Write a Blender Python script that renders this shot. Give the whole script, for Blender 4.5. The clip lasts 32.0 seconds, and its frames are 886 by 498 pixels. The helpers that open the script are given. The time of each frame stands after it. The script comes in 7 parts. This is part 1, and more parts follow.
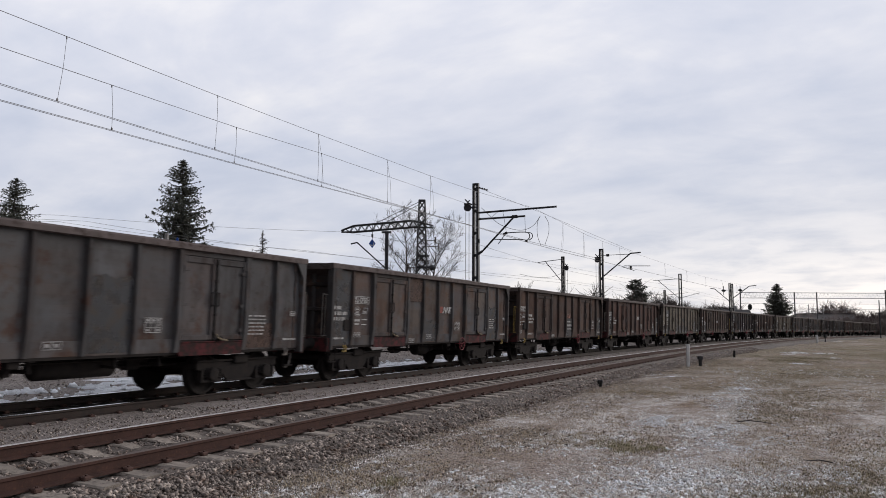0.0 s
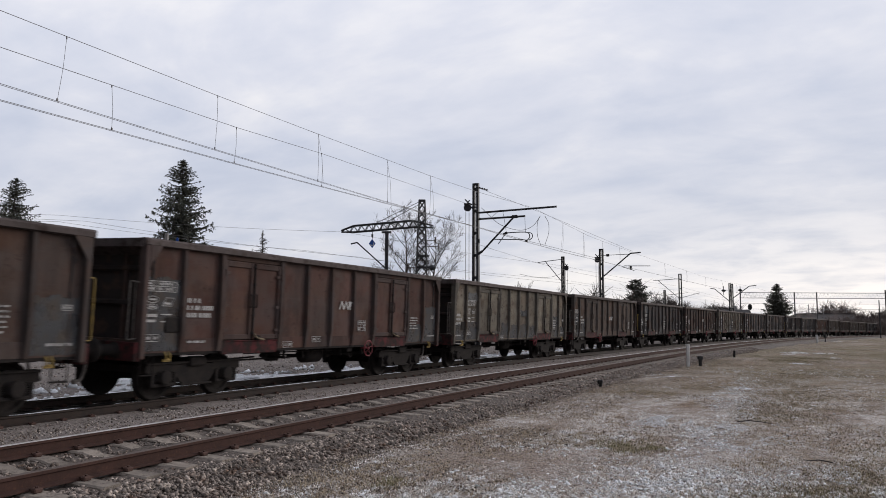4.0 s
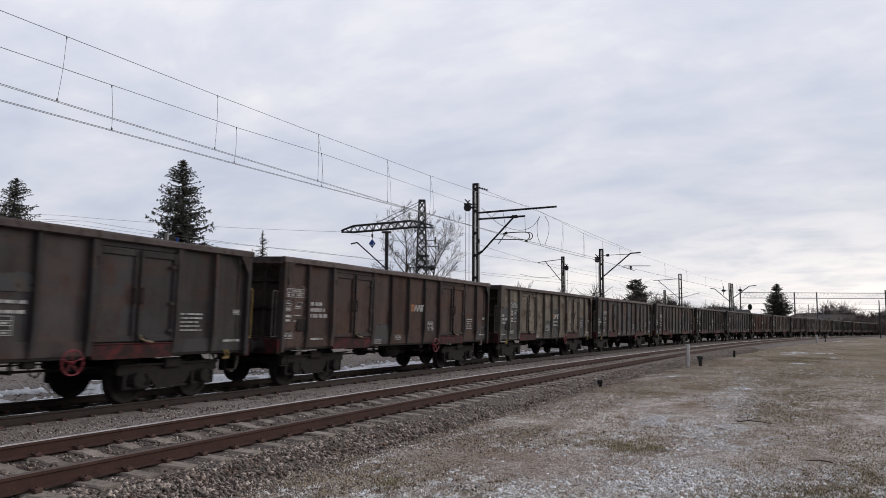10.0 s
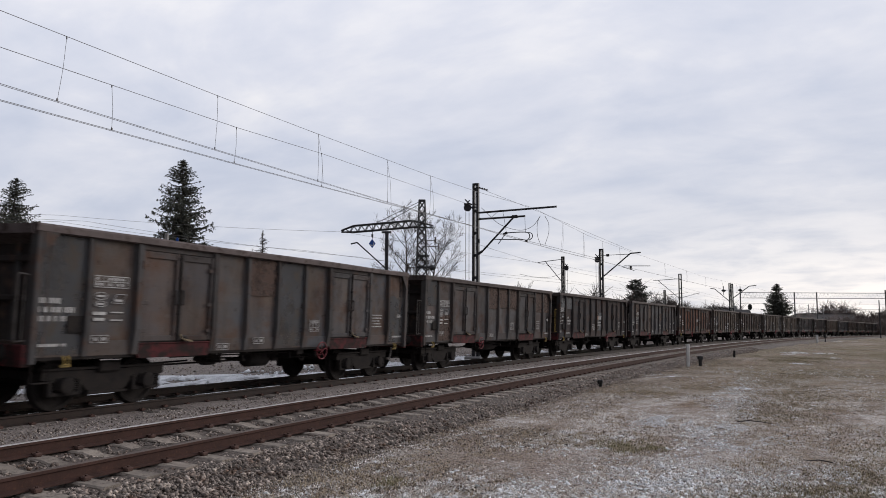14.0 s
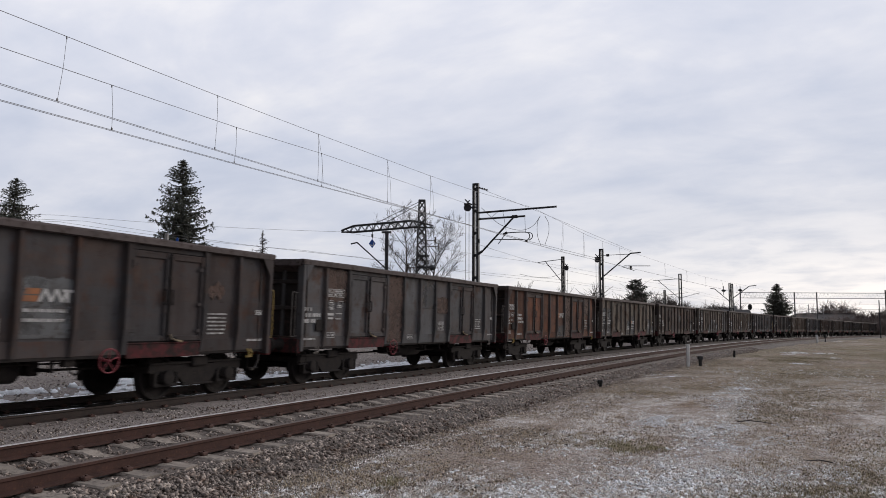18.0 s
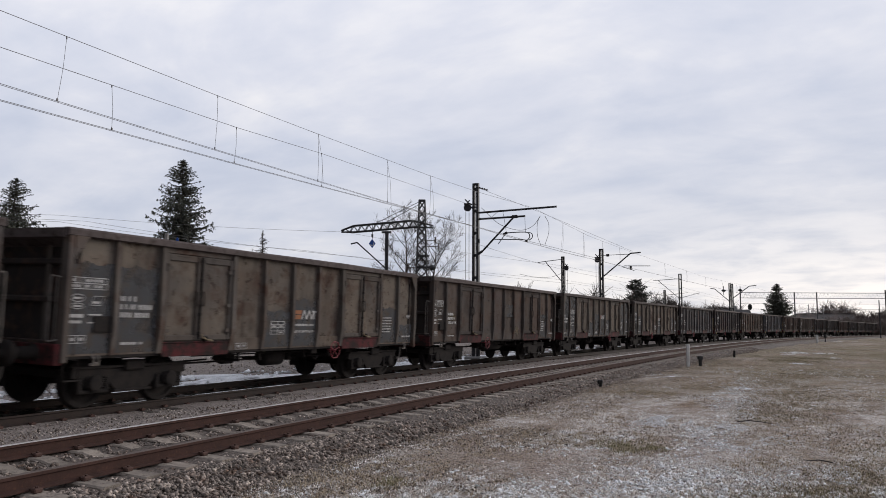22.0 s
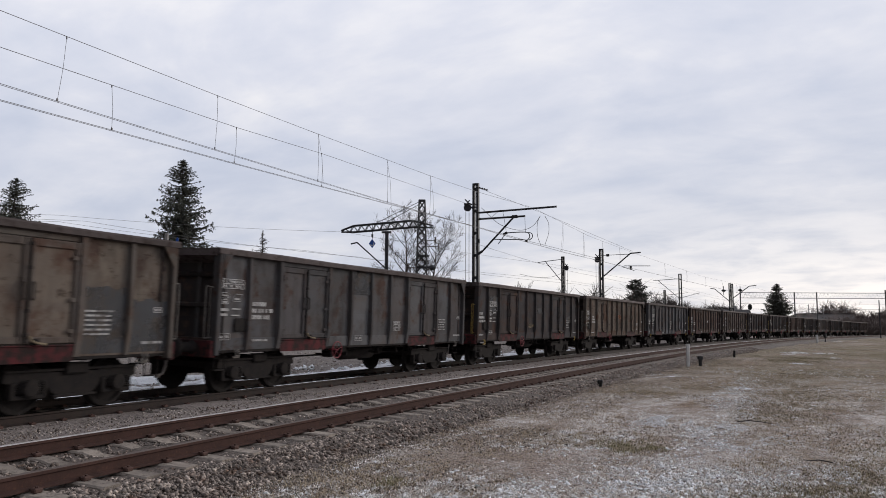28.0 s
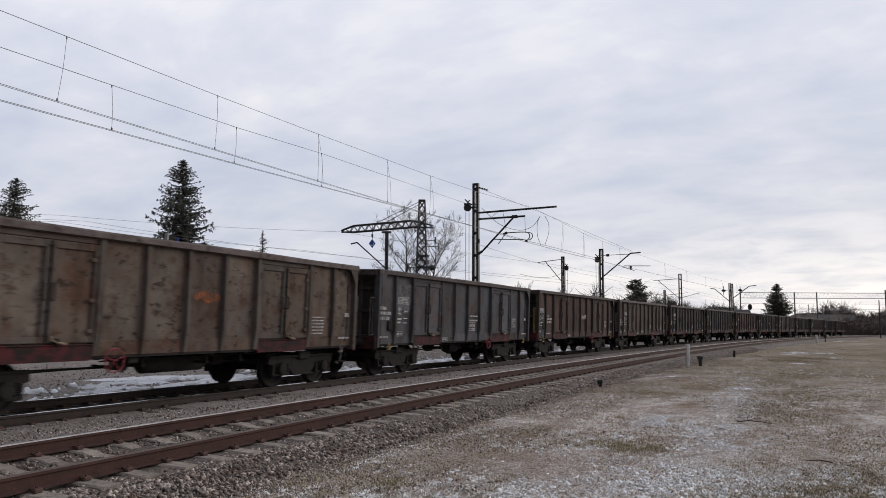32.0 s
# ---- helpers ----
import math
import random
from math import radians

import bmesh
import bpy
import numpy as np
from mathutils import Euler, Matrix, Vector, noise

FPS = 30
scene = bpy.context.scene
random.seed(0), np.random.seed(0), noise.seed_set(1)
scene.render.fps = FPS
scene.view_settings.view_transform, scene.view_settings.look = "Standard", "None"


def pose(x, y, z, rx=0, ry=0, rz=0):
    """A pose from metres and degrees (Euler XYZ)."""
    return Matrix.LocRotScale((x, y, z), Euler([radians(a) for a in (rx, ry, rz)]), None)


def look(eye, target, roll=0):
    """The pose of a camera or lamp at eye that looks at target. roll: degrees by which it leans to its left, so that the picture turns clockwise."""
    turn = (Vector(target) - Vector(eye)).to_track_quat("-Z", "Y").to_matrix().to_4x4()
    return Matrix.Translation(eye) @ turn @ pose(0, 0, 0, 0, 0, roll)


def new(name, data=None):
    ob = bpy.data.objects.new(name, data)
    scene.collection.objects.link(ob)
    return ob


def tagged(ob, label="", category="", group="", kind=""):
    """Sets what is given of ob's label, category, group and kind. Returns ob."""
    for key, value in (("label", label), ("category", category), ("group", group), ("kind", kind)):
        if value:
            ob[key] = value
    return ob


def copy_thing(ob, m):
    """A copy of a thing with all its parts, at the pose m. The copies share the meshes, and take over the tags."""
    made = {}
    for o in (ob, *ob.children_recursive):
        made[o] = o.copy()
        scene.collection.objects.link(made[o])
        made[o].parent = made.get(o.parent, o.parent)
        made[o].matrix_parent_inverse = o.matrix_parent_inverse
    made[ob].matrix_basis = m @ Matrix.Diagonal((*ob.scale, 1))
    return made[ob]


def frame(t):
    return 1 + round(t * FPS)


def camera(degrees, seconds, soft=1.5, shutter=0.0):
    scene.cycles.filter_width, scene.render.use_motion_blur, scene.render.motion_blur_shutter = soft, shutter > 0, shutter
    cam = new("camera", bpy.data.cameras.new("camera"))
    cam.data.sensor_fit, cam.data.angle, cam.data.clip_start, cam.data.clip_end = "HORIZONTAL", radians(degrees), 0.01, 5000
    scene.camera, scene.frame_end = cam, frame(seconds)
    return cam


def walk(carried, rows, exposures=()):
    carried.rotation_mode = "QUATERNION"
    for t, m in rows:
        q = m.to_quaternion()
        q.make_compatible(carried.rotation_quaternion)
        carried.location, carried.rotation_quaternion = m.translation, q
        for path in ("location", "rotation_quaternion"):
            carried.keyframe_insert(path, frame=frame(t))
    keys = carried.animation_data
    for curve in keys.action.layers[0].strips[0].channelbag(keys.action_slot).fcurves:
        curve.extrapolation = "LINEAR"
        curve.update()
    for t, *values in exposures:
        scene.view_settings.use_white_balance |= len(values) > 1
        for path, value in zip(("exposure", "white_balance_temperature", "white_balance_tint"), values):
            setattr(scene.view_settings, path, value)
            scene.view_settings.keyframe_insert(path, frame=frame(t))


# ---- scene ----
# ---------------------------------------------------------------- camera
EYE = (0.0, 0.0, 1.47)
cam = camera(60.56, 32.0, soft=0.9, shutter=0.3)
VIEW = look(EYE, (0.0, math.cos(0.1), 1.47 + math.sin(0.1)), roll=0.28)
walk(cam, [(0.0, VIEW), (32.0, VIEW)], exposures=[(0.0, 0.0), (32.0, 0.0)])

# ---------------------------------------------------------------- world and sun
SUN_ELEV, SUN_AZ = radians(15), radians(58)      # azimuth from +Y towards +X
world = bpy.data.worlds.new("overcast_sky")
scene.world = world
world.use_nodes = True


def build_sky(nt):
    nt.nodes.clear()
    N, K = nt.nodes.new, nt.links.new

    def math_node(op, a, b=None):
        n = N("ShaderNodeMath")
        n.operation = op
        for i, q in enumerate((a, b)):
            if q is None:
                continue
            if isinstance(q, (int, float)):
                n.inputs[i].default_value = q
            else:
                K(q, n.inputs[i])
        return n.outputs[0]

    def ramp(src, stops):
        n = N("ShaderNodeValToRGB")
        K(src, n.inputs[0])
        el = n.color_ramp.elements
        while len(el) < len(stops):
            el.new(0.5)
        for e, (p, c) in zip(el, stops):
            e.position = p
            e.color = (*c, 1) if isinstance(c, tuple) else (c, c, c, 1)
        return n.outputs[0]

    def mix(f, a, b, kind="MIX"):
        n = N("ShaderNodeMix")
        n.data_type, n.blend_type = "RGBA", kind
        for i, q in ((0, f), (6, a), (7, b)):
            if isinstance(q, (int, float)):
                n.inputs[i].default_value = q
            elif isinstance(q, tuple):
                n.inputs[i].default_value = (*q, 1)
            else:
                K(q, n.inputs[i])
        return n.outputs[2]

    tc = N("ShaderNodeTexCoord")
    sep = N("ShaderNodeSeparateXYZ")
    K(tc.outputs["Generated"], sep.inputs[0])
    x, y, z = sep.outputs
    zc = math_node("ADD", math_node("MAXIMUM", z, 0.0), 0.22)
    u, v = math_node("DIVIDE", x, zc), math_node("DIVIDE", y, zc)
    # cloud sheets stretched across the wind
    com = N("ShaderNodeCombineXYZ")
    K(math_node("SUBTRACT", math_node("MULTIPLY", u, 0.70), math_node("MULTIPLY", v, 0.25)), com.inputs[0])
    K(math_node("ADD", math_node("MULTIPLY", v, 0.95), math_node("MULTIPLY", u, 0.42)), com.inputs[1])
    com.inputs[2].default_value = 3.7

    def noise_tex(scale, detail, rough, dist):
        n = N("ShaderNodeTexNoise")
        n.inputs["Scale"].default_value = scale
        n.inputs["Detail"].default_value = detail
        n.inputs["Roughness"].default_value = rough
        n.inputs["Distortion"].default_value = dist
        K(com.outputs[0], n.inputs["Vector"])
        return n.outputs[0]

    big = noise_tex(0.85, 5, 0.5, 0.30)
    mid = noise_tex(2.1, 6, 0.55, 0.45)
    fine = noise_tex(4.6, 6, 0.55, 0.25)
    dens = math_node("ADD", math_node("ADD", math_node("MULTIPLY", big, 0.42), math_node("MULTIPLY", mid, 0.40)), math_node("MULTIPLY", fine, 0.18))
    cloud = ramp(dens, [(0.36, (0.570, 0.620, 0.760)), (0.45, (0.660, 0.698, 0.822)), (0.53, (0.775, 0.793, 0.888)), (0.62, (0.950, 0.938, 0.970))])
    sky = N("ShaderNodeTexSky")
    sky.sky_type = "NISHITA"
    sky.sun_disc = False
    sky.sun_elevation, sky.sun_rotation = SUN_ELEV, SUN_AZ
    blue = mix(1.0, sky.outputs[0], (0.10, 0.10, 0.10), "MULTIPLY")
    col = mix(0.93, blue, cloud)
    dirx, diry = math.sin(SUN_AZ), math.cos(SUN_AZ)
    along = math_node("ADD", math_node("MULTIPLY", x, dirx), math_node("MULTIPLY", y, diry))
    rise = N("ShaderNodeMapRange")
    for i, q in ((1, 0.02), (2, 0.42), (3, 0.90), (4, 1.06)):
        rise.inputs[i].default_value = q
    K(z, rise.inputs[0])
    col = mix(1.0, col, rise.outputs[0], "MULTIPLY")
    thin = N("ShaderNodeMapRange")
    for i, q in ((1, -0.5), (2, 0.45), (3, 0.99), (4, 0.95)):
        thin.inputs[i].default_value = q
    K(x, thin.inputs[0])
    col = mix(1.0, col, thin.outputs[0], "MULTIPLY")
    # thin brighter cloud towards the low sun
    low = math_node("SUBTRACT", 1.0, math_node("MINIMUM", math_node("MULTIPLY", math_node("MAXIMUM", z, 0.0), 5.5), 1.0))
    side = math_node("MINIMUM", math_node("MAXIMUM", math_node("MULTIPLY", math_node("SUBTRACT", along, 0.45), 1.7), 0.0), 1.0)
    streak = math_node("MINIMUM", math_node("MAXIMUM", math_node("SUBTRACT", math_node("MULTIPLY", fine, 2.6), 0.42), 0.35), 1.0)
    col = mix(math_node("MULTIPLY", math_node("MULTIPLY", low, side), streak), col, (1.32, 1.22, 1.12))
    # the cloud deck is duller away from the sun
    dull = N("ShaderNodeMapRange")
    for i, q in ((1, -0.65), (2, 0.02), (3, 0.16), (4, 1.0)):
        dull.inputs[i].default_value = q
    K(along, dull.inputs[0])
    col = mix(1.0, col, dull.outputs[0], "MULTIPLY")
    bg = N("ShaderNodeBackground")
    bg.inputs[1].default_value = 1.0
    K(col, bg.inputs[0])
    out = N("ShaderNodeOutputWorld")
    K(bg.outputs[0], out.inputs[0])


build_sky(world.node_tree)
sun = new("sun", bpy.data.lights.new("sun", "SUN"))
sun.data.energy, sun.data.angle, sun.data.color = 1.6, radians(22), (1.0, 0.93, 0.86)
sun.matrix_world = look((0, 0, 50), (-math.sin(SUN_AZ) * math.cos(SUN_ELEV), -math.cos(SUN_AZ) * math.cos(SUN_ELEV), 50 - math.sin(SUN_ELEV)))

# ---------------------------------------------------------------- materials


def surface(name, c1, c2, scale=3.0, c3=None, scale3=14.0, cut=0.6, rough=0.85, metal=0.0, bump=0.25, bscale=40.0,
            stretch=(1, 1, 1), shade=0.0, detail=5.0, spec=0.3, world_space=False, island=0.0):
    """Two colours mixed by a coarse noise, a third in patches of a finer one, and fine relief."""
    m = bpy.data.materials.new(name)
    m.use_nodes = True
    nt = m.node_tree
    nt.nodes.clear()
    N, K = nt.nodes.new, nt.links.new
    tc, info = N("ShaderNodeTexCoord"), N("ShaderNodeObjectInfo")
    mp = N("ShaderNodeMapping")
    mp.inputs["Scale"].default_value = stretch
    if world_space:
        geo = N("ShaderNodeNewGeometry")
        K(geo.outputs["Position"], mp.inputs[0])
    else:
        K(tc.outputs["Object"], mp.inputs[0])
        mul = N("ShaderNodeMath")
        mul.operation = "MULTIPLY"
        mul.inputs[1].default_value = 61.0
        K(info.outputs["Random"], mul.inputs[0])
        K(mul.outputs[0], mp.inputs["Location"])

    def tex(s, d, r=0.55):
        n = N("ShaderNodeTexNoise")
        n.inputs["Scale"].default_value, n.inputs["Detail"].default_value, n.inputs["Roughness"].default_value = s, d, r
        K(mp.outputs[0], n.inputs["Vector"])
        return n.outputs[0]

    def ramp(src, a, b):
        n = N("ShaderNodeMapRange")
        n.inputs[1].default_value, n.inputs[2].default_value = a, b
        K(src, n.inputs[0])
        return n.outputs[0]

    def mix(f, a, b):
        n = N("ShaderNodeMix")
        n.data_type = "RGBA"
        for i, q in ((0, f), (6, a), (7, b)):
            if isinstance(q, tuple):
                n.inputs[i].default_value = (*q, 1)
            else:
                K(q, n.inputs[i])
        return n.outputs[2]

    col = mix(ramp(tex(scale, detail), 0.35, 0.65), c1, c2)
    if c3:
        col = mix(ramp(tex(scale3, 6, 0.65), cut - 0.05, cut + 0.1), col, c3)
    if shade or island:
        hsv = N("ShaderNodeHueSaturation")
        r = N("ShaderNodeMapRange")
        k = shade or island
        r.inputs[3].default_value, r.inputs[4].default_value = 1 - k, 1 + k
        if island:
            K(N("ShaderNodeNewGeometry").outputs["Random Per Island"], r.inputs[0])
        else:
            K(info.outputs["Random"], r.inputs[0])
        K(r.outputs[0], hsv.inputs["Value"])
        K(col, hsv.inputs["Color"])
        col = hsv.outputs[0]
    bs = N("ShaderNodeBsdfPrincipled")
    bs.inputs["Roughness"].default_value, bs.inputs["Metallic"].default_value = rough, metal
    bs.inputs["Specular IOR Level"].default_value = spec
    K(col, bs.inputs["Base Color"])
    if bump:
        bp = N("ShaderNodeBump")
        bp.inputs["Strength"].default_value, bp.inputs["Distance"].default_value = bump, 0.6 / bscale
        K(tex(bscale, 4), bp.inputs["Height"])
        K(bp.outputs[0], bs.inputs["Normal"])
    out = N("ShaderNodeOutputMaterial")
    K(bs.outputs[0], out.inputs[0])
    return m


def wagon_paint(name, base, worn, rust, amount, flaky=0.0):
    """Old wagon paint: faded patches, vertical dirt streaks and rust spots."""
    m = bpy.data.materials.new(name)
    m.use_nodes = True
    nt = m.node_tree
    nt.nodes.clear()
    N, K = nt.nodes.new, nt.links.new
    tc, info = N("ShaderNodeTexCoord"), N("ShaderNodeObjectInfo")
    mul = N("ShaderNodeMath")
    mul.operation = "MULTIPLY"
    mul.inputs[1].default_value = 83.0
    K(info.outputs["Random"], mul.inputs[0])

    def tex(s, d, stretch=(1, 1, 1), r=0.6):
        mp = N("ShaderNodeMapping")
        mp.inputs["Scale"].default_value = stretch
        K(tc.outputs["Object"], mp.inputs[0])
        K(mul.outputs[0], mp.inputs["Location"])
        n = N("ShaderNodeTexNoise")
        n.inputs["Scale"].default_value, n.inputs["Detail"].default_value, n.inputs["Roughness"].default_value = s, d, r
        K(mp.outputs[0], n.inputs["Vector"])
        return n.outputs[0]

    def span(src, a, b, lo=0.0, hi=1.0):
        n = N("ShaderNodeMapRange")
        for i, q in ((1, a), (2, b), (3, lo), (4, hi)):
            n.inputs[i].default_value = q
        K(src, n.inputs[0])
        return n.outputs[0]

    def mix(f, a, b):
        n = N("ShaderNodeMix")
        n.data_type = "RGBA"
        for i, q in ((0, f), (6, a), (7, b)):
            if isinstance(q, tuple):
                n.inputs[i].default_value = (*q, 1)
            else:
                K(q, n.inputs[i])
        return n.outputs[2]

    col = mix(span(tex(0.9, 5), 0.38, 0.62), base, worn)
    odd = N("ShaderNodeMath")
    odd.operation = "FRACT"
    K(mul.outputs[0], odd.inputs[0])
    col = mix(span(odd.outputs[0], 0.62, 0.80, 0, 0.14 + 0.45 * amount), col, rust)                       # single plates rusted all over
    col = mix(span(tex(1.3, 7, r=0.65), 0.58 - amount * 0.20, 0.66, 0, 0.85), col, rust)                  # rust clouds
    col = mix(span(tex(0.75, 7, (0.7, 1, 1.6), 0.62), 0.50, 0.64, 0, 0.34), col, (0.080, 0.074, 0.075))  # greyed fields
    col = mix(span(tex(0.85, 7, (0.6, 1, 2.0), 0.64), 0.50, 0.66, 0, 0.22 + 0.4 * amount), col, (0.118, 0.068, 0.046))  # warm rusty clouds
    col = mix(span(tex(2.4, 6, (1, 1, 0.14)), 0.50, 0.72, 0, 0.50), col, (0.030, 0.024, 0.022))          # dirt streaks
    col = mix(span(tex(1.5, 8, (1, 1, 0.8), 0.68), 0.52, 0.66, 0, 0.46), col, (0.050, 0.036, 0.031))     # smears
    if flaky:
        col = mix(span(tex(2.3, 9, (1, 1, 1.3), 0.72), 0.53, 0.62, 0, 0.42 * flaky), col, (0.075, 0.044, 0.033))   # scuffs down to the rust
        col = mix(span(tex(1.1, 7, (1.2, 1, 0.7), 0.62), 0.54, 0.64, 0, 0.35 * flaky), col, worn)
    col = mix(span(tex(4.2, 9, (0.8, 1, 1.2), 0.74), 0.60 - 0.02 * flaky, 0.64 - 0.02 * flaky, 0, 0.45 + 0.2 * flaky), col, (0.036, 0.024, 0.019))  # scrapes
    col = mix(span(tex(9.0, 6, (0.5, 1, 1), 0.7), 0.60, 0.63, 0, 0.5), col, worn)                        # flaked spots
    hsv = N("ShaderNodeHueSaturation")
    K(span(info.outputs["Random"], 0, 1, 0.74, 1.02), hsv.inputs["Value"])
    K(col, hsv.inputs["Color"])
    bs = N("ShaderNodeBsdfPrincipled")
    bs.inputs["Specular IOR Level"].default_value = 0.04
    K(span(tex(4, 4), 0.3, 0.7, 0.8, 1.0), bs.inputs["Roughness"])
    K(hsv.outputs[0], bs.inputs["Base Color"])
    bp = N("ShaderNodeBump")
    bp.inputs["Strength"].default_value, bp.inputs["Distance"].default_value = 0.35, 0.02
    K(tex(7, 5), bp.inputs["Height"])
    K(bp.outputs[0], bs.inputs["Normal"])
    out = N("ShaderNodeOutputMaterial")
    K(bs.outputs[0], out.inputs[0])
    return m


RUST = (0.080, 0.047, 0.036)
PAINT_COLOURS = {                                  # paint, worn paint, rust, share of rust, posts and frames
    "grey": ((0.118, 0.118, 0.122), (0.104, 0.099, 0.097), RUST, 0.10, (0.098, 0.095, 0.096)),
    "mixed": ((0.106, 0.107, 0.114), (0.128, 0.107, 0.093), (0.112, 0.070, 0.053), 0.40, (0.094, 0.090, 0.090)),
    "brown": ((0.114, 0.078, 0.066), (0.098, 0.078, 0.070), RUST, 0.48, (0.080, 0.067, 0.063)),
    "maroon": ((0.112, 0.067, 0.058), (0.092, 0.068, 0.061), (0.080, 0.042, 0.034), 0.45, (0.088, 0.070, 0.066)),
    "umber": ((0.098, 0.070, 0.060), (0.080, 0.064, 0.058), RUST, 0.40, (0.070, 0.063, 0.062)),
    "beige": ((0.225, 0.198, 0.155), (0.176, 0.157, 0.131), RUST, 0.16, (0.150, 0.136, 0.118)),
    "sand": ((0.178, 0.148, 0.120), (0.140, 0.121, 0.103), RUST, 0.22, (0.130, 0.114, 0.101)),
    "scraped": ((0.172, 0.143, 0.116), (0.126, 0.105, 0.088), (0.090, 0.046, 0.032), 0.50, (0.128, 0.112, 0.097)),
    "dark": ((0.070, 0.067, 0.069), (0.064, 0.058, 0.058), RUST, 0.18, (0.062, 0.058, 0.059)),
    "rust": ((0.165, 0.070, 0.044), (0.112, 0.066, 0.052), (0.074, 0.046, 0.039), 0.45, (0.098, 0.088, 0.085)),
    "olive": ((0.120, 0.095, 0.080), (0.097, 0.084, 0.076), RUST, 0.32, (0.094, 0.083, 0.077)),
    "patched": ((0.120, 0.119, 0.122), (0.112, 0.103, 0.099), (0.098, 0.060, 0.048), 0.32, (0.100, 0.095, 0.093)),
    "blue": ((0.108, 0.112, 0.121), (0.092, 0.092, 0.095), RUST, 0.15, (0.092, 0.092, 0.097)),
}
PAINT, TRIM = {}, {}
for _n, (_b, _w, _r, _q, _t) in PAINT_COLOURS.items():
    PAINT[_n] = wagon_paint(_n + "_wagon_paint", _b, _w, _r, _q, {"scraped": 2.0, "beige": 1.2, "sand": 1.2, "olive": 0.8, "rust": 1.2}.get(_n, 0.0))
    TRIM[_n] = wagon_paint(_n + "_frame_paint", _t, tuple(c * 0.84 for c in _t), _r, _q * 0.5)
M_RED = surface("faded_red_paint", (0.098, 0.023, 0.025), (0.050, 0.019, 0.020), 2.2, (0.026, 0.018, 0.017), 5, 0.47, spec=0.1)
M_REDW = surface("red_handwheel_paint", (0.22, 0.028, 0.040), (0.15, 0.032, 0.038), 9, rough=0.6)
M_YEL = surface("yellow_paint", (0.29, 0.19, 0.045), (0.17, 0.125, 0.045), 9, rough=0.7)
M_WHITE = surface("white_stencil_paint", (0.44, 0.43, 0.42), (0.28, 0.27, 0.26), 6, rough=0.8, bump=0)
M_FADED = surface("faded_stencil_paint", (0.42, 0.41, 0.40), (0.24, 0.23, 0.225), 5, (0.10, 0.09, 0.085), 9, 0.56, rough=0.85, bump=0)
M_YARD = surface("grey_yard_gravel", (0.30, 0.262, 0.235), (0.225, 0.19, 0.168), 0.8, (0.085, 0.066, 0.056), 15, 0.51, bump=1.0, bscale=22, world_space=True)
M_ORANGE = surface("orange_stencil_paint", (0.27, 0.105, 0.042), (0.19, 0.085, 0.045), 6, rough=0.8, bump=0)


def flaked(m, lo=0.54, hi=0.66, most=0.75):
    """Thin overpaint that has flaked away in spots and lets the sheet below show."""
    nt = m.node_tree
    N, K = nt.nodes.new, nt.links.new
    out = next(n for n in nt.nodes if n.type == "OUTPUT_MATERIAL")
    shader = out.inputs[0].links[0].from_socket
    tc, info, shift = N("ShaderNodeTexCoord"), N("ShaderNodeObjectInfo"), N("ShaderNodeVectorMath")
    shift.operation = "MULTIPLY_ADD"
    shift.inputs[1].default_value = (1, 1, 1)
    K(tc.outputs["Object"], shift.inputs[0])
    far = N("ShaderNodeMath")
    far.operation = "MULTIPLY"
    far.inputs[1].default_value = 47.0
    K(info.outputs["Random"], far.inputs[0])
    K(far.outputs[0], shift.inputs[2])
    n = N("ShaderNodeTexNoise")
    n.inputs["Scale"].default_value, n.inputs["Detail"].default_value, n.inputs["Roughness"].default_value = 2.2, 8, 0.68
    K(shift.outputs[0], n.inputs["Vector"])
    r = N("ShaderNodeMapRange")
    for k, q in ((1, lo), (2, hi), (3, 0.18), (4, most)):
        r.inputs[k].default_value = q
    K(n.outputs[0], r.inputs[0])
    clear, both = N("ShaderNodeBsdfTransparent"), N("ShaderNodeMixShader")
    K(r.outputs[0], both.inputs[0])
    K(shader, both.inputs[1])
    K(clear.outputs[0], both.inputs[2])
    K(both.outputs[0], out.inputs[0])
    return m


M_PATCH = flaked(surface("dark_grey_repaint", (0.080, 0.081, 0.085), (0.066, 0.065, 0.067), 1.6, (0.084, 0.070, 0.060), 3.5, 0.53, rough=0.85, spec=0.1))
M_PATCHB = flaked(surface("brown_repaint", (0.100, 0.066, 0.054), (0.082, 0.060, 0.052), 2.4, (0.045, 0.034, 0.030), 7, 0.58, rough=0.85, spec=0.1))
M_PATCHG = flaked(surface("pale_grey_repaint", (0.135, 0.137, 0.140), (0.112, 0.111, 0.112), 2.4, (0.06, 0.05, 0.046), 7, 0.58, rough=0.85, spec=0.1))
M_PATCHY = flaked(surface("ochre_smear", (0.160, 0.122, 0.076), (0.11, 0.090, 0.066), 5, (0.06, 0.05, 0.046), 9, 0.50, rough=0.85, spec=0.1), 0.44, 0.62, 0.95)
M_SMEAR = flaked(surface("orange_smear", (0.290, 0.095, 0.040), (0.19, 0.085, 0.048), 4, (0.10, 0.066, 0.05), 6, 0.52, rough=0.85, spec=0.1), 0.44, 0.62, 0.95)
M_SCARLET = flaked(surface("faded_scarlet_paint", (0.19, 0.062, 0.038), (0.12, 0.055, 0.042), 9, rough=0.75), 0.44, 0.62, 0.95)
M_REDPAINT = surface("red_stencil_paint", (0.24, 0.050, 0.036), (0.17, 0.050, 0.040), 6, rough=0.8, bump=0)
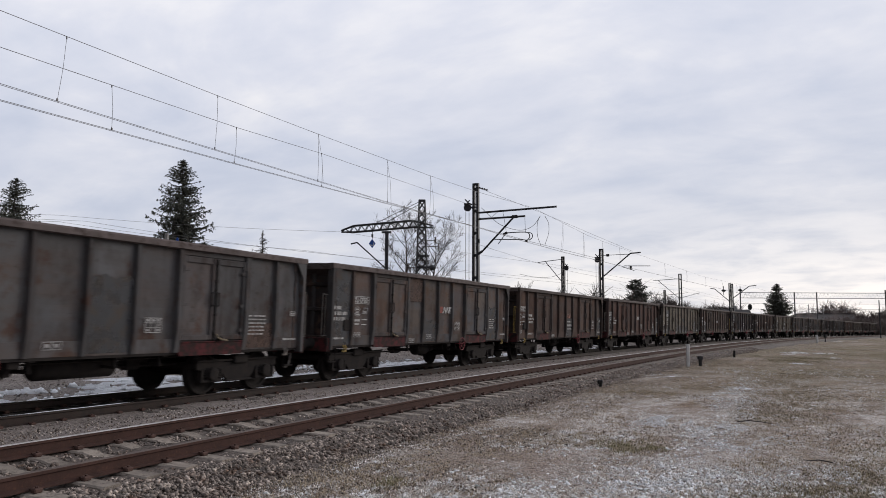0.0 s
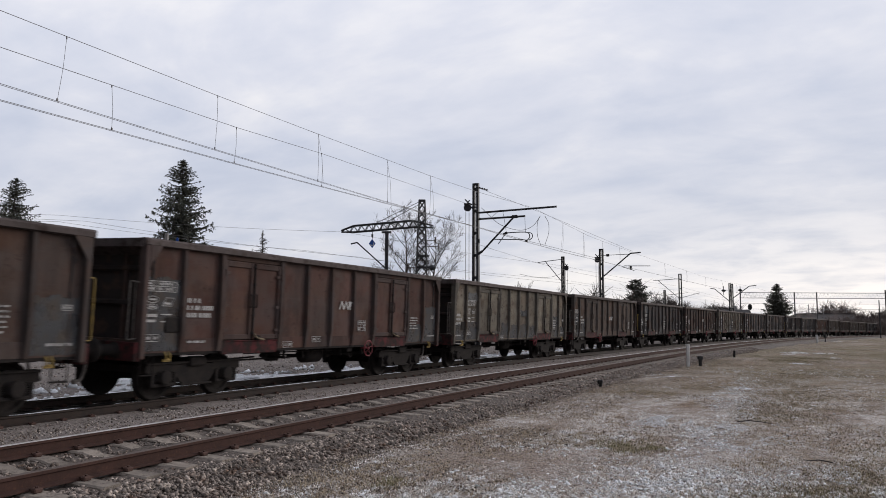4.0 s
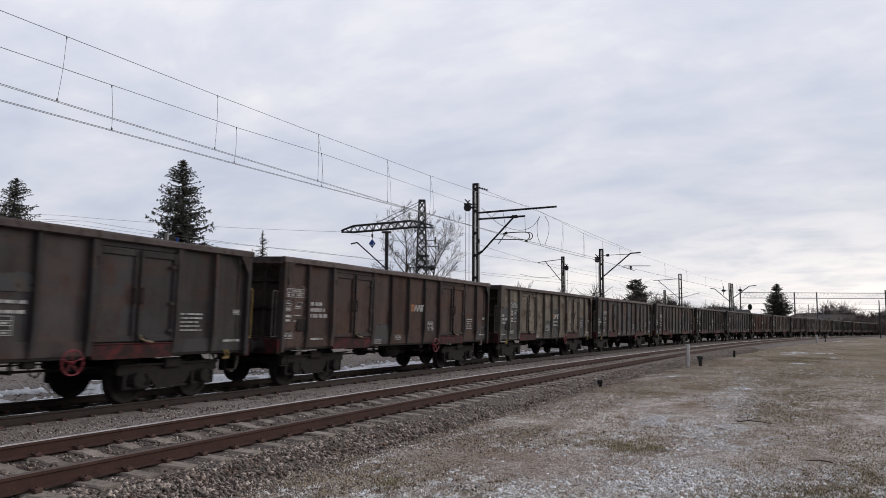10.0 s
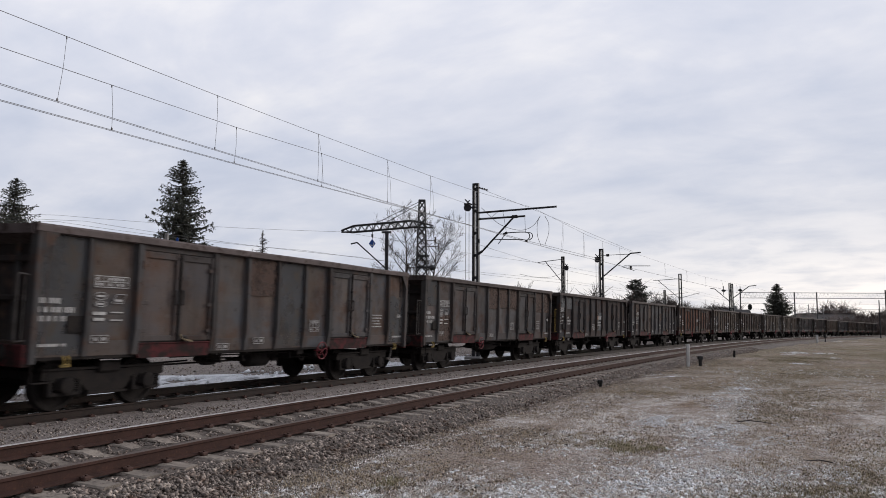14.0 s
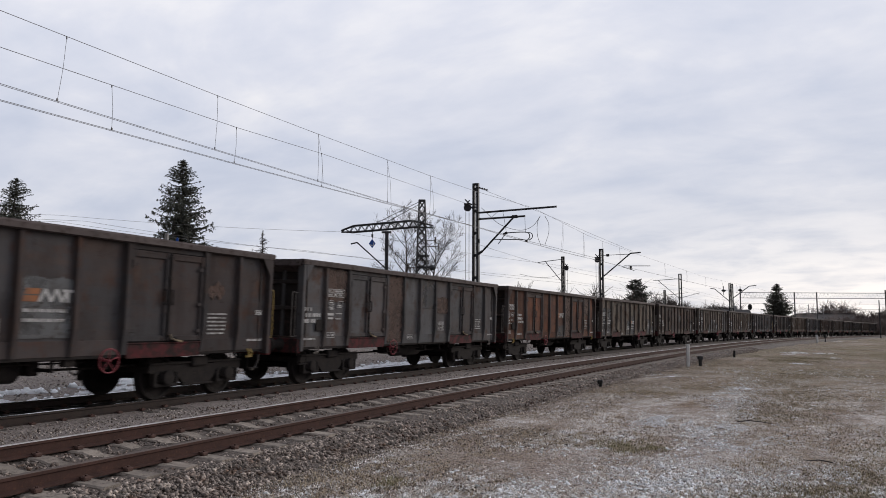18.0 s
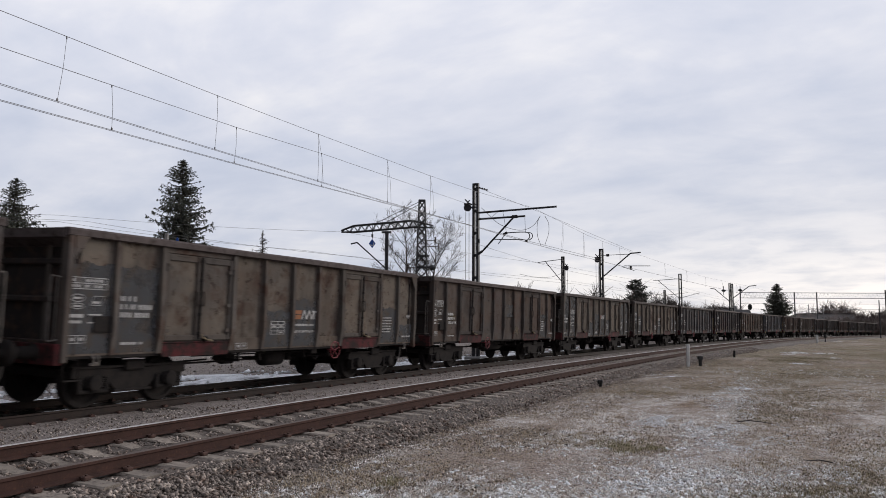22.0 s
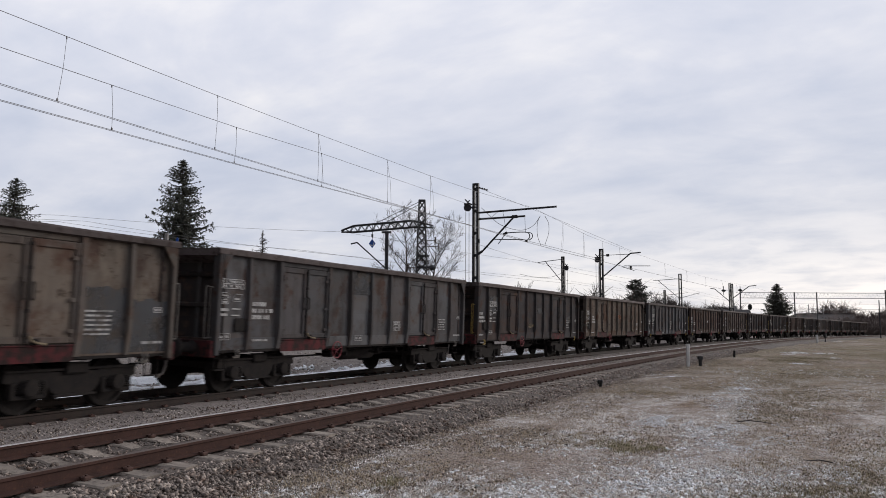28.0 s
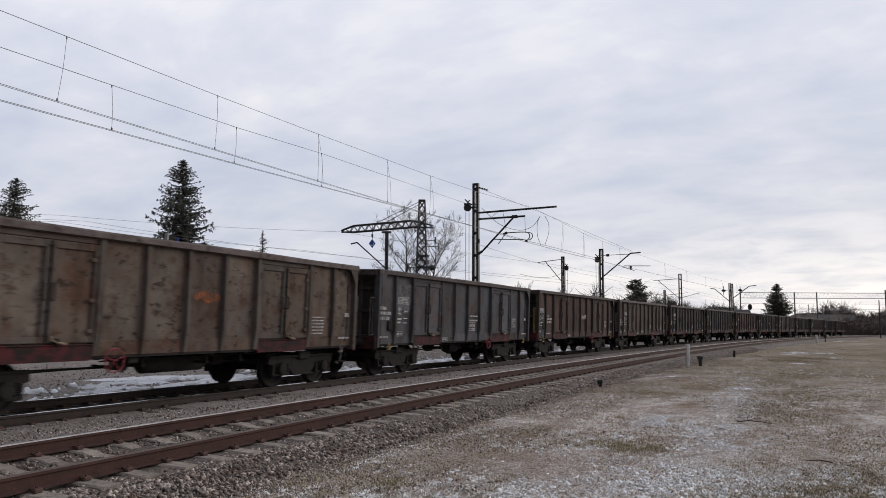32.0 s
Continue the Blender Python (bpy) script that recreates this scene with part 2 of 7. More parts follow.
# end walls and ribs, darker than any of the side paints
M_ENDWALL = surface("coal_dusted_end_sheet", (0.050, 0.043, 0.041), (0.036, 0.031, 0.030), 1.5, (0.085, 0.056, 0.046), 3.0, 0.56, rough=0.9, spec=0.1, shade=0.3)
M_UNDER = surface("sooty_underframe_steel", (0.019, 0.017, 0.017), (0.027, 0.023, 0.021), 6, (0.044, 0.033, 0.027), 18, 0.64, spec=0.1, rough=0.95)
M_WHEEL = surface("dark_wheel_steel", (0.025, 0.021, 0.020), (0.018, 0.016, 0.015), 9, rough=0.9, spec=0.1)
M_INNER = surface("rusty_wagon_floor", (0.07, 0.045, 0.035), (0.045, 0.032, 0.028), 3, (0.02, 0.018, 0.017), 6, 0.55)
M_HOSE = surface("grey_brake_hose", (0.16, 0.14, 0.125), (0.10, 0.09, 0.08), 9)
M_RAILSIDE = surface("rusty_rail_side", (0.064, 0.035, 0.029), (0.047, 0.028, 0.024), 5, (0.092, 0.046, 0.033), 30, 0.6, world_space=True, spec=0.1)
M_RAILPOL = surface("polished_rail_top", (0.62, 0.60, 0.59), (0.48, 0.45, 0.44), 2.5, rough=0.13, metal=1.0, bump=0.03, world_space=True)
M_RAILTOP = surface("worn_rail_top", (0.66, 0.64, 0.63), (0.46, 0.42, 0.40), 2.5, rough=0.42, metal=0.25, bump=0.05, world_space=True, spec=0.6)
M_RAILDULL = surface("dull_rail_top", (0.135, 0.10, 0.085), (0.105, 0.078, 0.066), 2.5, rough=0.6, metal=0.2, bump=0.05, world_space=True)
M_SLEEPER = surface("weathered_concrete_sleeper", (0.31, 0.265, 0.222), (0.215, 0.18, 0.152), 4, (0.10, 0.080, 0.066), 13, 0.56, shade=0.2, bump=0.6, bscale=30)
M_CLIP = surface("rusty_rail_clip", (0.090, 0.052, 0.042), (0.066, 0.040, 0.034), 20, spec=0.15)
M_BALLAST = surface("crushed_stone_ballast", (0.32, 0.278, 0.256), (0.25, 0.214, 0.198), 1.1, (0.085, 0.066, 0.058), 26, 0.53, bump=1.0, bscale=26, world_space=True)
# rust-brown bed; the shade between loose stones is darkened into its colour
M_BALLASTN = surface("rust_stained_ballast", (0.16, 0.130, 0.112), (0.112, 0.092, 0.080), 1.4, (0.045, 0.034, 0.029), 22, 0.50, bump=1.0, bscale=24, world_space=True)
M_STONEN = surface("rust_stained_stone", (0.385, 0.325, 0.28), (0.165, 0.134, 0.116), 5.0, (0.12, 0.078, 0.058), 3.0, 0.54, bump=0.3, bscale=60, world_space=True, island=0.7)
# darker rail sides for the train's track
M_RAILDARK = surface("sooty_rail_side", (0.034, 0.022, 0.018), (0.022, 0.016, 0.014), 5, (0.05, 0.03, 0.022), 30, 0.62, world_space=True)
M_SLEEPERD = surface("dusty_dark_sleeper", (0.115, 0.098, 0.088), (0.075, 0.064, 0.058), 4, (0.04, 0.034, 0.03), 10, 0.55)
# near-black stone bed between the train's two rails
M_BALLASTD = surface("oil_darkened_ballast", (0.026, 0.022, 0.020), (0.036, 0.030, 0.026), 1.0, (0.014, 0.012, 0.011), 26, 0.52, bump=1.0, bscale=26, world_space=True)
M_CONC = surface("grey_concrete", (0.30, 0.29, 0.28), (0.24, 0.23, 0.22), 2, (0.16, 0.15, 0.14), 9, 0.62)
M_STEEL = surface("dark_galvanised_steel", (0.055, 0.055, 0.060), (0.04, 0.04, 0.043), 2.5, rough=0.6, metal=0.2)
M_WIRE = surface("weathered_copper_wire", (0.17, 0.16, 0.16), (0.13, 0.124, 0.124), 2, rough=0.6, bump=0)
M_INSUL = surface("brown_insulator", (0.05, 0.03, 0.025), (0.035, 0.025, 0.02), 5, rough=0.35)
M_POSTW = surface("white_marker_paint", (0.62, 0.61, 0.60), (0.50, 0.49, 0.48), 5, (0.32, 0.30, 0.28), 14, 0.66)
M_BLUE = surface("blue_sign_enamel", (0.03, 0.09, 0.34), (0.025, 0.075, 0.28), 3, rough=0.4)
M_BARK = surface("grey_brown_bark", (0.085, 0.070, 0.062), (0.060, 0.050, 0.045), 5)
M_TWIG = surface("bare_twigs", (0.075, 0.064, 0.059), (0.055, 0.047, 0.044), 1.5, bump=0)
M_NEEDLE = surface("dark_spruce_needles", (0.072, 0.080, 0.066), (0.100, 0.100, 0.080), 1.2, (0.095, 0.086, 0.064), 4, 0.62, bump=0)
# far spruce: distance haze is put into the needle colour
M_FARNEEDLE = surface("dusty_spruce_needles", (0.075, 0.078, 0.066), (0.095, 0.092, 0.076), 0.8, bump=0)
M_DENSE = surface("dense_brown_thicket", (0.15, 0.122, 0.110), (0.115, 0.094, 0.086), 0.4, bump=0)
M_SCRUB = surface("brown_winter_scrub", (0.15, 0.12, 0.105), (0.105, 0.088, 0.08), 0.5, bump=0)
# far woods, gantry and poles: base colours paled to stand for haze
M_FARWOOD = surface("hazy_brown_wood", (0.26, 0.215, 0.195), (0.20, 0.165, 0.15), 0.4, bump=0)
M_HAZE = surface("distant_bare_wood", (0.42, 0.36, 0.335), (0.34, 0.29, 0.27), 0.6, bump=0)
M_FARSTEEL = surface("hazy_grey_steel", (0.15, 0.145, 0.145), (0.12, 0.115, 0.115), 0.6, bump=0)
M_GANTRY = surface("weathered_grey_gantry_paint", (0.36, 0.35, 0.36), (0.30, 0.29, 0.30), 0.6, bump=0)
M_SNOW = surface("old_crusted_snow", (0.90, 0.91, 0.93), (0.82, 0.83, 0.85), 3, (0.50, 0.48, 0.46), 22, 0.60, rough=0.6, bump=0.6, bscale=18)
M_WALL = surface("pale_render_wall", (0.36, 0.35, 0.34), (0.30, 0.29, 0.285), 0.4)
M_ROOF = surface("dark_roof_sheet", (0.075, 0.07, 0.07), (0.06, 0.055, 0.055), 0.5)
M_GLASS = surface("dark_window_glass", (0.03, 0.035, 0.04), (0.025, 0.03, 0.035), 1, rough=0.15, bump=0, spec=0.5)
M_SIGNAL = surface("black_signal_paint", (0.012, 0.012, 0.013), (0.018, 0.018, 0.018), 3, rough=0.5)
M_STONES = surface("ballast_stone", (0.38, 0.335, 0.298), (0.25, 0.216, 0.192), 5.0, (0.13, 0.092, 0.068), 3.0, 0.54, bump=0.3, bscale=60, world_space=True, island=0.62)
M_RUSSET = surface("russet_dead_grass", (0.48, 0.388, 0.292), (0.41, 0.338, 0.24), 1.2, (0.56, 0.45, 0.34), 6.0, 0.58, bump=0, world_space=True, island=0.4)
M_DRY = surface("dry_frosted_grass", (0.60, 0.50, 0.42), (0.72, 0.66, 0.59), 0.9, (0.92, 0.91, 0.90), 4.0, 0.48, bump=0, world_space=True, island=0.4)
# dark bits that stand for the gaps between grass and frost
M_SOIL = surface("dark_leaf_litter", (0.10, 0.074, 0.056), (0.16, 0.12, 0.09), 6, bump=0, world_space=True, island=0.6)
M_STRAW = surface("brown_meadow_grass", (0.36, 0.275, 0.16), (0.30, 0.255, 0.135), 0.3, (0.52, 0.44, 0.32), 3.0, 0.58, bump=0, world_space=True, island=0.25)
M_OLIVE = surface("olive_winter_grass", (0.27, 0.225, 0.135), (0.21, 0.175, 0.11), 1.0, (0.34, 0.27, 0.19), 5.0, 0.58, bump=0, world_space=True, island=0.4)
M_GREEN = surface("dull_green_grass", (0.25, 0.225, 0.125), (0.32, 0.27, 0.165), 2.0, (0.46, 0.39, 0.29), 6.0, 0.60, bump=0, world_space=True, island=0.35)
M_YARDST = surface("yard_stone", (0.40, 0.36, 0.32), (0.24, 0.20, 0.175), 5.0, (0.15, 0.105, 0.08), 3.0, 0.54, bump=0.3, bscale=60, world_space=True, island=0.6)
M_PEBBLE = surface("frosted_pebbles", (0.66, 0.61, 0.57), (0.36, 0.30, 0.26), 5, (0.85, 0.83, 0.80), 7, 0.55, bump=0.2, bscale=70, world_space=True, island=0.7)
M_COAM = surface("dusty_brown_coaming_paint", (0.112, 0.091, 0.087), (0.076, 0.062, 0.059), 2.0, (0.045, 0.032, 0.028), 7, 0.56, shade=0.25, spec=0.15)
M_LEVER = surface("worn_pale_lever", (0.25, 0.19, 0.115), (0.17, 0.14, 0.10), 9)


def ground_material():
    """Trodden frosty grass and gravel: soil, straw, gravel and rime at three sizes."""
    m = bpy.data.materials.new("frosty_grass_and_gravel")
    m.use_nodes = True
    nt = m.node_tree
    nt.nodes.clear()
    N, K = nt.nodes.new, nt.links.new
    geo = N("ShaderNodeNewGeometry")

    lane = N("ShaderNodeMapping")                  # patches drawn out along the line
    lane.vector_type = "TEXTURE"
    lane.inputs["Rotation"].default_value = (0, 0, 1.10)
    lane.inputs["Scale"].default_value = (3.2, 1.0, 1.0)
    K(geo.outputs["Position"], lane.inputs[0])
    sep = N("ShaderNodeSeparateXYZ")
    K(geo.outputs["Position"], sep.inputs[0])

    def tex(s, d, r=0.6, along=False):
        n = N("ShaderNodeTexNoise")
        n.inputs["Scale"].default_value, n.inputs["Detail"].default_value, n.inputs["Roughness"].default_value = s, d, r
        K(lane.outputs[0] if along else geo.outputs["Position"], n.inputs["Vector"])
        return n.outputs[0]

    def span(src, a, b, hi=1.0):
        n = N("ShaderNodeMapRange")
        n.inputs[1].default_value, n.inputs[2].default_value, n.inputs[4].default_value = a, b, hi
        K(src, n.inputs[0])
        return n.outputs[0]

    def times(a, b):
        n = N("ShaderNodeMath")
        n.operation = "MULTIPLY"
        for k, q in enumerate((a, b)):
            if isinstance(q, float):
                n.inputs[k].default_value = q
            else:
                K(q, n.inputs[k])
        return n.outputs[0]

    def mix(f, a, b):
        n = N("ShaderNodeMix")
        n.data_type = "RGBA"
        for i, q in ((0, f), (6, a), (7, b)):
            if isinstance(q, tuple):
                n.inputs[i].default_value = (*q, 1)
            else:
                K(q, n.inputs[i])
        return n.outputs[2]

    col = mix(span(tex(0.5, 5, along=True), 0.38, 0.62), (0.37, 0.287, 0.235), (0.46, 0.385, 0.340))
    col = mix(times(span(sep.outputs[1], 17.0, 34.0), span(tex(0.16, 5, 0.6, True), 0.34, 0.56, 0.92)), col, (0.205, 0.168, 0.090))   # meadow further out
    col = mix(span(tex(0.8, 6, 0.62, True), 0.50, 0.68, 0.80), col, (0.30, 0.200, 0.128))                              # russet grass
    col = mix(span(tex(0.42, 6, 0.6), 0.52, 0.68, 0.70), col, (0.205, 0.168, 0.082))                                   # olive grass
    clump = span(tex(1.9, 7, 0.68), 0.46, 0.62)
    col = mix(times(clump, 0.55), col, (0.255, 0.190, 0.143))                                                         # darker clumps
    col = mix(span(tex(6.0, 6, 0.7), 0.52, 0.66, 0.5), col, (0.17, 0.120, 0.088))
    col = mix(span(tex(27.0, 5, 0.72), 0.50, 0.56, 0.92), col, (0.075, 0.055, 0.044))
    near = N("ShaderNodeMapRange")
    for i, q in ((1, 16.0), (2, 34.0), (3, 1.0), (4, 0.25)):
        near.inputs[i].default_value = q
    K(sep.outputs[1], near.inputs[0])
    bare = N("ShaderNodeMath")
    bare.operation = "SUBTRACT"
    bare.inputs[0].default_value = 1.0
    K(times(clump, 0.8), bare.inputs[1])
    frost = times(times(times(span(tex(0.75, 6, 0.66, True), 0.40, 0.62), span(tex(31.0, 5, 0.72), 0.49, 0.54)), near.outputs[0]), bare.outputs[0])
    col = mix(frost, col, (0.87, 0.845, 0.815))
    bs = N("ShaderNodeBsdfPrincipled")
    bs.inputs["Roughness"].default_value = 0.95
    bs.inputs["Specular IOR Level"].default_value = 0.1
    K(col, bs.inputs["Base Color"])
    bp = N("ShaderNodeBump")
    bp.inputs["Strength"].default_value, bp.inputs["Distance"].default_value = 0.9, 0.05
    K(tex(14, 6, 0.7), bp.inputs["Height"])
    K(bp.outputs[0], bs.inputs["Normal"])
    out = N("ShaderNodeOutputMaterial")
    K(bs.outputs[0], out.inputs[0])
    return m


M_GROUND = ground_material()

# ---------------------------------------------------------------- mesh building helpers


class Shape:
    """Vertices and faces gathered into one mesh."""

    def __init__(self):
        self.v, self.f, self.mi = [], [], []

    def convex(self, pts, faces, mat=0):
        c = Vector((0, 0, 0))
        pts = [Vector(q) for q in pts]
        for q in pts:
            c += q
        c /= len(pts)
        b = len(self.v)
        self.v += [tuple(q) for q in pts]
        for f in faces:
            n = (pts[f[1]] - pts[f[0]]).cross(pts[f[2]] - pts[f[0]])
            mid = sum((pts[i] for i in f), Vector((0, 0, 0))) / len(f)
            f = f if n.dot(mid - c) >= 0 else f[::-1]
            self.f.append(tuple(b + i for i in f))
            self.mi.append(mat)

    def box(self, x0, y0, z0, x1, y1, z1, ch=0.0, mat=0, m=None):
        lo, hi = (min(x0, x1), min(y0, y1), min(z0, z1)), (max(x0, x1), max(y0, y1), max(z0, z1))
        if ch <= 0:
            pts = [((lo, hi)[i & 1][0], (lo, hi)[i >> 1 & 1][1], (lo, hi)[i >> 2][2]) for i in range(8)]
            faces = [(0, 1, 3, 2), (4, 5, 7, 6), (0, 1, 5, 4), (2, 3, 7, 6), (0, 2, 6, 4), (1, 3, 7, 5)]
        else:
            pts, idx = [], {}
            for i in range(8):
                s = (i & 1, i >> 1 & 1, i >> 2)
                for ax in range(3):
                    q = [0, 0, 0]
                    for k in range(3):
                        e = (lo, hi)[s[k]][k]
                        q[k] = e if k == ax else e + (ch if s[k] == 0 else -ch)
                    idx[(s, ax)] = len(pts)
                    pts.append(tuple(q))
            faces = []
            for ax in range(3):
                a, b = [k for k in range(3) if k != ax]
                for side in (0, 1):
                    ring = []
                    for p, q in ((0, 0), (1, 0), (1, 1), (0, 1)):
                        s = [0, 0, 0]
                        s[ax], s[a], s[b] = side, p, q
                        ring.append(idx[(tuple(s), ax)])
                    faces.append(tuple(ring))
                for p in (0, 1):
                    for q in (0, 1):
                        s0, s1 = [0, 0, 0], [0, 0, 0]
                        s0[a] = s1[a] = p
                        s0[b] = s1[b] = q
                        s1[ax] = 1
                        s0, s1 = tuple(s0), tuple(s1)
                        faces.append((idx[(s0, a)], idx[(s1, a)], idx[(s1, b)], idx[(s0, b)]))
            for i in range(8):
                s = (i & 1, i >> 1 & 1, i >> 2)
                faces.append((idx[(s, 0)], idx[(s, 1)], idx[(s, 2)]))
        if m:
            pts = [m @ Vector(q) for q in pts]
        self.convex(pts, faces, mat)
        return self

    def rod(self, p, q, r0, r1=None, n=8, mat=0):
        p, q = Vector(p), Vector(q)
        r1 = r0 if r1 is None else r1
        d = (q - p).normalized()
        a = d.cross(Vector((0, 0, 1)) if abs(d.z) < 0.9 else Vector((1, 0, 0))).normalized()
        b = d.cross(a)
        pts = []
        for c, r in ((p, r0), (q, r1)):
            pts += [c + (a * math.cos(2 * math.pi * i / n) + b * math.sin(2 * math.pi * i / n)) * r for i in range(n)]
        faces = [(i, (i + 1) % n, n + (i + 1) % n, n + i) for i in range(n)] + [tuple(range(n)), tuple(range(n, 2 * n))]
        self.convex(pts, faces, mat)
        return self

    def tube(self, pts, r, n=6, mat=0):
        """A bent pipe along pts, with the radius r or one radius a point."""
        pts = [Vector(q) for q in pts]
        rs = r if isinstance(r, (list, tuple)) else [r] * len(pts)
        base = len(self.v)
        side = None
        for i, q in enumerate(pts):
            d = (pts[min(i + 1, len(pts) - 1)] - pts[max(i - 1, 0)]).normalized()
            if side is None:
                side = d.cross(Vector((0, 0, 1)) if abs(d.z) < 0.9 else Vector((1, 0, 0))).normalized()
            else:
                side = (side - d * side.dot(d)).normalized()
            b = d.cross(side)
            self.v += [tuple(q + (side * math.cos(2 * math.pi * k / n) + b * math.sin(2 * math.pi * k / n)) * rs[i]) for k in range(n)]
        for i in range(len(pts) - 1):
            for k in range(n):
                a, c = base + i * n + k, base + i * n + (k + 1) % n
                self.f.append((a, c, c + n, a + n))
                self.mi.append(mat)
        self.f.append(tuple(base + k for k in range(n))[::-1])
        self.f.append(tuple(base + (len(pts) - 1) * n + k for k in range(n)))
        self.mi += [mat, mat]
        return self

    def lathe(self, p, axis, prof, n=16, mat=0):
        """prof: (along, radius) pairs, turned about the axis through p."""
        p, d = Vector(p), Vector(axis).normalized()
        a = d.cross(Vector((0, 0, 1)) if abs(d.z) < 0.9 else Vector((1, 0, 0))).normalized()
        b = d.cross(a)
        base = len(self.v)
        for h, r in prof:
            self.v += [tuple(p + d * h + (a * math.cos(2 * math.pi * k / n) + b * math.sin(2 * math.pi * k / n)) * max(r, 0.001)) for k in range(n)]
        for i in range(len(prof) - 1):
            for k in range(n):
                x, y = base + i * n + k, base + i * n + (k + 1) % n
                self.f.append((x, y, y + n, x + n))
                self.mi.append(mat)
        self.f.append(tuple(base + k for k in range(n))[::-1])
        self.f.append(tuple(base + (len(prof) - 1) * n + k for k in range(n)))
        self.mi += [mat, mat]
        return self

    def plate(self, outline, d0, d1, axis="y", mat=0):
        """A flat outline (two coordinates) given the thickness d0 to d1 along the axis."""
        put = {"y": lambda p, d: (p[0], d, p[1]), "x": lambda p, d: (d, p[0], p[1]), "z": lambda p, d: (p[0], p[1], d)}[axis]
        n, base = len(outline), len(self.v)
        area = sum(outline[i][0] * outline[(i + 1) % n][1] - outline[(i + 1) % n][0] * outline[i][1] for i in range(n))
        flip = (area > 0) == (axis != "y")
        lo, hi = min(d0, d1), max(d0, d1)
        self.v += [put(p, lo) for p in outline] + [put(p, hi) for p in outline]
        fs = [tuple(range(n))[::-1], tuple(range(n, 2 * n))] + [(i, (i + 1) % n, n + (i + 1) % n, n + i) for i in range(n)]
        for f in fs:
            self.f.append(tuple(base + i for i in (f if flip else f[::-1])))
            self.mi.append(mat)
        return self

    def mesh(self, name, mats, smooth=False):
        me = bpy.data.meshes.new(name)
        me.from_pydata(self.v, [], self.f)
        for q in mats if isinstance(mats, (list, tuple)) else [mats]:
            me.materials.append(q)
        if any(self.mi):
            me.polygons.foreach_set("material_index", self.mi)
        if smooth:
            me.polygons.foreach_set("use_smooth", [True] * len(me.polygons))
        me.update()
        return me


def bent(pts, n=5):
    """A smooth curve through the points."""
    p = [Vector(q) for q in pts]
    p = [p[0] * 2 - p[1]] + p + [p[-1] * 2 - p[-2]]
    out = []
    for a, b, c, d in zip(p, p[1:], p[2:], p[3:]):
        for i in range(n):
            t = i / n
            out.append(0.5 * (2 * b + (c - a) * t + (2 * a - 5 * b + 4 * c - d) * t * t + (3 * b - a - 3 * c + d) * t ** 3))
    return out + [p[-2]]


def as_mesh(name, shape, material, smooth=False):
    return shape.mesh(name, material, smooth) if isinstance(shape, Shape) else shape


def part(name, shape, material, parent, label="", m=None, smooth=False):
    ob = new(name, as_mesh(name, shape, material, smooth))
    ob.parent = parent
    if m is not None:
        ob.matrix_basis = m
    if label:
        ob["label"] = label
    return ob


def thing(name, label, category, m=None, group="", kind="", shape=None, material=None, smooth=False):
    ob = new(name, as_mesh(name, shape, material, smooth) if shape is not None else None)
    if m is not None:
        ob.matrix_basis = m
    return tagged(ob, label, category, group, kind)


def raw_mesh(name, verts, faces, material):
    """A mesh from arrays of triangles or quads."""
    me = bpy.data.meshes.new(name)
    verts, faces = np.asarray(verts, np.float32), np.asarray(faces, np.int32)
    me.vertices.add(len(verts))
    me.vertices.foreach_set("co", verts.ravel())
    me.loops.add(faces.size)
    me.loops.foreach_set("vertex_index", faces.ravel())
    me.polygons.add(len(faces))
    me.polygons.foreach_set("loop_start", np.arange(0, faces.size, faces.shape[1], dtype=np.int32))
    me.materials.append(material)
    me.update(calc_edges=True)
    return me


# ---------------------------------------------------------------- the line of the railway
SPACING, CANT = 4.813, 0.0337                     # between the two tracks; superelevation
_u = np.arange(-420.0, 620.1, 0.5)
_k = -0.001833 + 7.109e-6 * np.clip(_u, -20, 170) + 1.527e-8 * np.clip(_u, -20, 170) ** 2


def _run(rate, at0):
    q = np.concatenate([[0], np.cumsum((rate[1:] + rate[:-1]) / 2 * 0.5)])
    return q + at0 - np.interp(0.0, _u, q)


_a = _run(_k, 1.136104)
_x, _y = _run(np.cos(_a), -3.0), _run(np.sin(_a), 12.1271)
_arc = _run(1 - _k * SPACING, 0.0)                # length along the train's track


def fall(s):
    """The line drops gently in the distance."""
    t = np.clip((np.asarray(s, float) - 70) / 50, 0, 1)
    return -(0.0045 * 50 * t * t / 2 + 0.0045 * np.clip(np.asarray(s, float) - 120, 0, 130))


def rail_point(s, o, z, centre=0.0):
    """World point at the length s, o metres left of the near track's middle, z above the rails of the track at centre."""
    x, y, a = np.interp(s, _u, _x), np.interp(s, _u, _y), np.interp(s, _u, _a)
    oo = centre + (o - centre) * math.cos(CANT) - z * math.sin(CANT)
    zz = (o - centre) * math.sin(CANT) + z * math.cos(CANT) - (0.034 if centre else 0.0) + fall(s)
    return Vector((float(x - math.sin(a) * oo), float(y + math.cos(a) * oo), float(zz)))


def rail_pose(s, centre):
    a = float(np.interp(s, _u, _a))
    return Matrix.Translation(rail_point(s, centre, 0, centre)) @ pose(0, 0, 0, 0, 0, math.degrees(a)) @ pose(0, 0, 0, math.degrees(CANT))


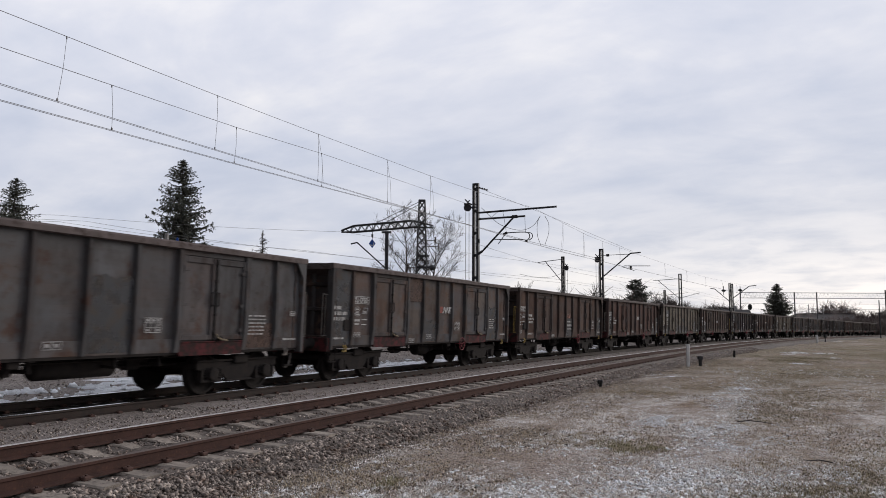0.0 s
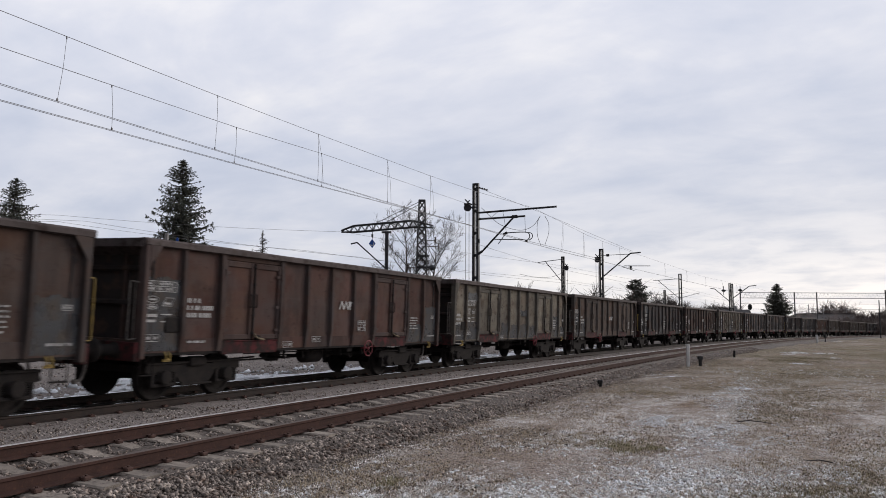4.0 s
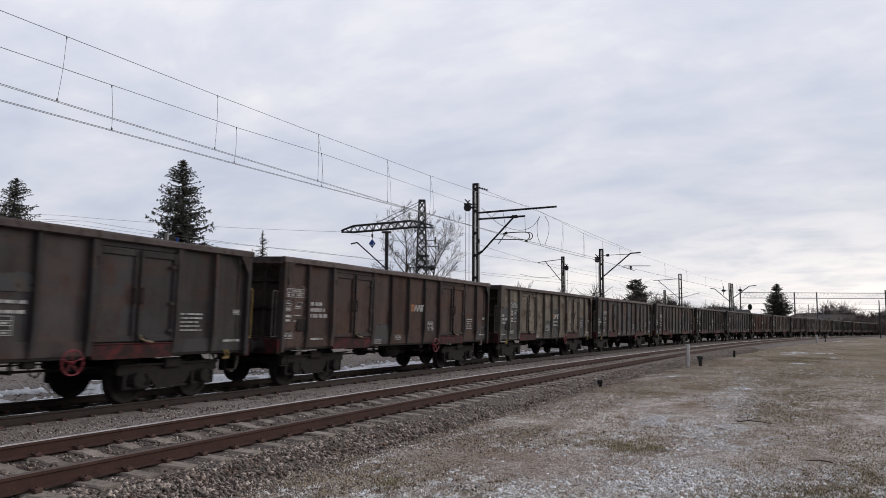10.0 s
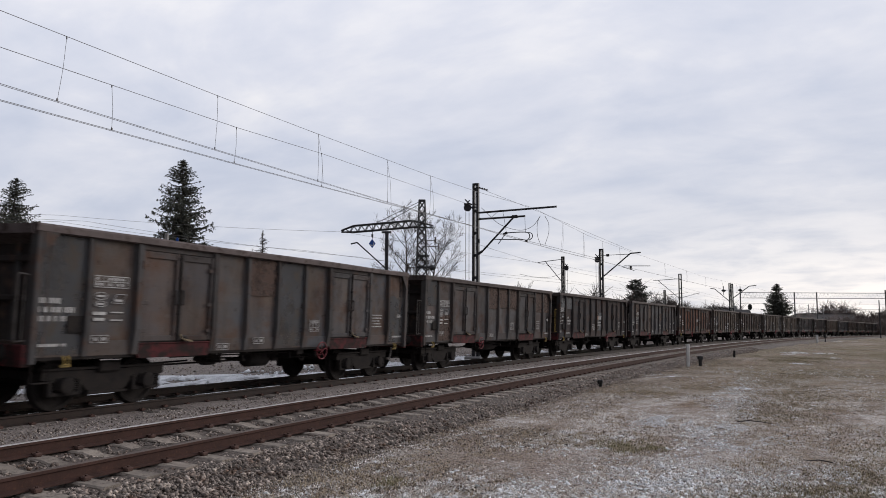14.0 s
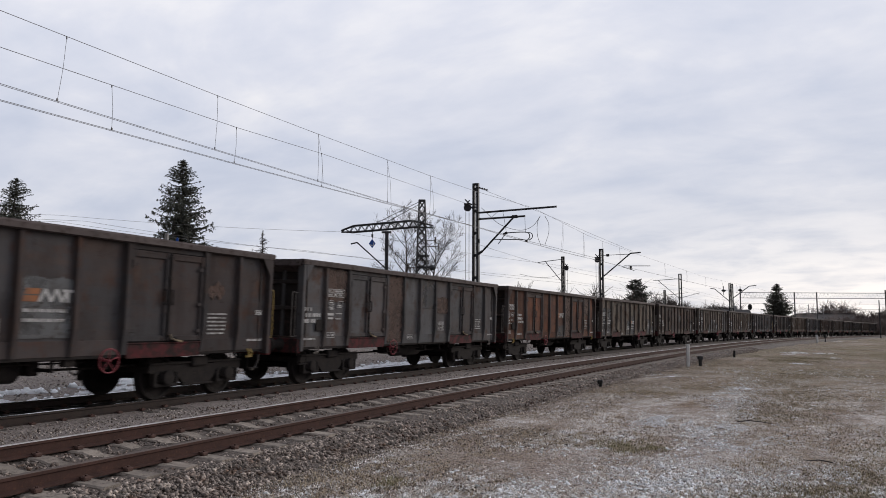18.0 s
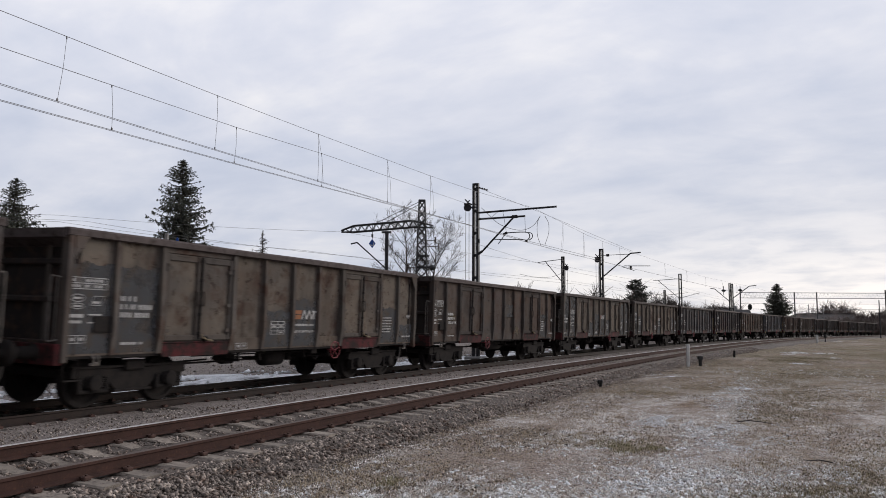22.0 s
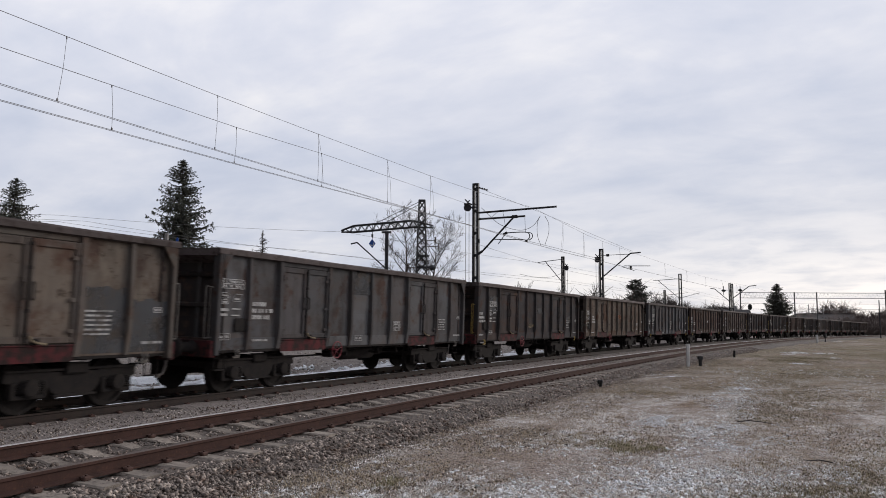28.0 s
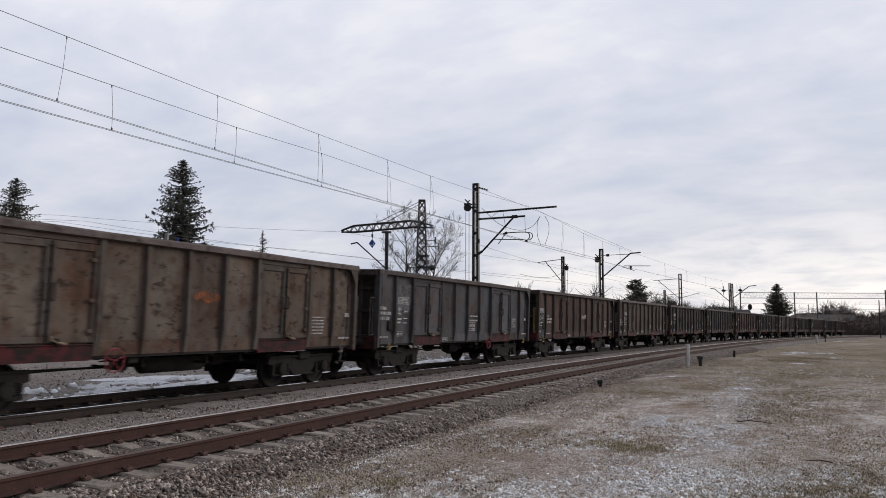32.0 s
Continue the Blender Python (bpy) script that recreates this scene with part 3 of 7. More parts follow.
def near_line(px, py):
    """Length and offset of ground points relative to the near track."""
    best_d, best_s, best_o = np.full(px.shape, 1e9), np.zeros(px.shape), np.zeros(px.shape)
    for i in range(0, len(_u), 8):
        dx, dy = px - _x[i], py - _y[i]
        d = dx * dx + dy * dy
        better = d < best_d
        o = -dx * math.sin(_a[i]) + dy * math.cos(_a[i])
        al = dx * math.cos(_a[i]) + dy * math.sin(_a[i])
        best_d = np.where(better, d, best_d)
        best_s = np.where(better, _u[i] + al, best_s)
        best_o = np.where(better, o, best_o)
    return best_s, best_o


def ground_z(px, py):
    s, o = near_line(np.asarray(px, float), np.asarray(py, float))
    z = np.where(o < -1.2, -0.42, np.where(o < SPACING + 3.0, -0.80, -0.30))
    t = np.clip((o + 2.15) / 0.9, 0, 1)
    z = np.where(o < 0, -0.40 - 0.40 * t, z)
    t2 = np.clip((o - SPACING - 15.5) / 1.5, 0, 1)
    z = np.where(o > SPACING, -0.80 + 0.50 * t2, z)
    bank = np.clip((s - 70) / 70, 0, 1) * np.clip((-o - 4.0) / 8.0, 0, 1)
    return z + fall(np.clip(s, -400, 600)) + 0.85 * bank * bank * (3 - 2 * bank)


def ground_at(x, y):
    return float(ground_z(np.array([x]), np.array([y]))[0])

# ---------------------------------------------------------------- ground and ballast


def build_ground():
    rings = np.concatenate([np.arange(1.0, 40, 0.9), np.arange(40, 120, 4.0), np.geomspace(120, 3200, 34)])
    seg = 288
    ang = np.arange(seg) * 2 * np.pi / seg
    px, py = np.outer(rings, np.sin(ang)).ravel(), np.outer(rings, np.cos(ang)).ravel()
    px, py = np.append(px, 0.0), np.append(py, 0.0)
    z = ground_z(px, py)
    s, o = near_line(px, py)
    rough = np.array([noise.noise(Vector((a * 0.5, b * 0.5, 0))) * 0.035 + noise.noise(Vector((a * 2.1, b * 2.1, 5))) * 0.015 for a, b in zip(px, py)])
    z = z + np.where((o < -1.9) | (o > SPACING + 17), rough, 0)
    faces = []
    for i in range(len(rings) - 1):
        for k in range(seg):
            a, b = i * seg + k, i * seg + (k + 1) % seg
            faces.append((a, a + seg, b + seg, b))
    c = len(px) - 1
    me = bpy.data.meshes.new("ground")
    me.from_pydata(list(zip(px.tolist(), py.tolist(), z.tolist())), [], faces + [(c, k, (k + 1) % seg) for k in range(seg)])
    me.materials.append(M_GROUND)
    me.polygons.foreach_set("use_smooth", [True] * len(me.polygons))
    tagged(new("ground", me), "trodden ground of frosty dry grass and gravel", "ground", kind="structure")


SAMPLES = np.concatenate([np.arange(-330, -24, 6.0), np.arange(-24, 70, 1.0), np.arange(70, 250, 3.0), np.arange(250, 570, 8.0)])


def sweep(name, prof, centre_of, material, top=None, topmat=None, closed=False, samples=SAMPLES, wobble=0.0):
    """A profile of (offset, height) pairs drawn along the line."""
    n = len(prof)
    verts, faces, mi = [], [], []
    for s in samples:
        for o, z in prof:
            p = rail_point(s, o, z, centre_of(o))
            if wobble:
                p.z += noise.noise(Vector((s * 0.9, o * 1.7, 2))) * wobble
            verts.append(tuple(p))
    for i in range(len(samples) - 1):
        for k in range(n if closed else n - 1):
            a, b = i * n + k, i * n + (k + 1) % n
            faces.append((a, a + n, b + n, b))
            mi.append(1 if top and k in top else 0)
    if closed:
        faces += [tuple(range(n)), tuple(range((len(samples) - 1) * n, len(samples) * n))[::-1]]
        mi += [0, 0]
    me = bpy.data.meshes.new(name)
    me.from_pydata(verts, [], faces)
    me.materials.append(material)
    if topmat:
        me.materials.append(topmat)
        me.polygons.foreach_set("material_index", mi)
    me.update()
    return me


def centre_mid(o):
    return 0.0 if o < SPACING / 2 else SPACING


def build_ballast():
    bed = [(-2.9, -0.60), (-2.3, -0.43), (-1.95, -0.36), (-1.65, -0.28), (-1.4, -0.215), (-1.0, -0.205), (-0.5, -0.215), (0.0, -0.215), (0.5, -0.215), (1.0, -0.20), (1.6, -0.195),
           (2.2, -0.21), (2.8, -0.19), (3.3, -0.185), (SPACING - 1.2, -0.18), (SPACING - 0.70, -0.175)]
    cut = [q for q in bed if q[0] <= 1.0]
    tagged(new("ballast", sweep("ballast", cut[::-1], centre_mid, M_BALLASTN, wobble=0.05)), "rust-stained stone ballast under the near track", "ballast", kind="structure")
    tagged(new("ballast", sweep("ballast_mid", [q for q in bed if q[0] >= 1.0][::-1], centre_mid, M_BALLAST, wobble=0.05)), "grey crushed stone ballast between the tracks", "ballast", kind="structure")
    dark = [(SPACING - 0.70, -0.175), (SPACING - 0.3, -0.20), (SPACING + 0.3, -0.20), (SPACING + 0.72, -0.19)]
    tagged(new("ballast", sweep("ballast_dark", dark[::-1], centre_mid, M_BALLASTD, wobble=0.02)), "near-black stone ballast between the running rails", "ballast", kind="structure")
    far = [(SPACING + 0.72, -0.19), (SPACING + 1.5, -0.22), (SPACING + 2.2, -0.36), (SPACING + 3.2, -0.43), (SPACING + 5.0, -0.38), (SPACING + 8.0, -0.32), (SPACING + 12.0, -0.36), (SPACING + 16.0, -0.40)]
    tagged(new("ballast", sweep("ballast_far", far[::-1], centre_mid, M_YARD, wobble=0.06)), "grey stone yard surface behind the train", "ballast", kind="structure")


RAIL = [(0.034, -0.004), (0.030, 0.0), (-0.030, 0.0), (-0.034, -0.004), (-0.036, -0.036), (-0.009, -0.048), (-0.009, -0.140), (-0.070, -0.158), (-0.070, -0.172),
        (0.070, -0.172), (0.070, -0.158), (0.009, -0.140), (0.009, -0.048), (0.036, -0.036)]


def build_track(centre, label, tops, s0, s1, dark):
    track = thing("railway_track", label, "railway track", kind="structure")
    for side, top in zip((-1, 1), tops):
        o = centre + side * 0.7525
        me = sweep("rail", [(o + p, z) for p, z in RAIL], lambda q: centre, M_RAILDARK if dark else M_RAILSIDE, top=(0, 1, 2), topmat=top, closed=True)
        part("rail", me, None, track, "rusty steel rail with a worn top")
    sh = Shape()
    for q in (-1, 1):
        for e in (-1, 1):
            x = q * 0.7525 + e * 0.105
            sh.box(-0.05, x - 0.035, -0.175, 0.05, x + 0.035, -0.125, 0.012)
            sh.rod((0, x, -0.13), (0, x, -0.108), 0.016, n=6)
            sh.tube([(-0.045, x - e * 0.02, -0.13), (-0.045, x - e * 0.05, -0.135), (0.045, x - e * 0.05, -0.135), (0.045, x - e * 0.02, -0.13)], 0.010, 5)
    clip = sh.mesh("fastening", M_CLIP)
    sl = Shape()
    prof = [(-0.14, -0.36), (0.14, -0.36), (0.13, -0.19), (0.105, -0.172), (-0.105, -0.172), (-0.13, -0.19)]
    ends = [(-1.25, 0.9), (-1.22, 1.0), (-0.45, 1.0), (-0.30, 0.86), (0.30, 0.86), (0.45, 1.0), (1.22, 1.0), (1.25, 0.9)]
    n = len(prof)
    for y, k in ends:
        sl.v += [(x * k, y, z if z < -0.3 else -0.172 - (0.03 if k < 0.88 else 0.0) + (z + 0.172)) for x, z in prof]
    for i in range(len(ends) - 1):
        for k in range(n):
            a, b = i * n + k, i * n + (k + 1) % n
            sl.f.append((a, a + n, b + n, b))
            sl.mi.append(0)
    sl.f += [tuple(range(n)), tuple(range((len(ends) - 1) * n, len(ends) * n))[::-1]]
    sl.mi += [0, 0]
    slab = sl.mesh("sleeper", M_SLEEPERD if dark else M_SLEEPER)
    rnd = random.Random(5 + int(centre))
    s = s0
    while s < s1:
        m = rail_pose(s, centre) @ pose(rnd.uniform(-0.012, 0.012), rnd.uniform(-0.02, 0.02), rnd.uniform(-0.014, 0.0), 0, 0, rnd.uniform(-0.6, 0.6))
        sleeper = part("sleeper", slab, None, track, m=m)
        if s < 34:
            part("fastening", clip, None, sleeper)
        s += 0.6
    return track


def scatter_stones(name, label, n, place, size, material, category, flat=0.7, seed=1):
    """Loose angular stones, each with six corners, in one mesh."""
    rng = np.random.default_rng(seed)
    cen = place(rng, n)
    n = len(cen)
    base = np.array([(1, 0, 0), (-1, 0, 0), (0, 1, 0), (0, -1, 0), (0, 0, 1), (0, 0, -1)], float)
    tri = np.array([(0, 2, 4), (2, 1, 4), (1, 3, 4), (3, 0, 4), (2, 0, 5), (1, 2, 5), (3, 1, 5), (0, 3, 5)])
    v = base[None] * rng.uniform(0.55, 1.15, (n, 6, 1)) + rng.normal(0, 0.18, (n, 6, 3))
    v *= (size[0] + (size[1] - size[0]) * rng.random((n, 1, 1)) ** 2)
    ang = rng.uniform(0, 6.283, n)
    c, s = np.cos(ang)[:, None], np.sin(ang)[:, None]
    tilt = rng.uniform(-0.8, 0.8, n)
    ct, st = np.cos(tilt)[:, None], np.sin(tilt)[:, None]
    x, y, z = v[..., 0], v[..., 1], v[..., 2] * flat
    x, z = x * ct - z * st, x * st + z * ct
    x, y = x * c - y * s, x * s + y * c
    v = np.stack([x, y, z], 2) + cen[:, None, :]
    f = tri[None] + (np.arange(n) * 6)[:, None, None]
    tagged(new(name, raw_mesh(name, v.reshape(-1, 3), f.reshape(-1, 3), material)), label, category, kind="stuff")


def line_points(s, o, z, centre):
    x, y, a = np.interp(s, _u, _x), np.interp(s, _u, _y), np.interp(s, _u, _a)
    return np.stack([x - np.sin(a) * o, y + np.cos(a) * o, z + (o - centre) * math.sin(CANT) - (0.034 if centre else 0.0) + fall(s)], 1)


def near_lengths(rng, n, s0=-5.0, s1=60.0):
    """Lengths along the line, denser near the start."""
    return s0 + (s1 - s0) * rng.random(n) ** 2.4


def shoulder(rng, n):
    s, o = near_lengths(rng, n), -0.92 - 1.75 * rng.random(n) ** 1.25
    keep = (o < -1.27) | (np.abs((s + 8.0) % 0.6 - 0.3) < 0.17) | (rng.random(n) < 0.10)
    s, o = s[keep], o[keep]
    n = len(s)
    z = np.interp(o, [-2.7, -2.3, -1.95, -1.65, -1.4, -0.9], [-0.36, -0.365, -0.35, -0.28, -0.225, -0.22]) + rng.uniform(-0.02, 0.02, n)
    return line_points(s, o, z, 0.0)


def verge(rng, n):
    """Fine gravel that thins out from the shoulder into the grass."""
    s, o = near_lengths(rng, n, -5.0, 45.0), -2.15 - 1.7 * rng.random(n) ** 1.7
    p = line_points(s, o, np.zeros(n), 0.0)
    p[:, 2] = ground_z(p[:, 0], p[:, 1]) + rng.uniform(0.0, 0.02, n)
    return p


def crib(rng, n):
    s, o = near_lengths(rng, n), rng.uniform(-0.68, 0.68, n)
    gap = np.abs((s + 8.0) % 0.6 - 0.3)
    keep = gap < 0.19
    return line_points(s[keep], o[keep], rng.uniform(-0.235, -0.195, keep.sum()), 0.0)


def between(rng, n):
    s, o = near_lengths(rng, n), rng.uniform(0.86, SPACING - 0.86, n)
    c = np.where(o < SPACING / 2, 0.0, SPACING)
    z = rng.uniform(-0.20, -0.165, n)
    p0, p1 = line_points(s, o, z, 0.0), line_points(s, o, z, SPACING)
    return np.where((c > 0)[:, None], p1, p0)


def beyond(rng, n):
    s, o = -6 + 60 * rng.random(n) ** 1.3, SPACING + 1.3 + 10.0 * rng.random(n) ** 1.3
    z = np.interp(o - SPACING, [1.3, 1.5, 2.2, 3.2, 5.0, 8.0, 12.0], [-0.21, -0.22, -0.36, -0.43, -0.38, -0.32, -0.36])
    return line_points(s, o, z + rng.uniform(-0.01, 0.03, n), SPACING)


def snow_crumbs(rng, n):
    s, o = -4 + 60 * rng.random(n) ** 1.3, SPACING + 1.7 + 3.6 * rng.random(n) ** 1.4
    p = line_points(s, o, np.interp(o - SPACING, [2.2, 3.2, 5.0, 8.0], [-0.35, -0.41, -0.37, -0.31]), SPACING)
    w = np.array([noise.noise(Vector((a * 0.7, b * 2.0, 4))) for a, b in zip(s, o)])
    return p[w > 0.06]


def field_crumbs(rng, n):
    spots = [(9.0, 23.1, 0.30), (25.6, 55.3, 0.9), (18.1, 38.9, 0.35), (26.4, 54.0, 0.6), (8.4, 28.6, 0.6), (12.0, 31.5, 0.9), (4.6, 15.6, 0.35), (4.3, 14.9, 0.3), (5.0, 16.4, 0.3), (5.6, 14.3, 0.45), (5.1, 13.0, 0.4), (4.7, 12.2, 0.35), (7.2, 19.5, 0.5), (8.0, 21.2, 0.4), (3.4, 9.9, 0.5), (2.4, 9.1, 0.5), (4.3, 9.0, 0.5), (1.2, 8.8, 0.4), (5.2, 9.6, 0.4)]
    k = rng.integers(0, len(spots), n)
    c = np.array(spots)[k]
    x, y = c[:, 0] + rng.normal(0, 1, n) * c[:, 2], c[:, 1] + rng.normal(0, 1, n) * c[:, 2] * 1.3
    w = lane_noise(np.stack([x, y], 1), 2.0, 31)
    x, y = x[w > 0.0], y[w > 0.0]
    return np.stack([x, y, ground_z(x, y) + 0.01], 1)


def field_points(rng, n, r0=7.2, r1=42.0, power=1.6, edge=-2.0):
    r, a = r0 + (r1 - r0) * rng.random(n) ** power, rng.uniform(-0.58, 0.62, n)
    x, y = r * np.sin(a), r * np.cos(a)
    s, o = near_line(x, y)
    keep = o < edge
    x, y = x[keep], y[keep]
    return np.stack([x, y, ground_z(x, y)], 1)


def frosty_points(rng, n):
    p = field_points(rng, n * 2, 7.4, 38.0, 1.45)
    return p[rng.random(len(p)) < np.clip(frosty(p) * 3.0 - 0.05, 0.02, 1.0)]


def lane_noise(p, freq, seed):
    """Noise in patches drawn out along the line."""
    u, w = p[:, 0] * 0.454 + p[:, 1] * 0.891, p[:, 1] * 0.454 - p[:, 0] * 0.891
    return np.array([noise.noise(Vector((a * freq / 2.6, b * freq, seed))) for a, b in zip(u, w)])


def frosty(p):
    """Where the rime lies: two trodden lanes along the line and a band close by, broken into small clumps."""
    s, o = near_line(p[:, 0], p[:, 1])
    lanes = 0.95 * np.exp(-((o + 6.5 - 0.03 * s) / 0.50) ** 2) * np.clip((24 - s) / 8, 0, 1) + 0.55 * np.exp(-((o + 4.9) / 0.50) ** 2) * np.clip((11 - s) / 3, 0, 1)
    lanes += 0.50 * np.clip((2.4 - s) / 2.6, 0, 1) * np.clip((-o - 3.2) / 1.0, 0, 1) + 0.30 * np.exp(-((o + 9.2) / 0.9) ** 2) + 0.24 * np.exp(-((o + 3.0) / 0.8) ** 2) * np.clip((9 - s) / 6, 0, 1)
    return lane_noise(p, 0.75, 8) * 0.40 + lane_noise(p, 2.9, 9) * 0.60 + lane_noise(p, 9.0, 10) * 0.75 + 0.85 * lanes - 0.16


def blades_mesh(name, p, rng, height, blades, spread, wide, material):
    p = np.repeat(p, blades, 0)
    m = len(p)
    p[:, :2] += rng.normal(0, spread, (m, 2))
    h = height * rng.uniform(0.3, 1.0, m)
    a, lean = rng.uniform(0, 6.283, m), rng.uniform(0.3, 1.6, m)
    d = np.stack([np.cos(a), np.sin(a), np.zeros(m)], 1)
    wv = np.stack([-np.sin(a), np.cos(a), np.zeros(m)], 1) * rng.uniform(0.003, 0.0075, m)[:, None] * wide
    up = np.array([0, 0, 1.0])
    mid = p + d * (h * lean * 0.35)[:, None] + up * (h * 0.6)[:, None]
    tip = p + d * (h * lean)[:, None] + up * (h * (1.0 - 0.3 * lean))[:, None]
    v = np.stack([p - wv, p + wv, mid + wv * 0.8, mid - wv * 0.8, tip], 1)
    b = (np.arange(m) * 5)[:, None]
    f = np.concatenate([b + np.array([[0, 1, 2]]), b + np.array([[0, 2, 3]]), b + np.array([[3, 2, 4]])])
    return raw_mesh(name, v.reshape(-1, 3), f, material)


def build_grass(name, label, n, seed, height, r1, power, material, cut=-0.15, soft=0.35, freq=0.55, r0=7.3, blades=6, spread=0.05, wide=1.0, edge=-2.0):
    """Grass: tufts of bent blades joined into one mesh, thinning out softly at the edges of its patches."""
    rng = np.random.default_rng(seed)
    p = field_points(rng, n, r0, r1, power, edge)
    w = frosty(p) * (1 if freq > 0 else -1) if abs(freq) == 1 else lane_noise(p, freq, seed)
    p = p[rng.random(len(p)) < np.clip((w - cut) / soft, 0, 1)]
    tagged(new(name, blades_mesh(name, p, rng, height, blades, spread, wide, material)), label, "grass", kind="stuff")


def build_tufts(name, label, spots, seed, height, material):
    """Single low tufts of longer grass at the given places (x, y, radius)."""
    rng = np.random.default_rng(seed)
    pts = []
    for x, y, r in spots:
        n = int(80 * r / 0.3)
        q = np.stack([x + rng.normal(0, 0.55, n) * r, y + rng.normal(0, 1.0, n) * r], 1)
        pts.append(np.column_stack([q, ground_z(q[:, 0], q[:, 1])]))
    tagged(new(name, blades_mesh(name, np.concatenate(pts), rng, height, 7, 0.05, 0.9, material)), label, "grass", kind="stuff")


def snow_patch(x, y, rx, ry, turn, seed, label="patch of old crusted snow on the ground", lift=0.05, z=None):
    rnd = random.Random(seed)
    n, sh = 40, Shape()
    z0 = (ground_at(x, y) if z is None else z) - 0.02
    ph = [rnd.uniform(0, 6.28) for _ in range(4)]
    rings = ((1.0, 0.0), (0.85, 0.6), (0.5, 0.9), (0.2, 1.0))
    for k, h in rings:
        for i in range(n):
            t = 2 * math.pi * i / n
            w = k * (1 + 0.25 * math.sin(2 * t + ph[0]) + 0.2 * math.sin(3 * t + ph[1]) + 0.16 * math.sin(5 * t + ph[2]) + 0.12 * math.sin(8 * t + ph[3])) * rnd.uniform(0.78, 1.15)
            px, py = rx * w * math.cos(t), ry * w * math.sin(t)
            sh.v.append((px * math.cos(turn) - py * math.sin(turn), px * math.sin(turn) + py * math.cos(turn), h * lift + rnd.uniform(-0.3, 0.3) * lift * (h > 0)))
    for r in range(3):
        for i in range(n):
            a, b = r * n + i, r * n + (i + 1) % n
            sh.f.append((a, b, b + n, a + n))
            sh.mi.append(0)
    sh.f.append(tuple(range(3 * n, 4 * n)))
    sh.mi.append(0)
    thing("snow_patch", label, "snow", pose(x, y, z0), "snow patches", shape=sh, material=M_SNOW, smooth=True)


# ---------------------------------------------------------------- open goods wagon
HALF, BODY = 7.02, 6.4
YELLOW = ("brown", "maroon", "rust", "dark", "beige", "mixed", "blue", "patched")
BAYS = [-6.4, -5.31, -4.215, -2.175, -1.088, 0.0, 1.088, 2.175, 4.215, 5.31, 6.4]
DOORS = (2, 7)
Z0, Z1, Z2 = 1.00, 3.06, 3.19                     # lower edge of the side, of the coaming, top


def dented_panel(w, h, seed):
    """A pressed steel sheet with shallow dents and a welded seam, standing in the plane y = 0 and facing -y."""
    nx, nz = 8, 12
    sh = Shape()
    for j in range(nz + 1):
        for i in range(nx + 1):
            x, z = w * (i / nx - 0.5), h * j / nz
            edge = min(i, nx - i, j, nz - j)
            d = 0.0 if edge == 0 else 0.022 * noise.noise(Vector((x * 1.7 + seed * 9, z * 1.5, seed))) - 0.008
            if j == 6:
                d -= 0.010
            sh.v.append((x, d, z))
    for j in range(nz):
        for i in range(nx):
            a = j * (nx + 1) + i
            sh.f.append((a, a + 1, a + nx + 2, a + nx + 1))
            sh.mi.append(0)
    b = len(sh.v)
    sh.v += [(-w / 2, 0.03, 0), (w / 2, 0.03, 0), (w / 2, 0.03, h), (-w / 2, 0.03, h)]
    sh.f.append((b + 3, b + 2, b + 1, b))
    sh.mi.append(0)
    return sh


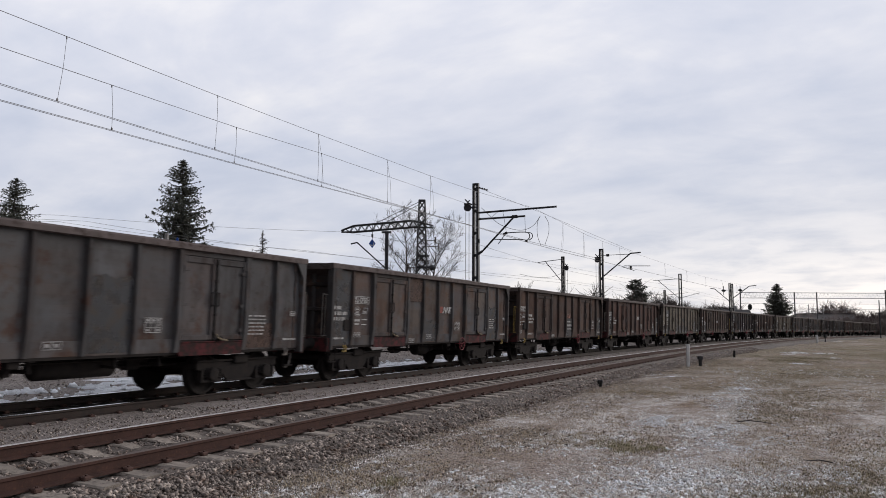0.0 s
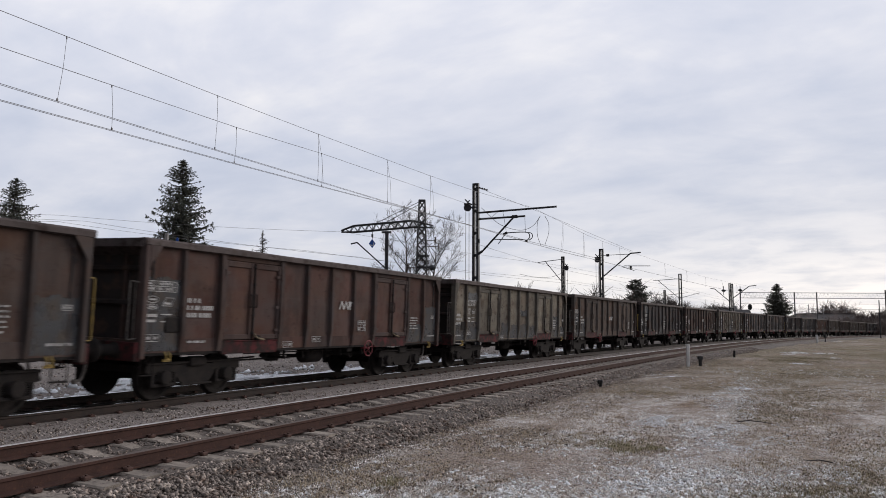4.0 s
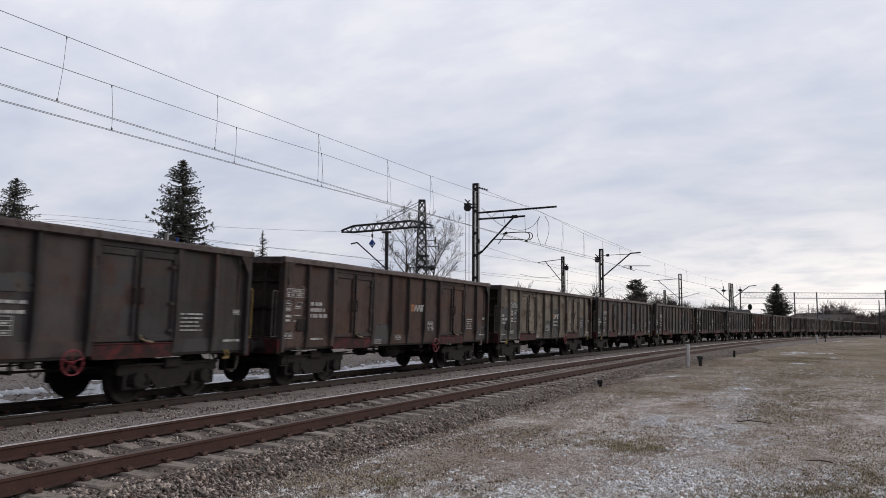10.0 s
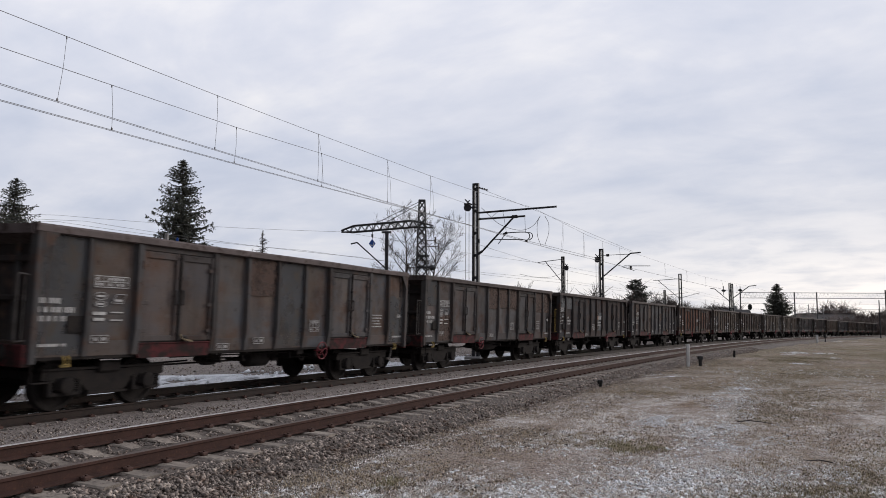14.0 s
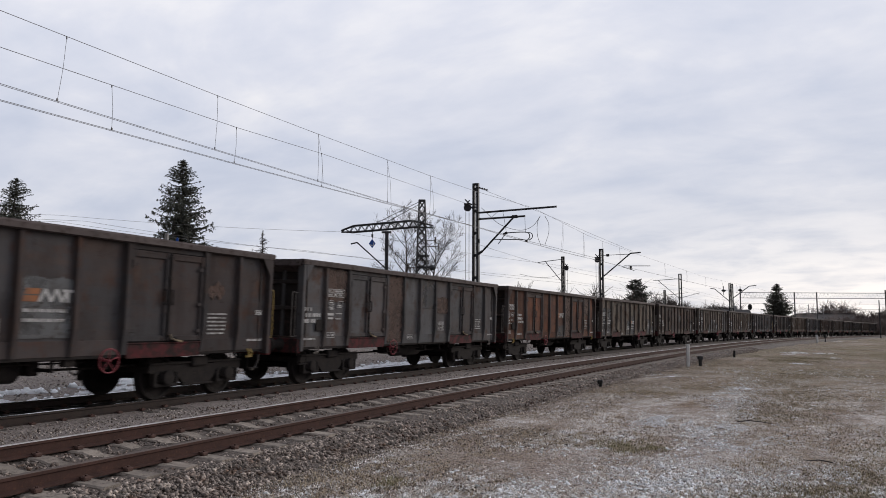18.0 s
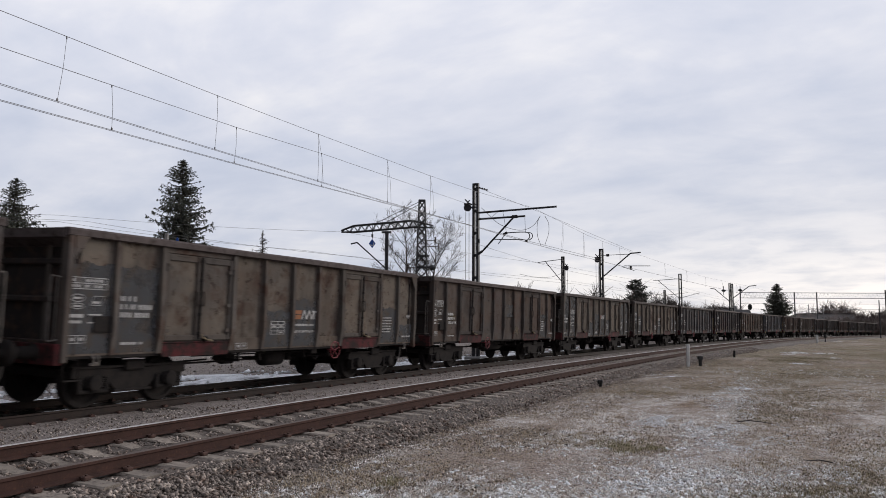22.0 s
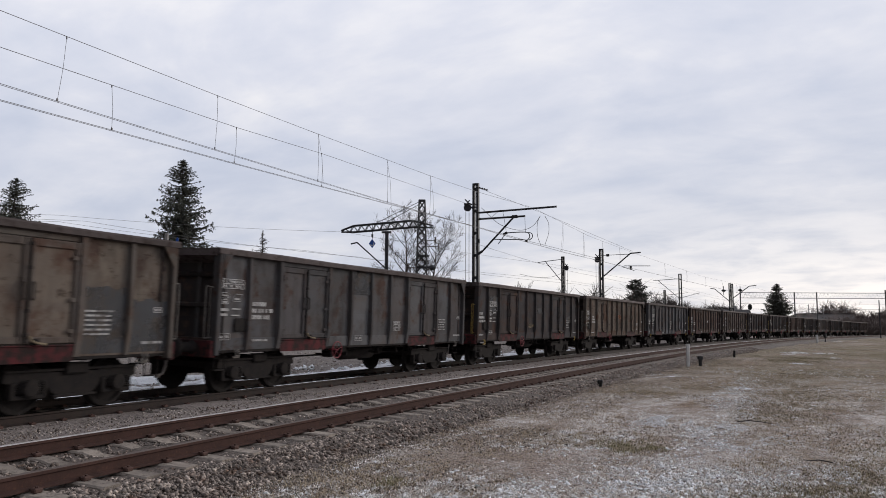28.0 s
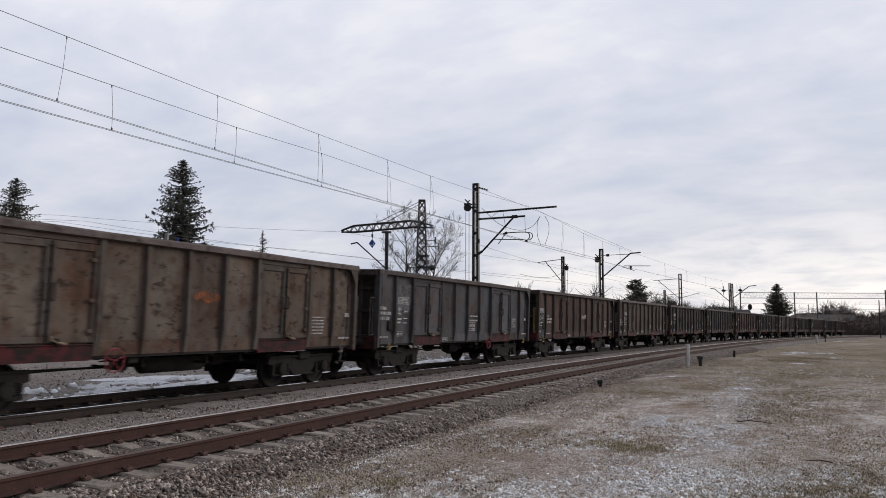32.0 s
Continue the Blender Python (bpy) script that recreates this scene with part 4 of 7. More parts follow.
def wagon_meshes(paint):
    """All meshes of one wagon type, in its own space: x along the line, -y towards the near side, z from the rail."""
    q = {}
    mat, trim = PAINT[paint], TRIM[paint]
    q["panel"] = [dented_panel(1.075, Z1 - Z0 + 0.02, k).mesh("panel", mat) for k in range(3)]
    sh = Shape().box(-1.02, -0.035, 2.945, 1.02, 0.03, Z1 + 0.01, 0.01).box(-1.02, 0.008, 1.10, 1.02, 0.024, 2.95)
    q["lintel"] = sh.mesh("door_frame", trim)
    # hat-shaped posts, tapered at the foot
    for name, w, d in (("post", 0.090, 0.125), ("door_post", 0.125, 0.140)):
        sh = Shape()
        k = w / 2
        sh.convex([(-k - 0.018, 0, Z0 - 0.02), (k + 0.018, 0, Z0 - 0.02), (k, -d * 0.55, Z0 - 0.02), (-k, -d * 0.55, Z0 - 0.02),
                   (-k - 0.018, 0, Z0 + 0.45), (k + 0.018, 0, Z0 + 0.45), (k, -d, Z0 + 0.45), (-k, -d, Z0 + 0.45)],
                  [(0, 1, 2, 3), (4, 5, 6, 7), (0, 1, 5, 4), (3, 2, 6, 7), (0, 3, 7, 4), (1, 2, 6, 5)])
        sh.convex([(-k - 0.018, 0, Z0 + 0.45), (k + 0.018, 0, Z0 + 0.45), (k, -d, Z0 + 0.45), (-k, -d, Z0 + 0.45),
                   (-k - 0.018, 0, Z1), (k + 0.018, 0, Z1), (k, -d + 0.035, Z1), (-k, -d + 0.035, Z1)],
                  [(0, 1, 2, 3), (4, 5, 6, 7), (0, 1, 5, 4), (3, 2, 6, 7), (0, 3, 7, 4), (1, 2, 6, 5)])
        for e in (-1, 1):
            sh.box(e * k, -0.014, Z0, e * (k + 0.040), 0.0, Z1)
        q[name] = sh.mesh(name, trim)
    # corner post with its gusset under the coaming
    sh = Shape().box(-0.06, -0.085, Z0 - 0.12, 0.06, 0.10, Z1, 0.012)
    sh.plate([(0.05, Z1), (0.05, Z1 - 0.42), (0.12, Z1 - 0.30), (0.34, Z1)], -0.095, -0.07)
    q["corner_post"] = sh.mesh("corner_post", trim)
    # door leaf: bent frame bars round a recessed sheet, with hinges on the outer edge
    w, z0, z1 = 0.955, 1.215, 2.935
    for name, e in (("leaf_a", -1), ("leaf_b", 1)):
        sh = Shape().box(-w / 2 + 0.08, -0.015, z0 + 0.06, w / 2 - 0.08, 0.015, z1 - 0.06)
        for x in (-w / 2 + 0.048, w / 2 - 0.048):
            sh.box(x - 0.048, -0.062, z0, x + 0.048, 0.01, z1, 0.014, 1)
        for z, h in ((z0 + 0.055, 0.055), (z1 - 0.065, 0.065)):
            sh.box(-w / 2 + 0.096, -0.052, z - h, w / 2 - 0.096, 0.01, z + h, 0.012, 1)
        for x in (-w / 2 + 0.104, w / 2 - 0.104):
            sh.box(x - 0.008, -0.030, z0 + 0.11, x + 0.008, -0.012, z1 - 0.13)
        for z in (1.42, 1.95, 2.66):
            sh.rod((e * w / 2, -0.075, z - 0.08), (e * w / 2, -0.075, z + 0.08), 0.028, n=8, mat=1)
            sh.box(e * w / 2 - e * 0.16, -0.072, z - 0.035, e * w / 2, -0.058, z + 0.035, 0.004, 1)
        sh.box(-0.17, -0.060, z1 - 0.04, 0.17, -0.045, z1 - 0.02, 0.0, 1)
        q[name] = sh.mesh("door_leaf", [mat, trim])
    sh = Shape().rod((0, -0.082, 1.24), (0, -0.082, 2.92), 0.016, n=6)
    for z in (1.36, 1.75, 2.45, 2.84):
        sh.box(-0.035, -0.098, z - 0.03, 0.035, -0.058, z + 0.03, 0.006)
    q["locking_bar"] = sh.mesh("locking_bar", M_UNDER)
    sh = Shape().tube([(0, -0.060, 1.93), (0, -0.098, 1.95), (0, -0.102, 2.06), (0, -0.098, 2.20), (0, -0.060, 2.22)], 0.021, 7)
    q["handle"] = sh.mesh("handle", trim)
    sh = Shape().box(-0.06, -0.10, 1.20, 0.06, -0.055, 1.30, 0.012).rod((0, -0.10, 1.25), (0, -0.14, 1.25), 0.03, n=8)
    q["latch"] = sh.mesh("latch", M_UNDER)
    q["lever"] = Shape().tube([(0, -0.08, 1.34), (0.01, -0.11, 1.27), (0.10, -0.13, 1.235), (0.27, -0.135, 1.205)], [0.020, 0.018, 0.017, 0.022], 7).mesh("lever", M_LEVER)
    for k, ln in (("short_sill", 2.17), ("long_sill", 4.33)):
        q[k] = Shape().box(-ln / 2, -0.011, Z0 - 0.02, ln / 2, 0.0, 1.25, 0.006).mesh("side_sill", mat)
    # sill below the doors, and the solebar
    sh = Shape().plate([(-0.955, 1.19), (0.955, 1.19), (0.955, 0.97), (0.92, 0.905), (-0.92, 0.905), (-0.955, 0.97)], -0.04, 0.0)
    sh.box(-0.955, -0.060, 1.165, 0.955, -0.02, 1.195, 0.01)
    q["door_sill"] = sh.mesh("door_sill", M_RED)
    q["solebar"] = Shape().plate([(-BODY, 1.05), (BODY, 1.05), (BODY, 0.93), (-BODY, 0.93)], -0.06, 0.06).mesh("solebar", M_UNDER)
    # coaming round the top
    sh = Shape()
    prof = [(-0.10, Z1), (-0.105, Z2 - 0.035), (-0.075, Z2), (0.03, Z2), (0.045, Z2 - 0.03), (0.045, Z1), (-0.04, Z1 - 0.02)]
    n = len(prof)
    xs = [-BODY - 0.03, -4.2, -2.1, 0.0, 2.1, 4.2, BODY + 0.03]
    for i, x in enumerate(xs):
        dz, dy = 0.010 * math.sin(i * 2.1), 0.012 * math.sin(i * 1.3 + 1)
        sh.v += [(x, y + dy, z + (dz if z > Z1 + 0.01 else 0)) for y, z in prof]
    for i in range(len(xs) - 1):
        for k in range(n):
            a, b = i * n + k, i * n + (k + 1) % n
            sh.f.append((a, a + n, b + n, b))
            sh.mi.append(0)
    sh.f += [tuple(range(n)), tuple(range((len(xs) - 1) * n, len(xs) * n))[::-1]]
    sh.mi += [0, 0]
    q["coaming"] = sh.mesh("coaming", M_COAM)
    q["end_coaming"] = Shape().plate([(-0.36, Z2 - 0.01), (0.06, Z2 - 0.01), (0.06, Z1 - 0.04), (-0.02, Z1 - 0.06), (-0.36, Z1 - 0.22)], -1.36, 1.36).mesh("end_coaming", M_COAM)
    # end wall with two horizontal ribs and a sloping foot
    sh = Shape().box(-0.025, -1.35, Z0, 0.015, 1.35, Z1)
    q["end_wall"] = sh.mesh("end_wall", M_ENDWALL)
    q["end_rib"] = Shape().box(0.015, -1.34, -0.06, 0.10, 1.34, 0.06, 0.03).mesh("end_rib", M_ENDWALL)
    sh = Shape().box(0.015, -0.05, Z0, 0.09, 0.05, Z1, 0.02)
    q["end_post"] = sh.mesh("end_post", trim)
    # handrail and steps at the corner
    sh = Shape().tube(bent([(-0.17, 0.0, 1.27), (-0.06, -0.05, 1.25), (-0.01, -0.06, 1.30), (-0.01, -0.06, 1.8), (-0.01, -0.06, 2.30), (-0.06, -0.05, 2.35), (-0.17, 0.0, 2.33)], 3), 0.015, 7)
    sh.rod((-0.13, -0.05, 1.26), (-0.13, -0.05, 2.34), 0.013, n=7)
    q["handrail"] = sh.mesh("handrail", M_YEL if paint in ("brown", "dark") else M_HOSE)
    sh = Shape().tube([(-0.16, 0, 0.98), (-0.16, 0, 0.55), (0.16, 0, 0.55), (0.16, 0, 0.98)], 0.014, 6)
    sh.box(-0.16, -0.05, 0.54, 0.16, 0.05, 0.565, 0.006)
    q["step"] = sh.mesh("step", M_UNDER)
    # floor, longitudinal members
    q["floor"] = Shape().box(-BODY, -1.27, 1.16, BODY, 1.27, 1.24).mesh("floor", M_INNER)
    sh = Shape().box(-BODY, -0.28, 0.82, BODY, -0.16, 1.16, 0.01).box(-BODY, 0.16, 0.82, BODY, 0.28, 1.16, 0.01)
    for x in (-6.0, -4.5, -3.2, -2.0, -0.9, 0.9, 2.0, 3.2, 4.5, 6.0):
        sh.box(x - 0.06, -1.30, 0.90, x + 0.06, 1.30, 1.16, 0.01)
    q["underframe"] = sh.mesh("underframe", M_UNDER)
    sh = Shape().box(-0.10, -1.40, 0.84, 0.06, 1.40, 1.20, 0.015)
    sh.box(0.06, -0.20, 0.88, 0.12, 0.20, 1.18, 0.01)
    q["headstock"] = sh.mesh("headstock", M_RED)
    sh = Shape().lathe((0, 0, 0), (1, 0, 0), [(0, 0.15), (0.03, 0.15), (0.04, 0.11), (0.30, 0.11), (0.31, 0.085), (0.48, 0.085), (0.49, 0.22), (0.52, 0.225), (0.545, 0.16), (0.55, 0.02)], 18)
    q["buffer"] = sh.mesh("buffer", M_UNDER, True)
    sh = Shape().box(0.0, -0.05, -0.06, 0.28, 0.05, 0.06, 0.015)
    sh.tube([(0.28, 0, 0), (0.42, 0, 0.02), (0.50, 0, 0.09), (0.44, 0, 0.16), (0.36, 0, 0.14)], 0.045, 8)
    for e in (-1, 1):
        sh.tube([(0.30, e * 0.08, -0.02), (0.42, e * 0.09, -0.16), (0.52, e * 0.08, -0.30), (0.55, 0, -0.36)], 0.02, 6)
    q["coupling"] = sh.mesh("coupling", M_UNDER)
    sh = Shape().tube([(0, 0, 0), (0.10, 0, 0.01), (0.20, 0.0, -0.10), (0.26, 0.02, -0.32), (0.34, 0.04, -0.46), (0.45, 0.03, -0.50)], 0.030, 8)
    sh.box(0.42, -0.01, -0.54, 0.52, 0.07, -0.46, 0.01)
    q["brake_hose"] = sh.mesh("brake_hose", M_HOSE, True)
    # brake gear: a short round tank, or a long lying one
    for k, x0, x1, r in (("short_tank", -0.15, 0.68, 0.225), ("long_tank", -0.42, 1.38, 0.215)):
        sh = Shape().lathe((x0, -0.55, 0.73), (1, 0, 0), [(0, 0.05), (0.025, r * 0.75), (0.09, r), (x1 - x0 - 0.09, r), (x1 - x0 - 0.025, r * 0.75), (x1 - x0, 0.05)], 18)
        for x in (x0 + 0.16, x1 - 0.16):
            sh.box(x - 0.03, -0.55 - r - 0.015, 0.72, x + 0.03, -0.55 + r + 0.015, 1.0, 0.006)
        q[k] = sh.mesh("air_tank", M_UNDER, True)
    for k, e, x in (("short_gear", 1, -1.0), ("long_gear", -1, 1.75)):
        sh = Shape().lathe((x, -0.40, 0.74), (e * -1, 0, 0), [(0, 0.04), (0.01, 0.15), (0.36, 0.15), (0.42, 0.09), (0.62, 0.04)], 14)
        sh.rod((x, -0.40, 0.74), (e * 3.3, -0.2, 0.62), 0.020).rod((-e * 3.3, -0.45, 0.66), (e * 3.3, -0.60, 0.70), 0.022)
        sh.rod((-e * 2.9, -0.95, 0.86), (e * 1.7, -0.95, 0.84), 0.016).rod((-e * 3.3, 0.3, 0.6), (-e * 1.6, -0.2, 0.70), 0.020)
        sh.rod((-2.6, -1.05, 0.93), (2.6, -1.05, 0.93), 0.018)
        for g in (-1.55, -0.8, 0.95, 2.05):
            sh.box(g - 0.03, -1.12, 0.70, g + 0.03, -0.60, 0.76, 0.008).box(g - 0.025, -1.10, 0.72, g + 0.025, -1.04, 0.98, 0.006)
        sh.box(e * 1.05, -1.25, 0.80, e * 1.30, -1.10, 0.95, 0.02).box(e * 0.80, -0.7, 0.62, e * 1.02, -0.4, 0.9, 0.03)
        sh.tube([(e * 1.2, -1.15, 0.84), (e * 1.25, -1.16, 0.70), (e * 1.36, -1.16, 0.64), (e * 1.46, -1.15, 0.72)], 0.018, 6)
        q[k] = sh.mesh("brake_gear", M_UNDER)
    sh = Shape().box(-0.09, -0.012, -0.03, 0.09, 0.0, 0.03, 0.003)
    q["notice"] = sh.mesh("notice_plate", M_FADED)
    # spoked handwheel
    sh = Shape()
    ring = [(0.215 * math.cos(t), 0, 0.215 * math.sin(t)) for t in [2 * math.pi * i / 24 for i in range(25)]]
    sh.tube(ring, 0.014, 6)
    for i in range(5):
        t = 2 * math.pi * i / 5 + 0.3
        sh.rod((0, 0.02, 0), (0.2 * math.cos(t), 0, 0.2 * math.sin(t)), 0.009, n=6)
    sh.rod((0, 0.25, 0), (0, -0.03, 0), 0.022, n=10)
    q["handwheel"] = sh.mesh("handwheel", M_REDW, True)
    sh = Shape().tube([(-0.05, 0, 0), (-0.05, -0.05, -0.06), (-0.05, -0.04, -0.14), (0.05, -0.04, -0.14), (0.05, -0.05, -0.06), (0.05, 0, 0)], 0.02, 6).box(-0.10, -0.03, -0.19, 0.10, 0.0, -0.14, 0.008)
    q["rope_hook"] = sh.mesh("rope_hook", M_YEL if paint in YELLOW else M_HOSE)
    # bogie: welded side frame with horn guides, coil springs either side of each axle box
    sh = Shape()
    out = [(-1.36, 0.58), (-1.34, 0.74), (-0.72, 0.78), (-0.46, 0.70), (0.46, 0.70), (0.72, 0.78), (1.34, 0.74), (1.36, 0.58), (1.22, 0.54), (0.60, 0.54), (0.44, 0.36), (0.30, 0.28), (-0.30, 0.28), (-0.44, 0.36), (-0.60, 0.54), (-1.22, 0.54)]
    sh.plate(out, -0.05, 0.05)
    sh.box(-1.36, -0.09, 0.72, 1.36, 0.07, 0.765, 0.01).box(-0.44, -0.10, 0.27, 0.44, 0.07, 0.315, 0.01)
    sh.box(-0.24, -0.13, 0.66, 0.24, 0.05, 0.86, 0.03)
    for x in (-0.60, -1.20, 0.60, 1.20):
        sh.box(x - 0.035, -0.085, 0.30, x + 0.035, 0.06, 0.56, 0.01)
    q["side_frame"] = sh.mesh("side_frame", M_UNDER)
    sh = Shape()
    for k in range(7):
        sh.lathe((0, 0, k * 0.036), (0, 0, 1), [(0, 0.062), (0.008, 0.078), (0.020, 0.078), (0.028, 0.062)], 10)
    sh.rod((0, 0, 0), (0, 0, 0.25), 0.045, n=8)
    q["spring"] = sh.mesh("coil_spring", M_UNDER)
    sh = Shape().box(-0.17, -0.10, 0.36, 0.17, 0.08, 0.60, 0.04).box(-0.33, -0.085, 0.28, 0.33, 0.06, 0.345, 0.015)
    sh.lathe((0, -0.09, 0.46), (0, -1, 0), [(0, 0.15), (0.05, 0.15), (0.07, 0.12), (0.075, 0.02)], 14)
    q["axle_box"] = sh.mesh("axle_box", M_UNDER)
    sh = Shape().box(-0.28, -1.0, 0.48, 0.28, 1.0, 0.80, 0.03)
    for x in (-1.28, 1.28):
        sh.box(x - 0.06, -0.98, 0.55, x + 0.06, 0.98, 0.70, 0.02)
    for x in (-0.42, 0.42):
        for y in (-0.75, 0.75):
            sh.box(x - 0.05, y - 0.05, 0.30, x + 0.05, y + 0.05, 0.62, 0.015)
        sh.rod((x, -0.9, 0.36), (x, 0.9, 0.36), 0.03)
    sh.rod((0, 0, 0.78), (0, 0, 0.92), 0.22, n=14)
    q["bolster"] = sh.mesh("bolster", M_UNDER)
    sh = Shape().rod((0, -1.02, 0), (0, 1.02, 0), 0.075, n=10)
    for e in (-1, 1):
        sh.lathe((0, e * 0.69, 0), (0, e, 0), [(-0.02, 0.10), (-0.018, 0.20), (0.015, 0.40), (-0.005, 0.485), (0.022, 0.485), (0.030, 0.463), (0.135, 0.456), (0.135, 0.40), (0.09, 0.36), (0.06, 0.20), (0.10, 0.11), (0.10, 0.05)], 22)
        for k in range(2):
            t = math.pi * k
            sh.box(-0.05, e * 0.69 + e * 0.05 - 0.03, 0.24, 0.05, e * 0.69 + e * 0.05 + 0.035, 0.30, 0.008, m=Matrix.Rotation(t, 4, "Y"))
    q["wheelset"] = sh.mesh("wheelset", M_WHEEL)
    return q


def build_wagon(paint, label):
    """One empty open wagon at the origin with all its parts."""
    q = wagon_meshes(paint)
    w = thing("open_wagon", label, "goods wagon", group="goods train")
    rnd = random.Random(len(paint) * 31 + ord(paint[0]))
    turn = {-1: Matrix.Identity(4), 1: pose(0, 0, 0, 0, 0, 180)}
    for side in (-1, 1):
        f = turn[side]
        for i in range(10):
            xa, xb = BAYS[i], BAYS[i + 1]
            mid = (xa + xb) / 2
            if i in DOORS:
                part("door_frame", q["lintel"], None, w, m=f @ pose(mid, -1.33, 0))
                for e in (-1, 1):
                    leaf = part("door_leaf", q["leaf_a" if e < 0 else "leaf_b"], None, w, m=f @ pose(mid + e * 0.489, -1.34, 0))
                    part("handle", q["handle"], None, leaf, "worn steel door handle", m=pose(-e * 0.400, 0, 0))
                    if e < 0:
                        part("locking_bar", q["locking_bar"], None, leaf, m=pose(0.489, 0, 0))
                        part("lever", q["lever"], None, leaf, "pale worn locking lever", m=pose(0.57, 0, 0))
                    else:
                        part("latch", q["latch"], None, leaf, m=pose(-0.30, 0, 0))
                part("door_sill", q["door_sill"], None, w, "faded red steel door sill", m=f @ pose(mid, -1.345, 0))
            else:
                part("panel", q["panel"][rnd.randrange(3)], None, w, m=f @ pose(mid, -1.315, Z0 - 0.01))
        for x, k in ((-5.325, "short_sill"), (0.0, "long_sill"), (5.325, "short_sill")):
            part("side_sill", q[k], None, w, m=f @ pose(x, -1.33, 0))
        for i, x in enumerate(BAYS[1:-1], 1):
            near_door = i in (2, 3, 7, 8)
            part("door_post" if near_door else "post", q["door_post" if near_door else "post"], None, w, m=f @ pose(x, -1.31, 0))
        for e in (-1, 1):
            part("corner_post", q["corner_post"], None, w, m=f @ pose(e * (BODY - 0.06), -1.36, 0) @ (Matrix.Identity(4) if e < 0 else Matrix.Diagonal((-1, 1, 1, 1))))
        part("coaming", q["coaming"], None, w, m=f @ pose(0, -1.37, 0))
        part("solebar", q["solebar"], None, w, m=f @ pose(0, -1.27, 0))
        for x in (-5.7, 5.7):
            part("rope_hook", q["rope_hook"], None, w, "yellow-painted steel rope hook" if paint in YELLOW else "", m=f @ pose(x, -1.40, 1.0))
        end = f
        part("end_wall", q["end_wall"], None, w, m=end @ pose(BODY - 0.30, 0, 0))
        part("end_coaming", q["end_coaming"], None, w, m=end @ pose(BODY, 0, 0))
        for z in (1.95, 2.62):
            part("end_rib", q["end_rib"], None, w, m=end @ pose(BODY - 0.30, 0, z))
        for y in (-0.65, 0.65):
            part("end_post", q["end_post"], None, w, m=end @ pose(BODY - 0.30, y, 0))
        for y in (-1.30, 1.30):
            part("handrail", q["handrail"], None, w, m=end @ pose(BODY + 0.16, y, 0))
        part("headstock", q["headstock"], None, w, "faded red headstock beam", m=end @ pose(BODY + 0.04, 0, 0))
        for y in (-0.875, 0.875):
            part("buffer", q["buffer"], None, w, m=end @ pose(BODY + 0.07, y, 1.045))
        part("coupling", q["coupling"], None, w, "dark steel screw coupling", m=end @ pose(BODY + 0.10, 0, 1.02))
        part("brake_hose", q["brake_hose"], None, w, "grey rubber brake hose", m=end @ pose(BODY + 0.10, 0.40, 0.93))
        for x in (-6.05, 6.05):
            part("step", q["step"], None, w, m=f @ pose(x, -1.25, 0))
    part("floor", q["floor"], None, w)
    part("underframe", q["underframe"], None, w)
    for x in (-5.7, 5.7):
        part("notice_plate", q["notice"], None, w, "small pale notice plate", m=pose(x + 0.55, -1.31, 0.955))
    for x in (-4.5, 4.5):
        b = new("bogie")
        b.parent = w
        b.matrix_basis = pose(x, 0, 0)
        for f in turn.values():
            part("side_frame", q["side_frame"], None, b, m=f @ pose(0, -1.0, 0))
            for e in (-0.9, 0.9):
                part("axle_box", q["axle_box"], None, b, m=f @ pose(e, -1.0, 0))
                for k in (-0.255, 0.255):
                    part("coil_spring", q["spring"], None, b, m=f @ pose(e + k, -1.0, 0.335))
        part("bolster", q["bolster"], None, b)
        for e in (-0.9, 0.9):
            part("wheelset", q["wheelset"], None, b, m=pose(e, 0, 0.46))
    return w


# stencilled markings: shared meshes of thin painted bars


def bars(rows, seed, width, pitch, height, spaced=False):
    """Rows of short upright blocks, as far as worn stencil lines can be made out."""
    rnd, sh = random.Random(seed), Shape()
    for r in range(rows):
        x, end = 0.0, width * (rnd.uniform(0.75, 1.0) if r else rnd.uniform(0.45, 0.6) if spaced else 1.0)
        while x < end:
            ln = height * rnd.choice((0.45, 0.55, 0.62)) if spaced else rnd.choice((0.05, 0.08, 0.11, 0.14))
            sh.box(x, -0.004, -r * pitch, min(x + ln, width), 0.0, -r * pitch + height)
            x += ln + (height * rnd.choice((0.22, 0.22, 0.26, 0.75)) if spaced else rnd.choice((0.014, 0.018, 0.03)))
    return sh


def boxed(w, h, rows, cols, fill=0, seed=0):
    """A ruled table, with bars in its upper cells."""
    sh, rnd = Shape(), random.Random(seed)
    for i in range(rows + 1):
        sh.box(0, -0.004, -h * i / rows - 0.007, w, 0, -h * i / rows + 0.006)
    for i in range(cols + 1):
        sh.box(w * i / cols - 0.007, -0.0055, -h, w * i / cols + 0.007, -0.0005, 0)
    for r in range(rows):
        for c in range(cols):
            if rnd.random() < fill:
                x, z, k = w * c / cols, -h * (r + 1) / rows, h / rows
                sh.box(x + 0.25 * w / cols, -0.004, z + 0.28 * k, x + 0.75 * w / cols, 0.0, z + 0.72 * k)
    return sh


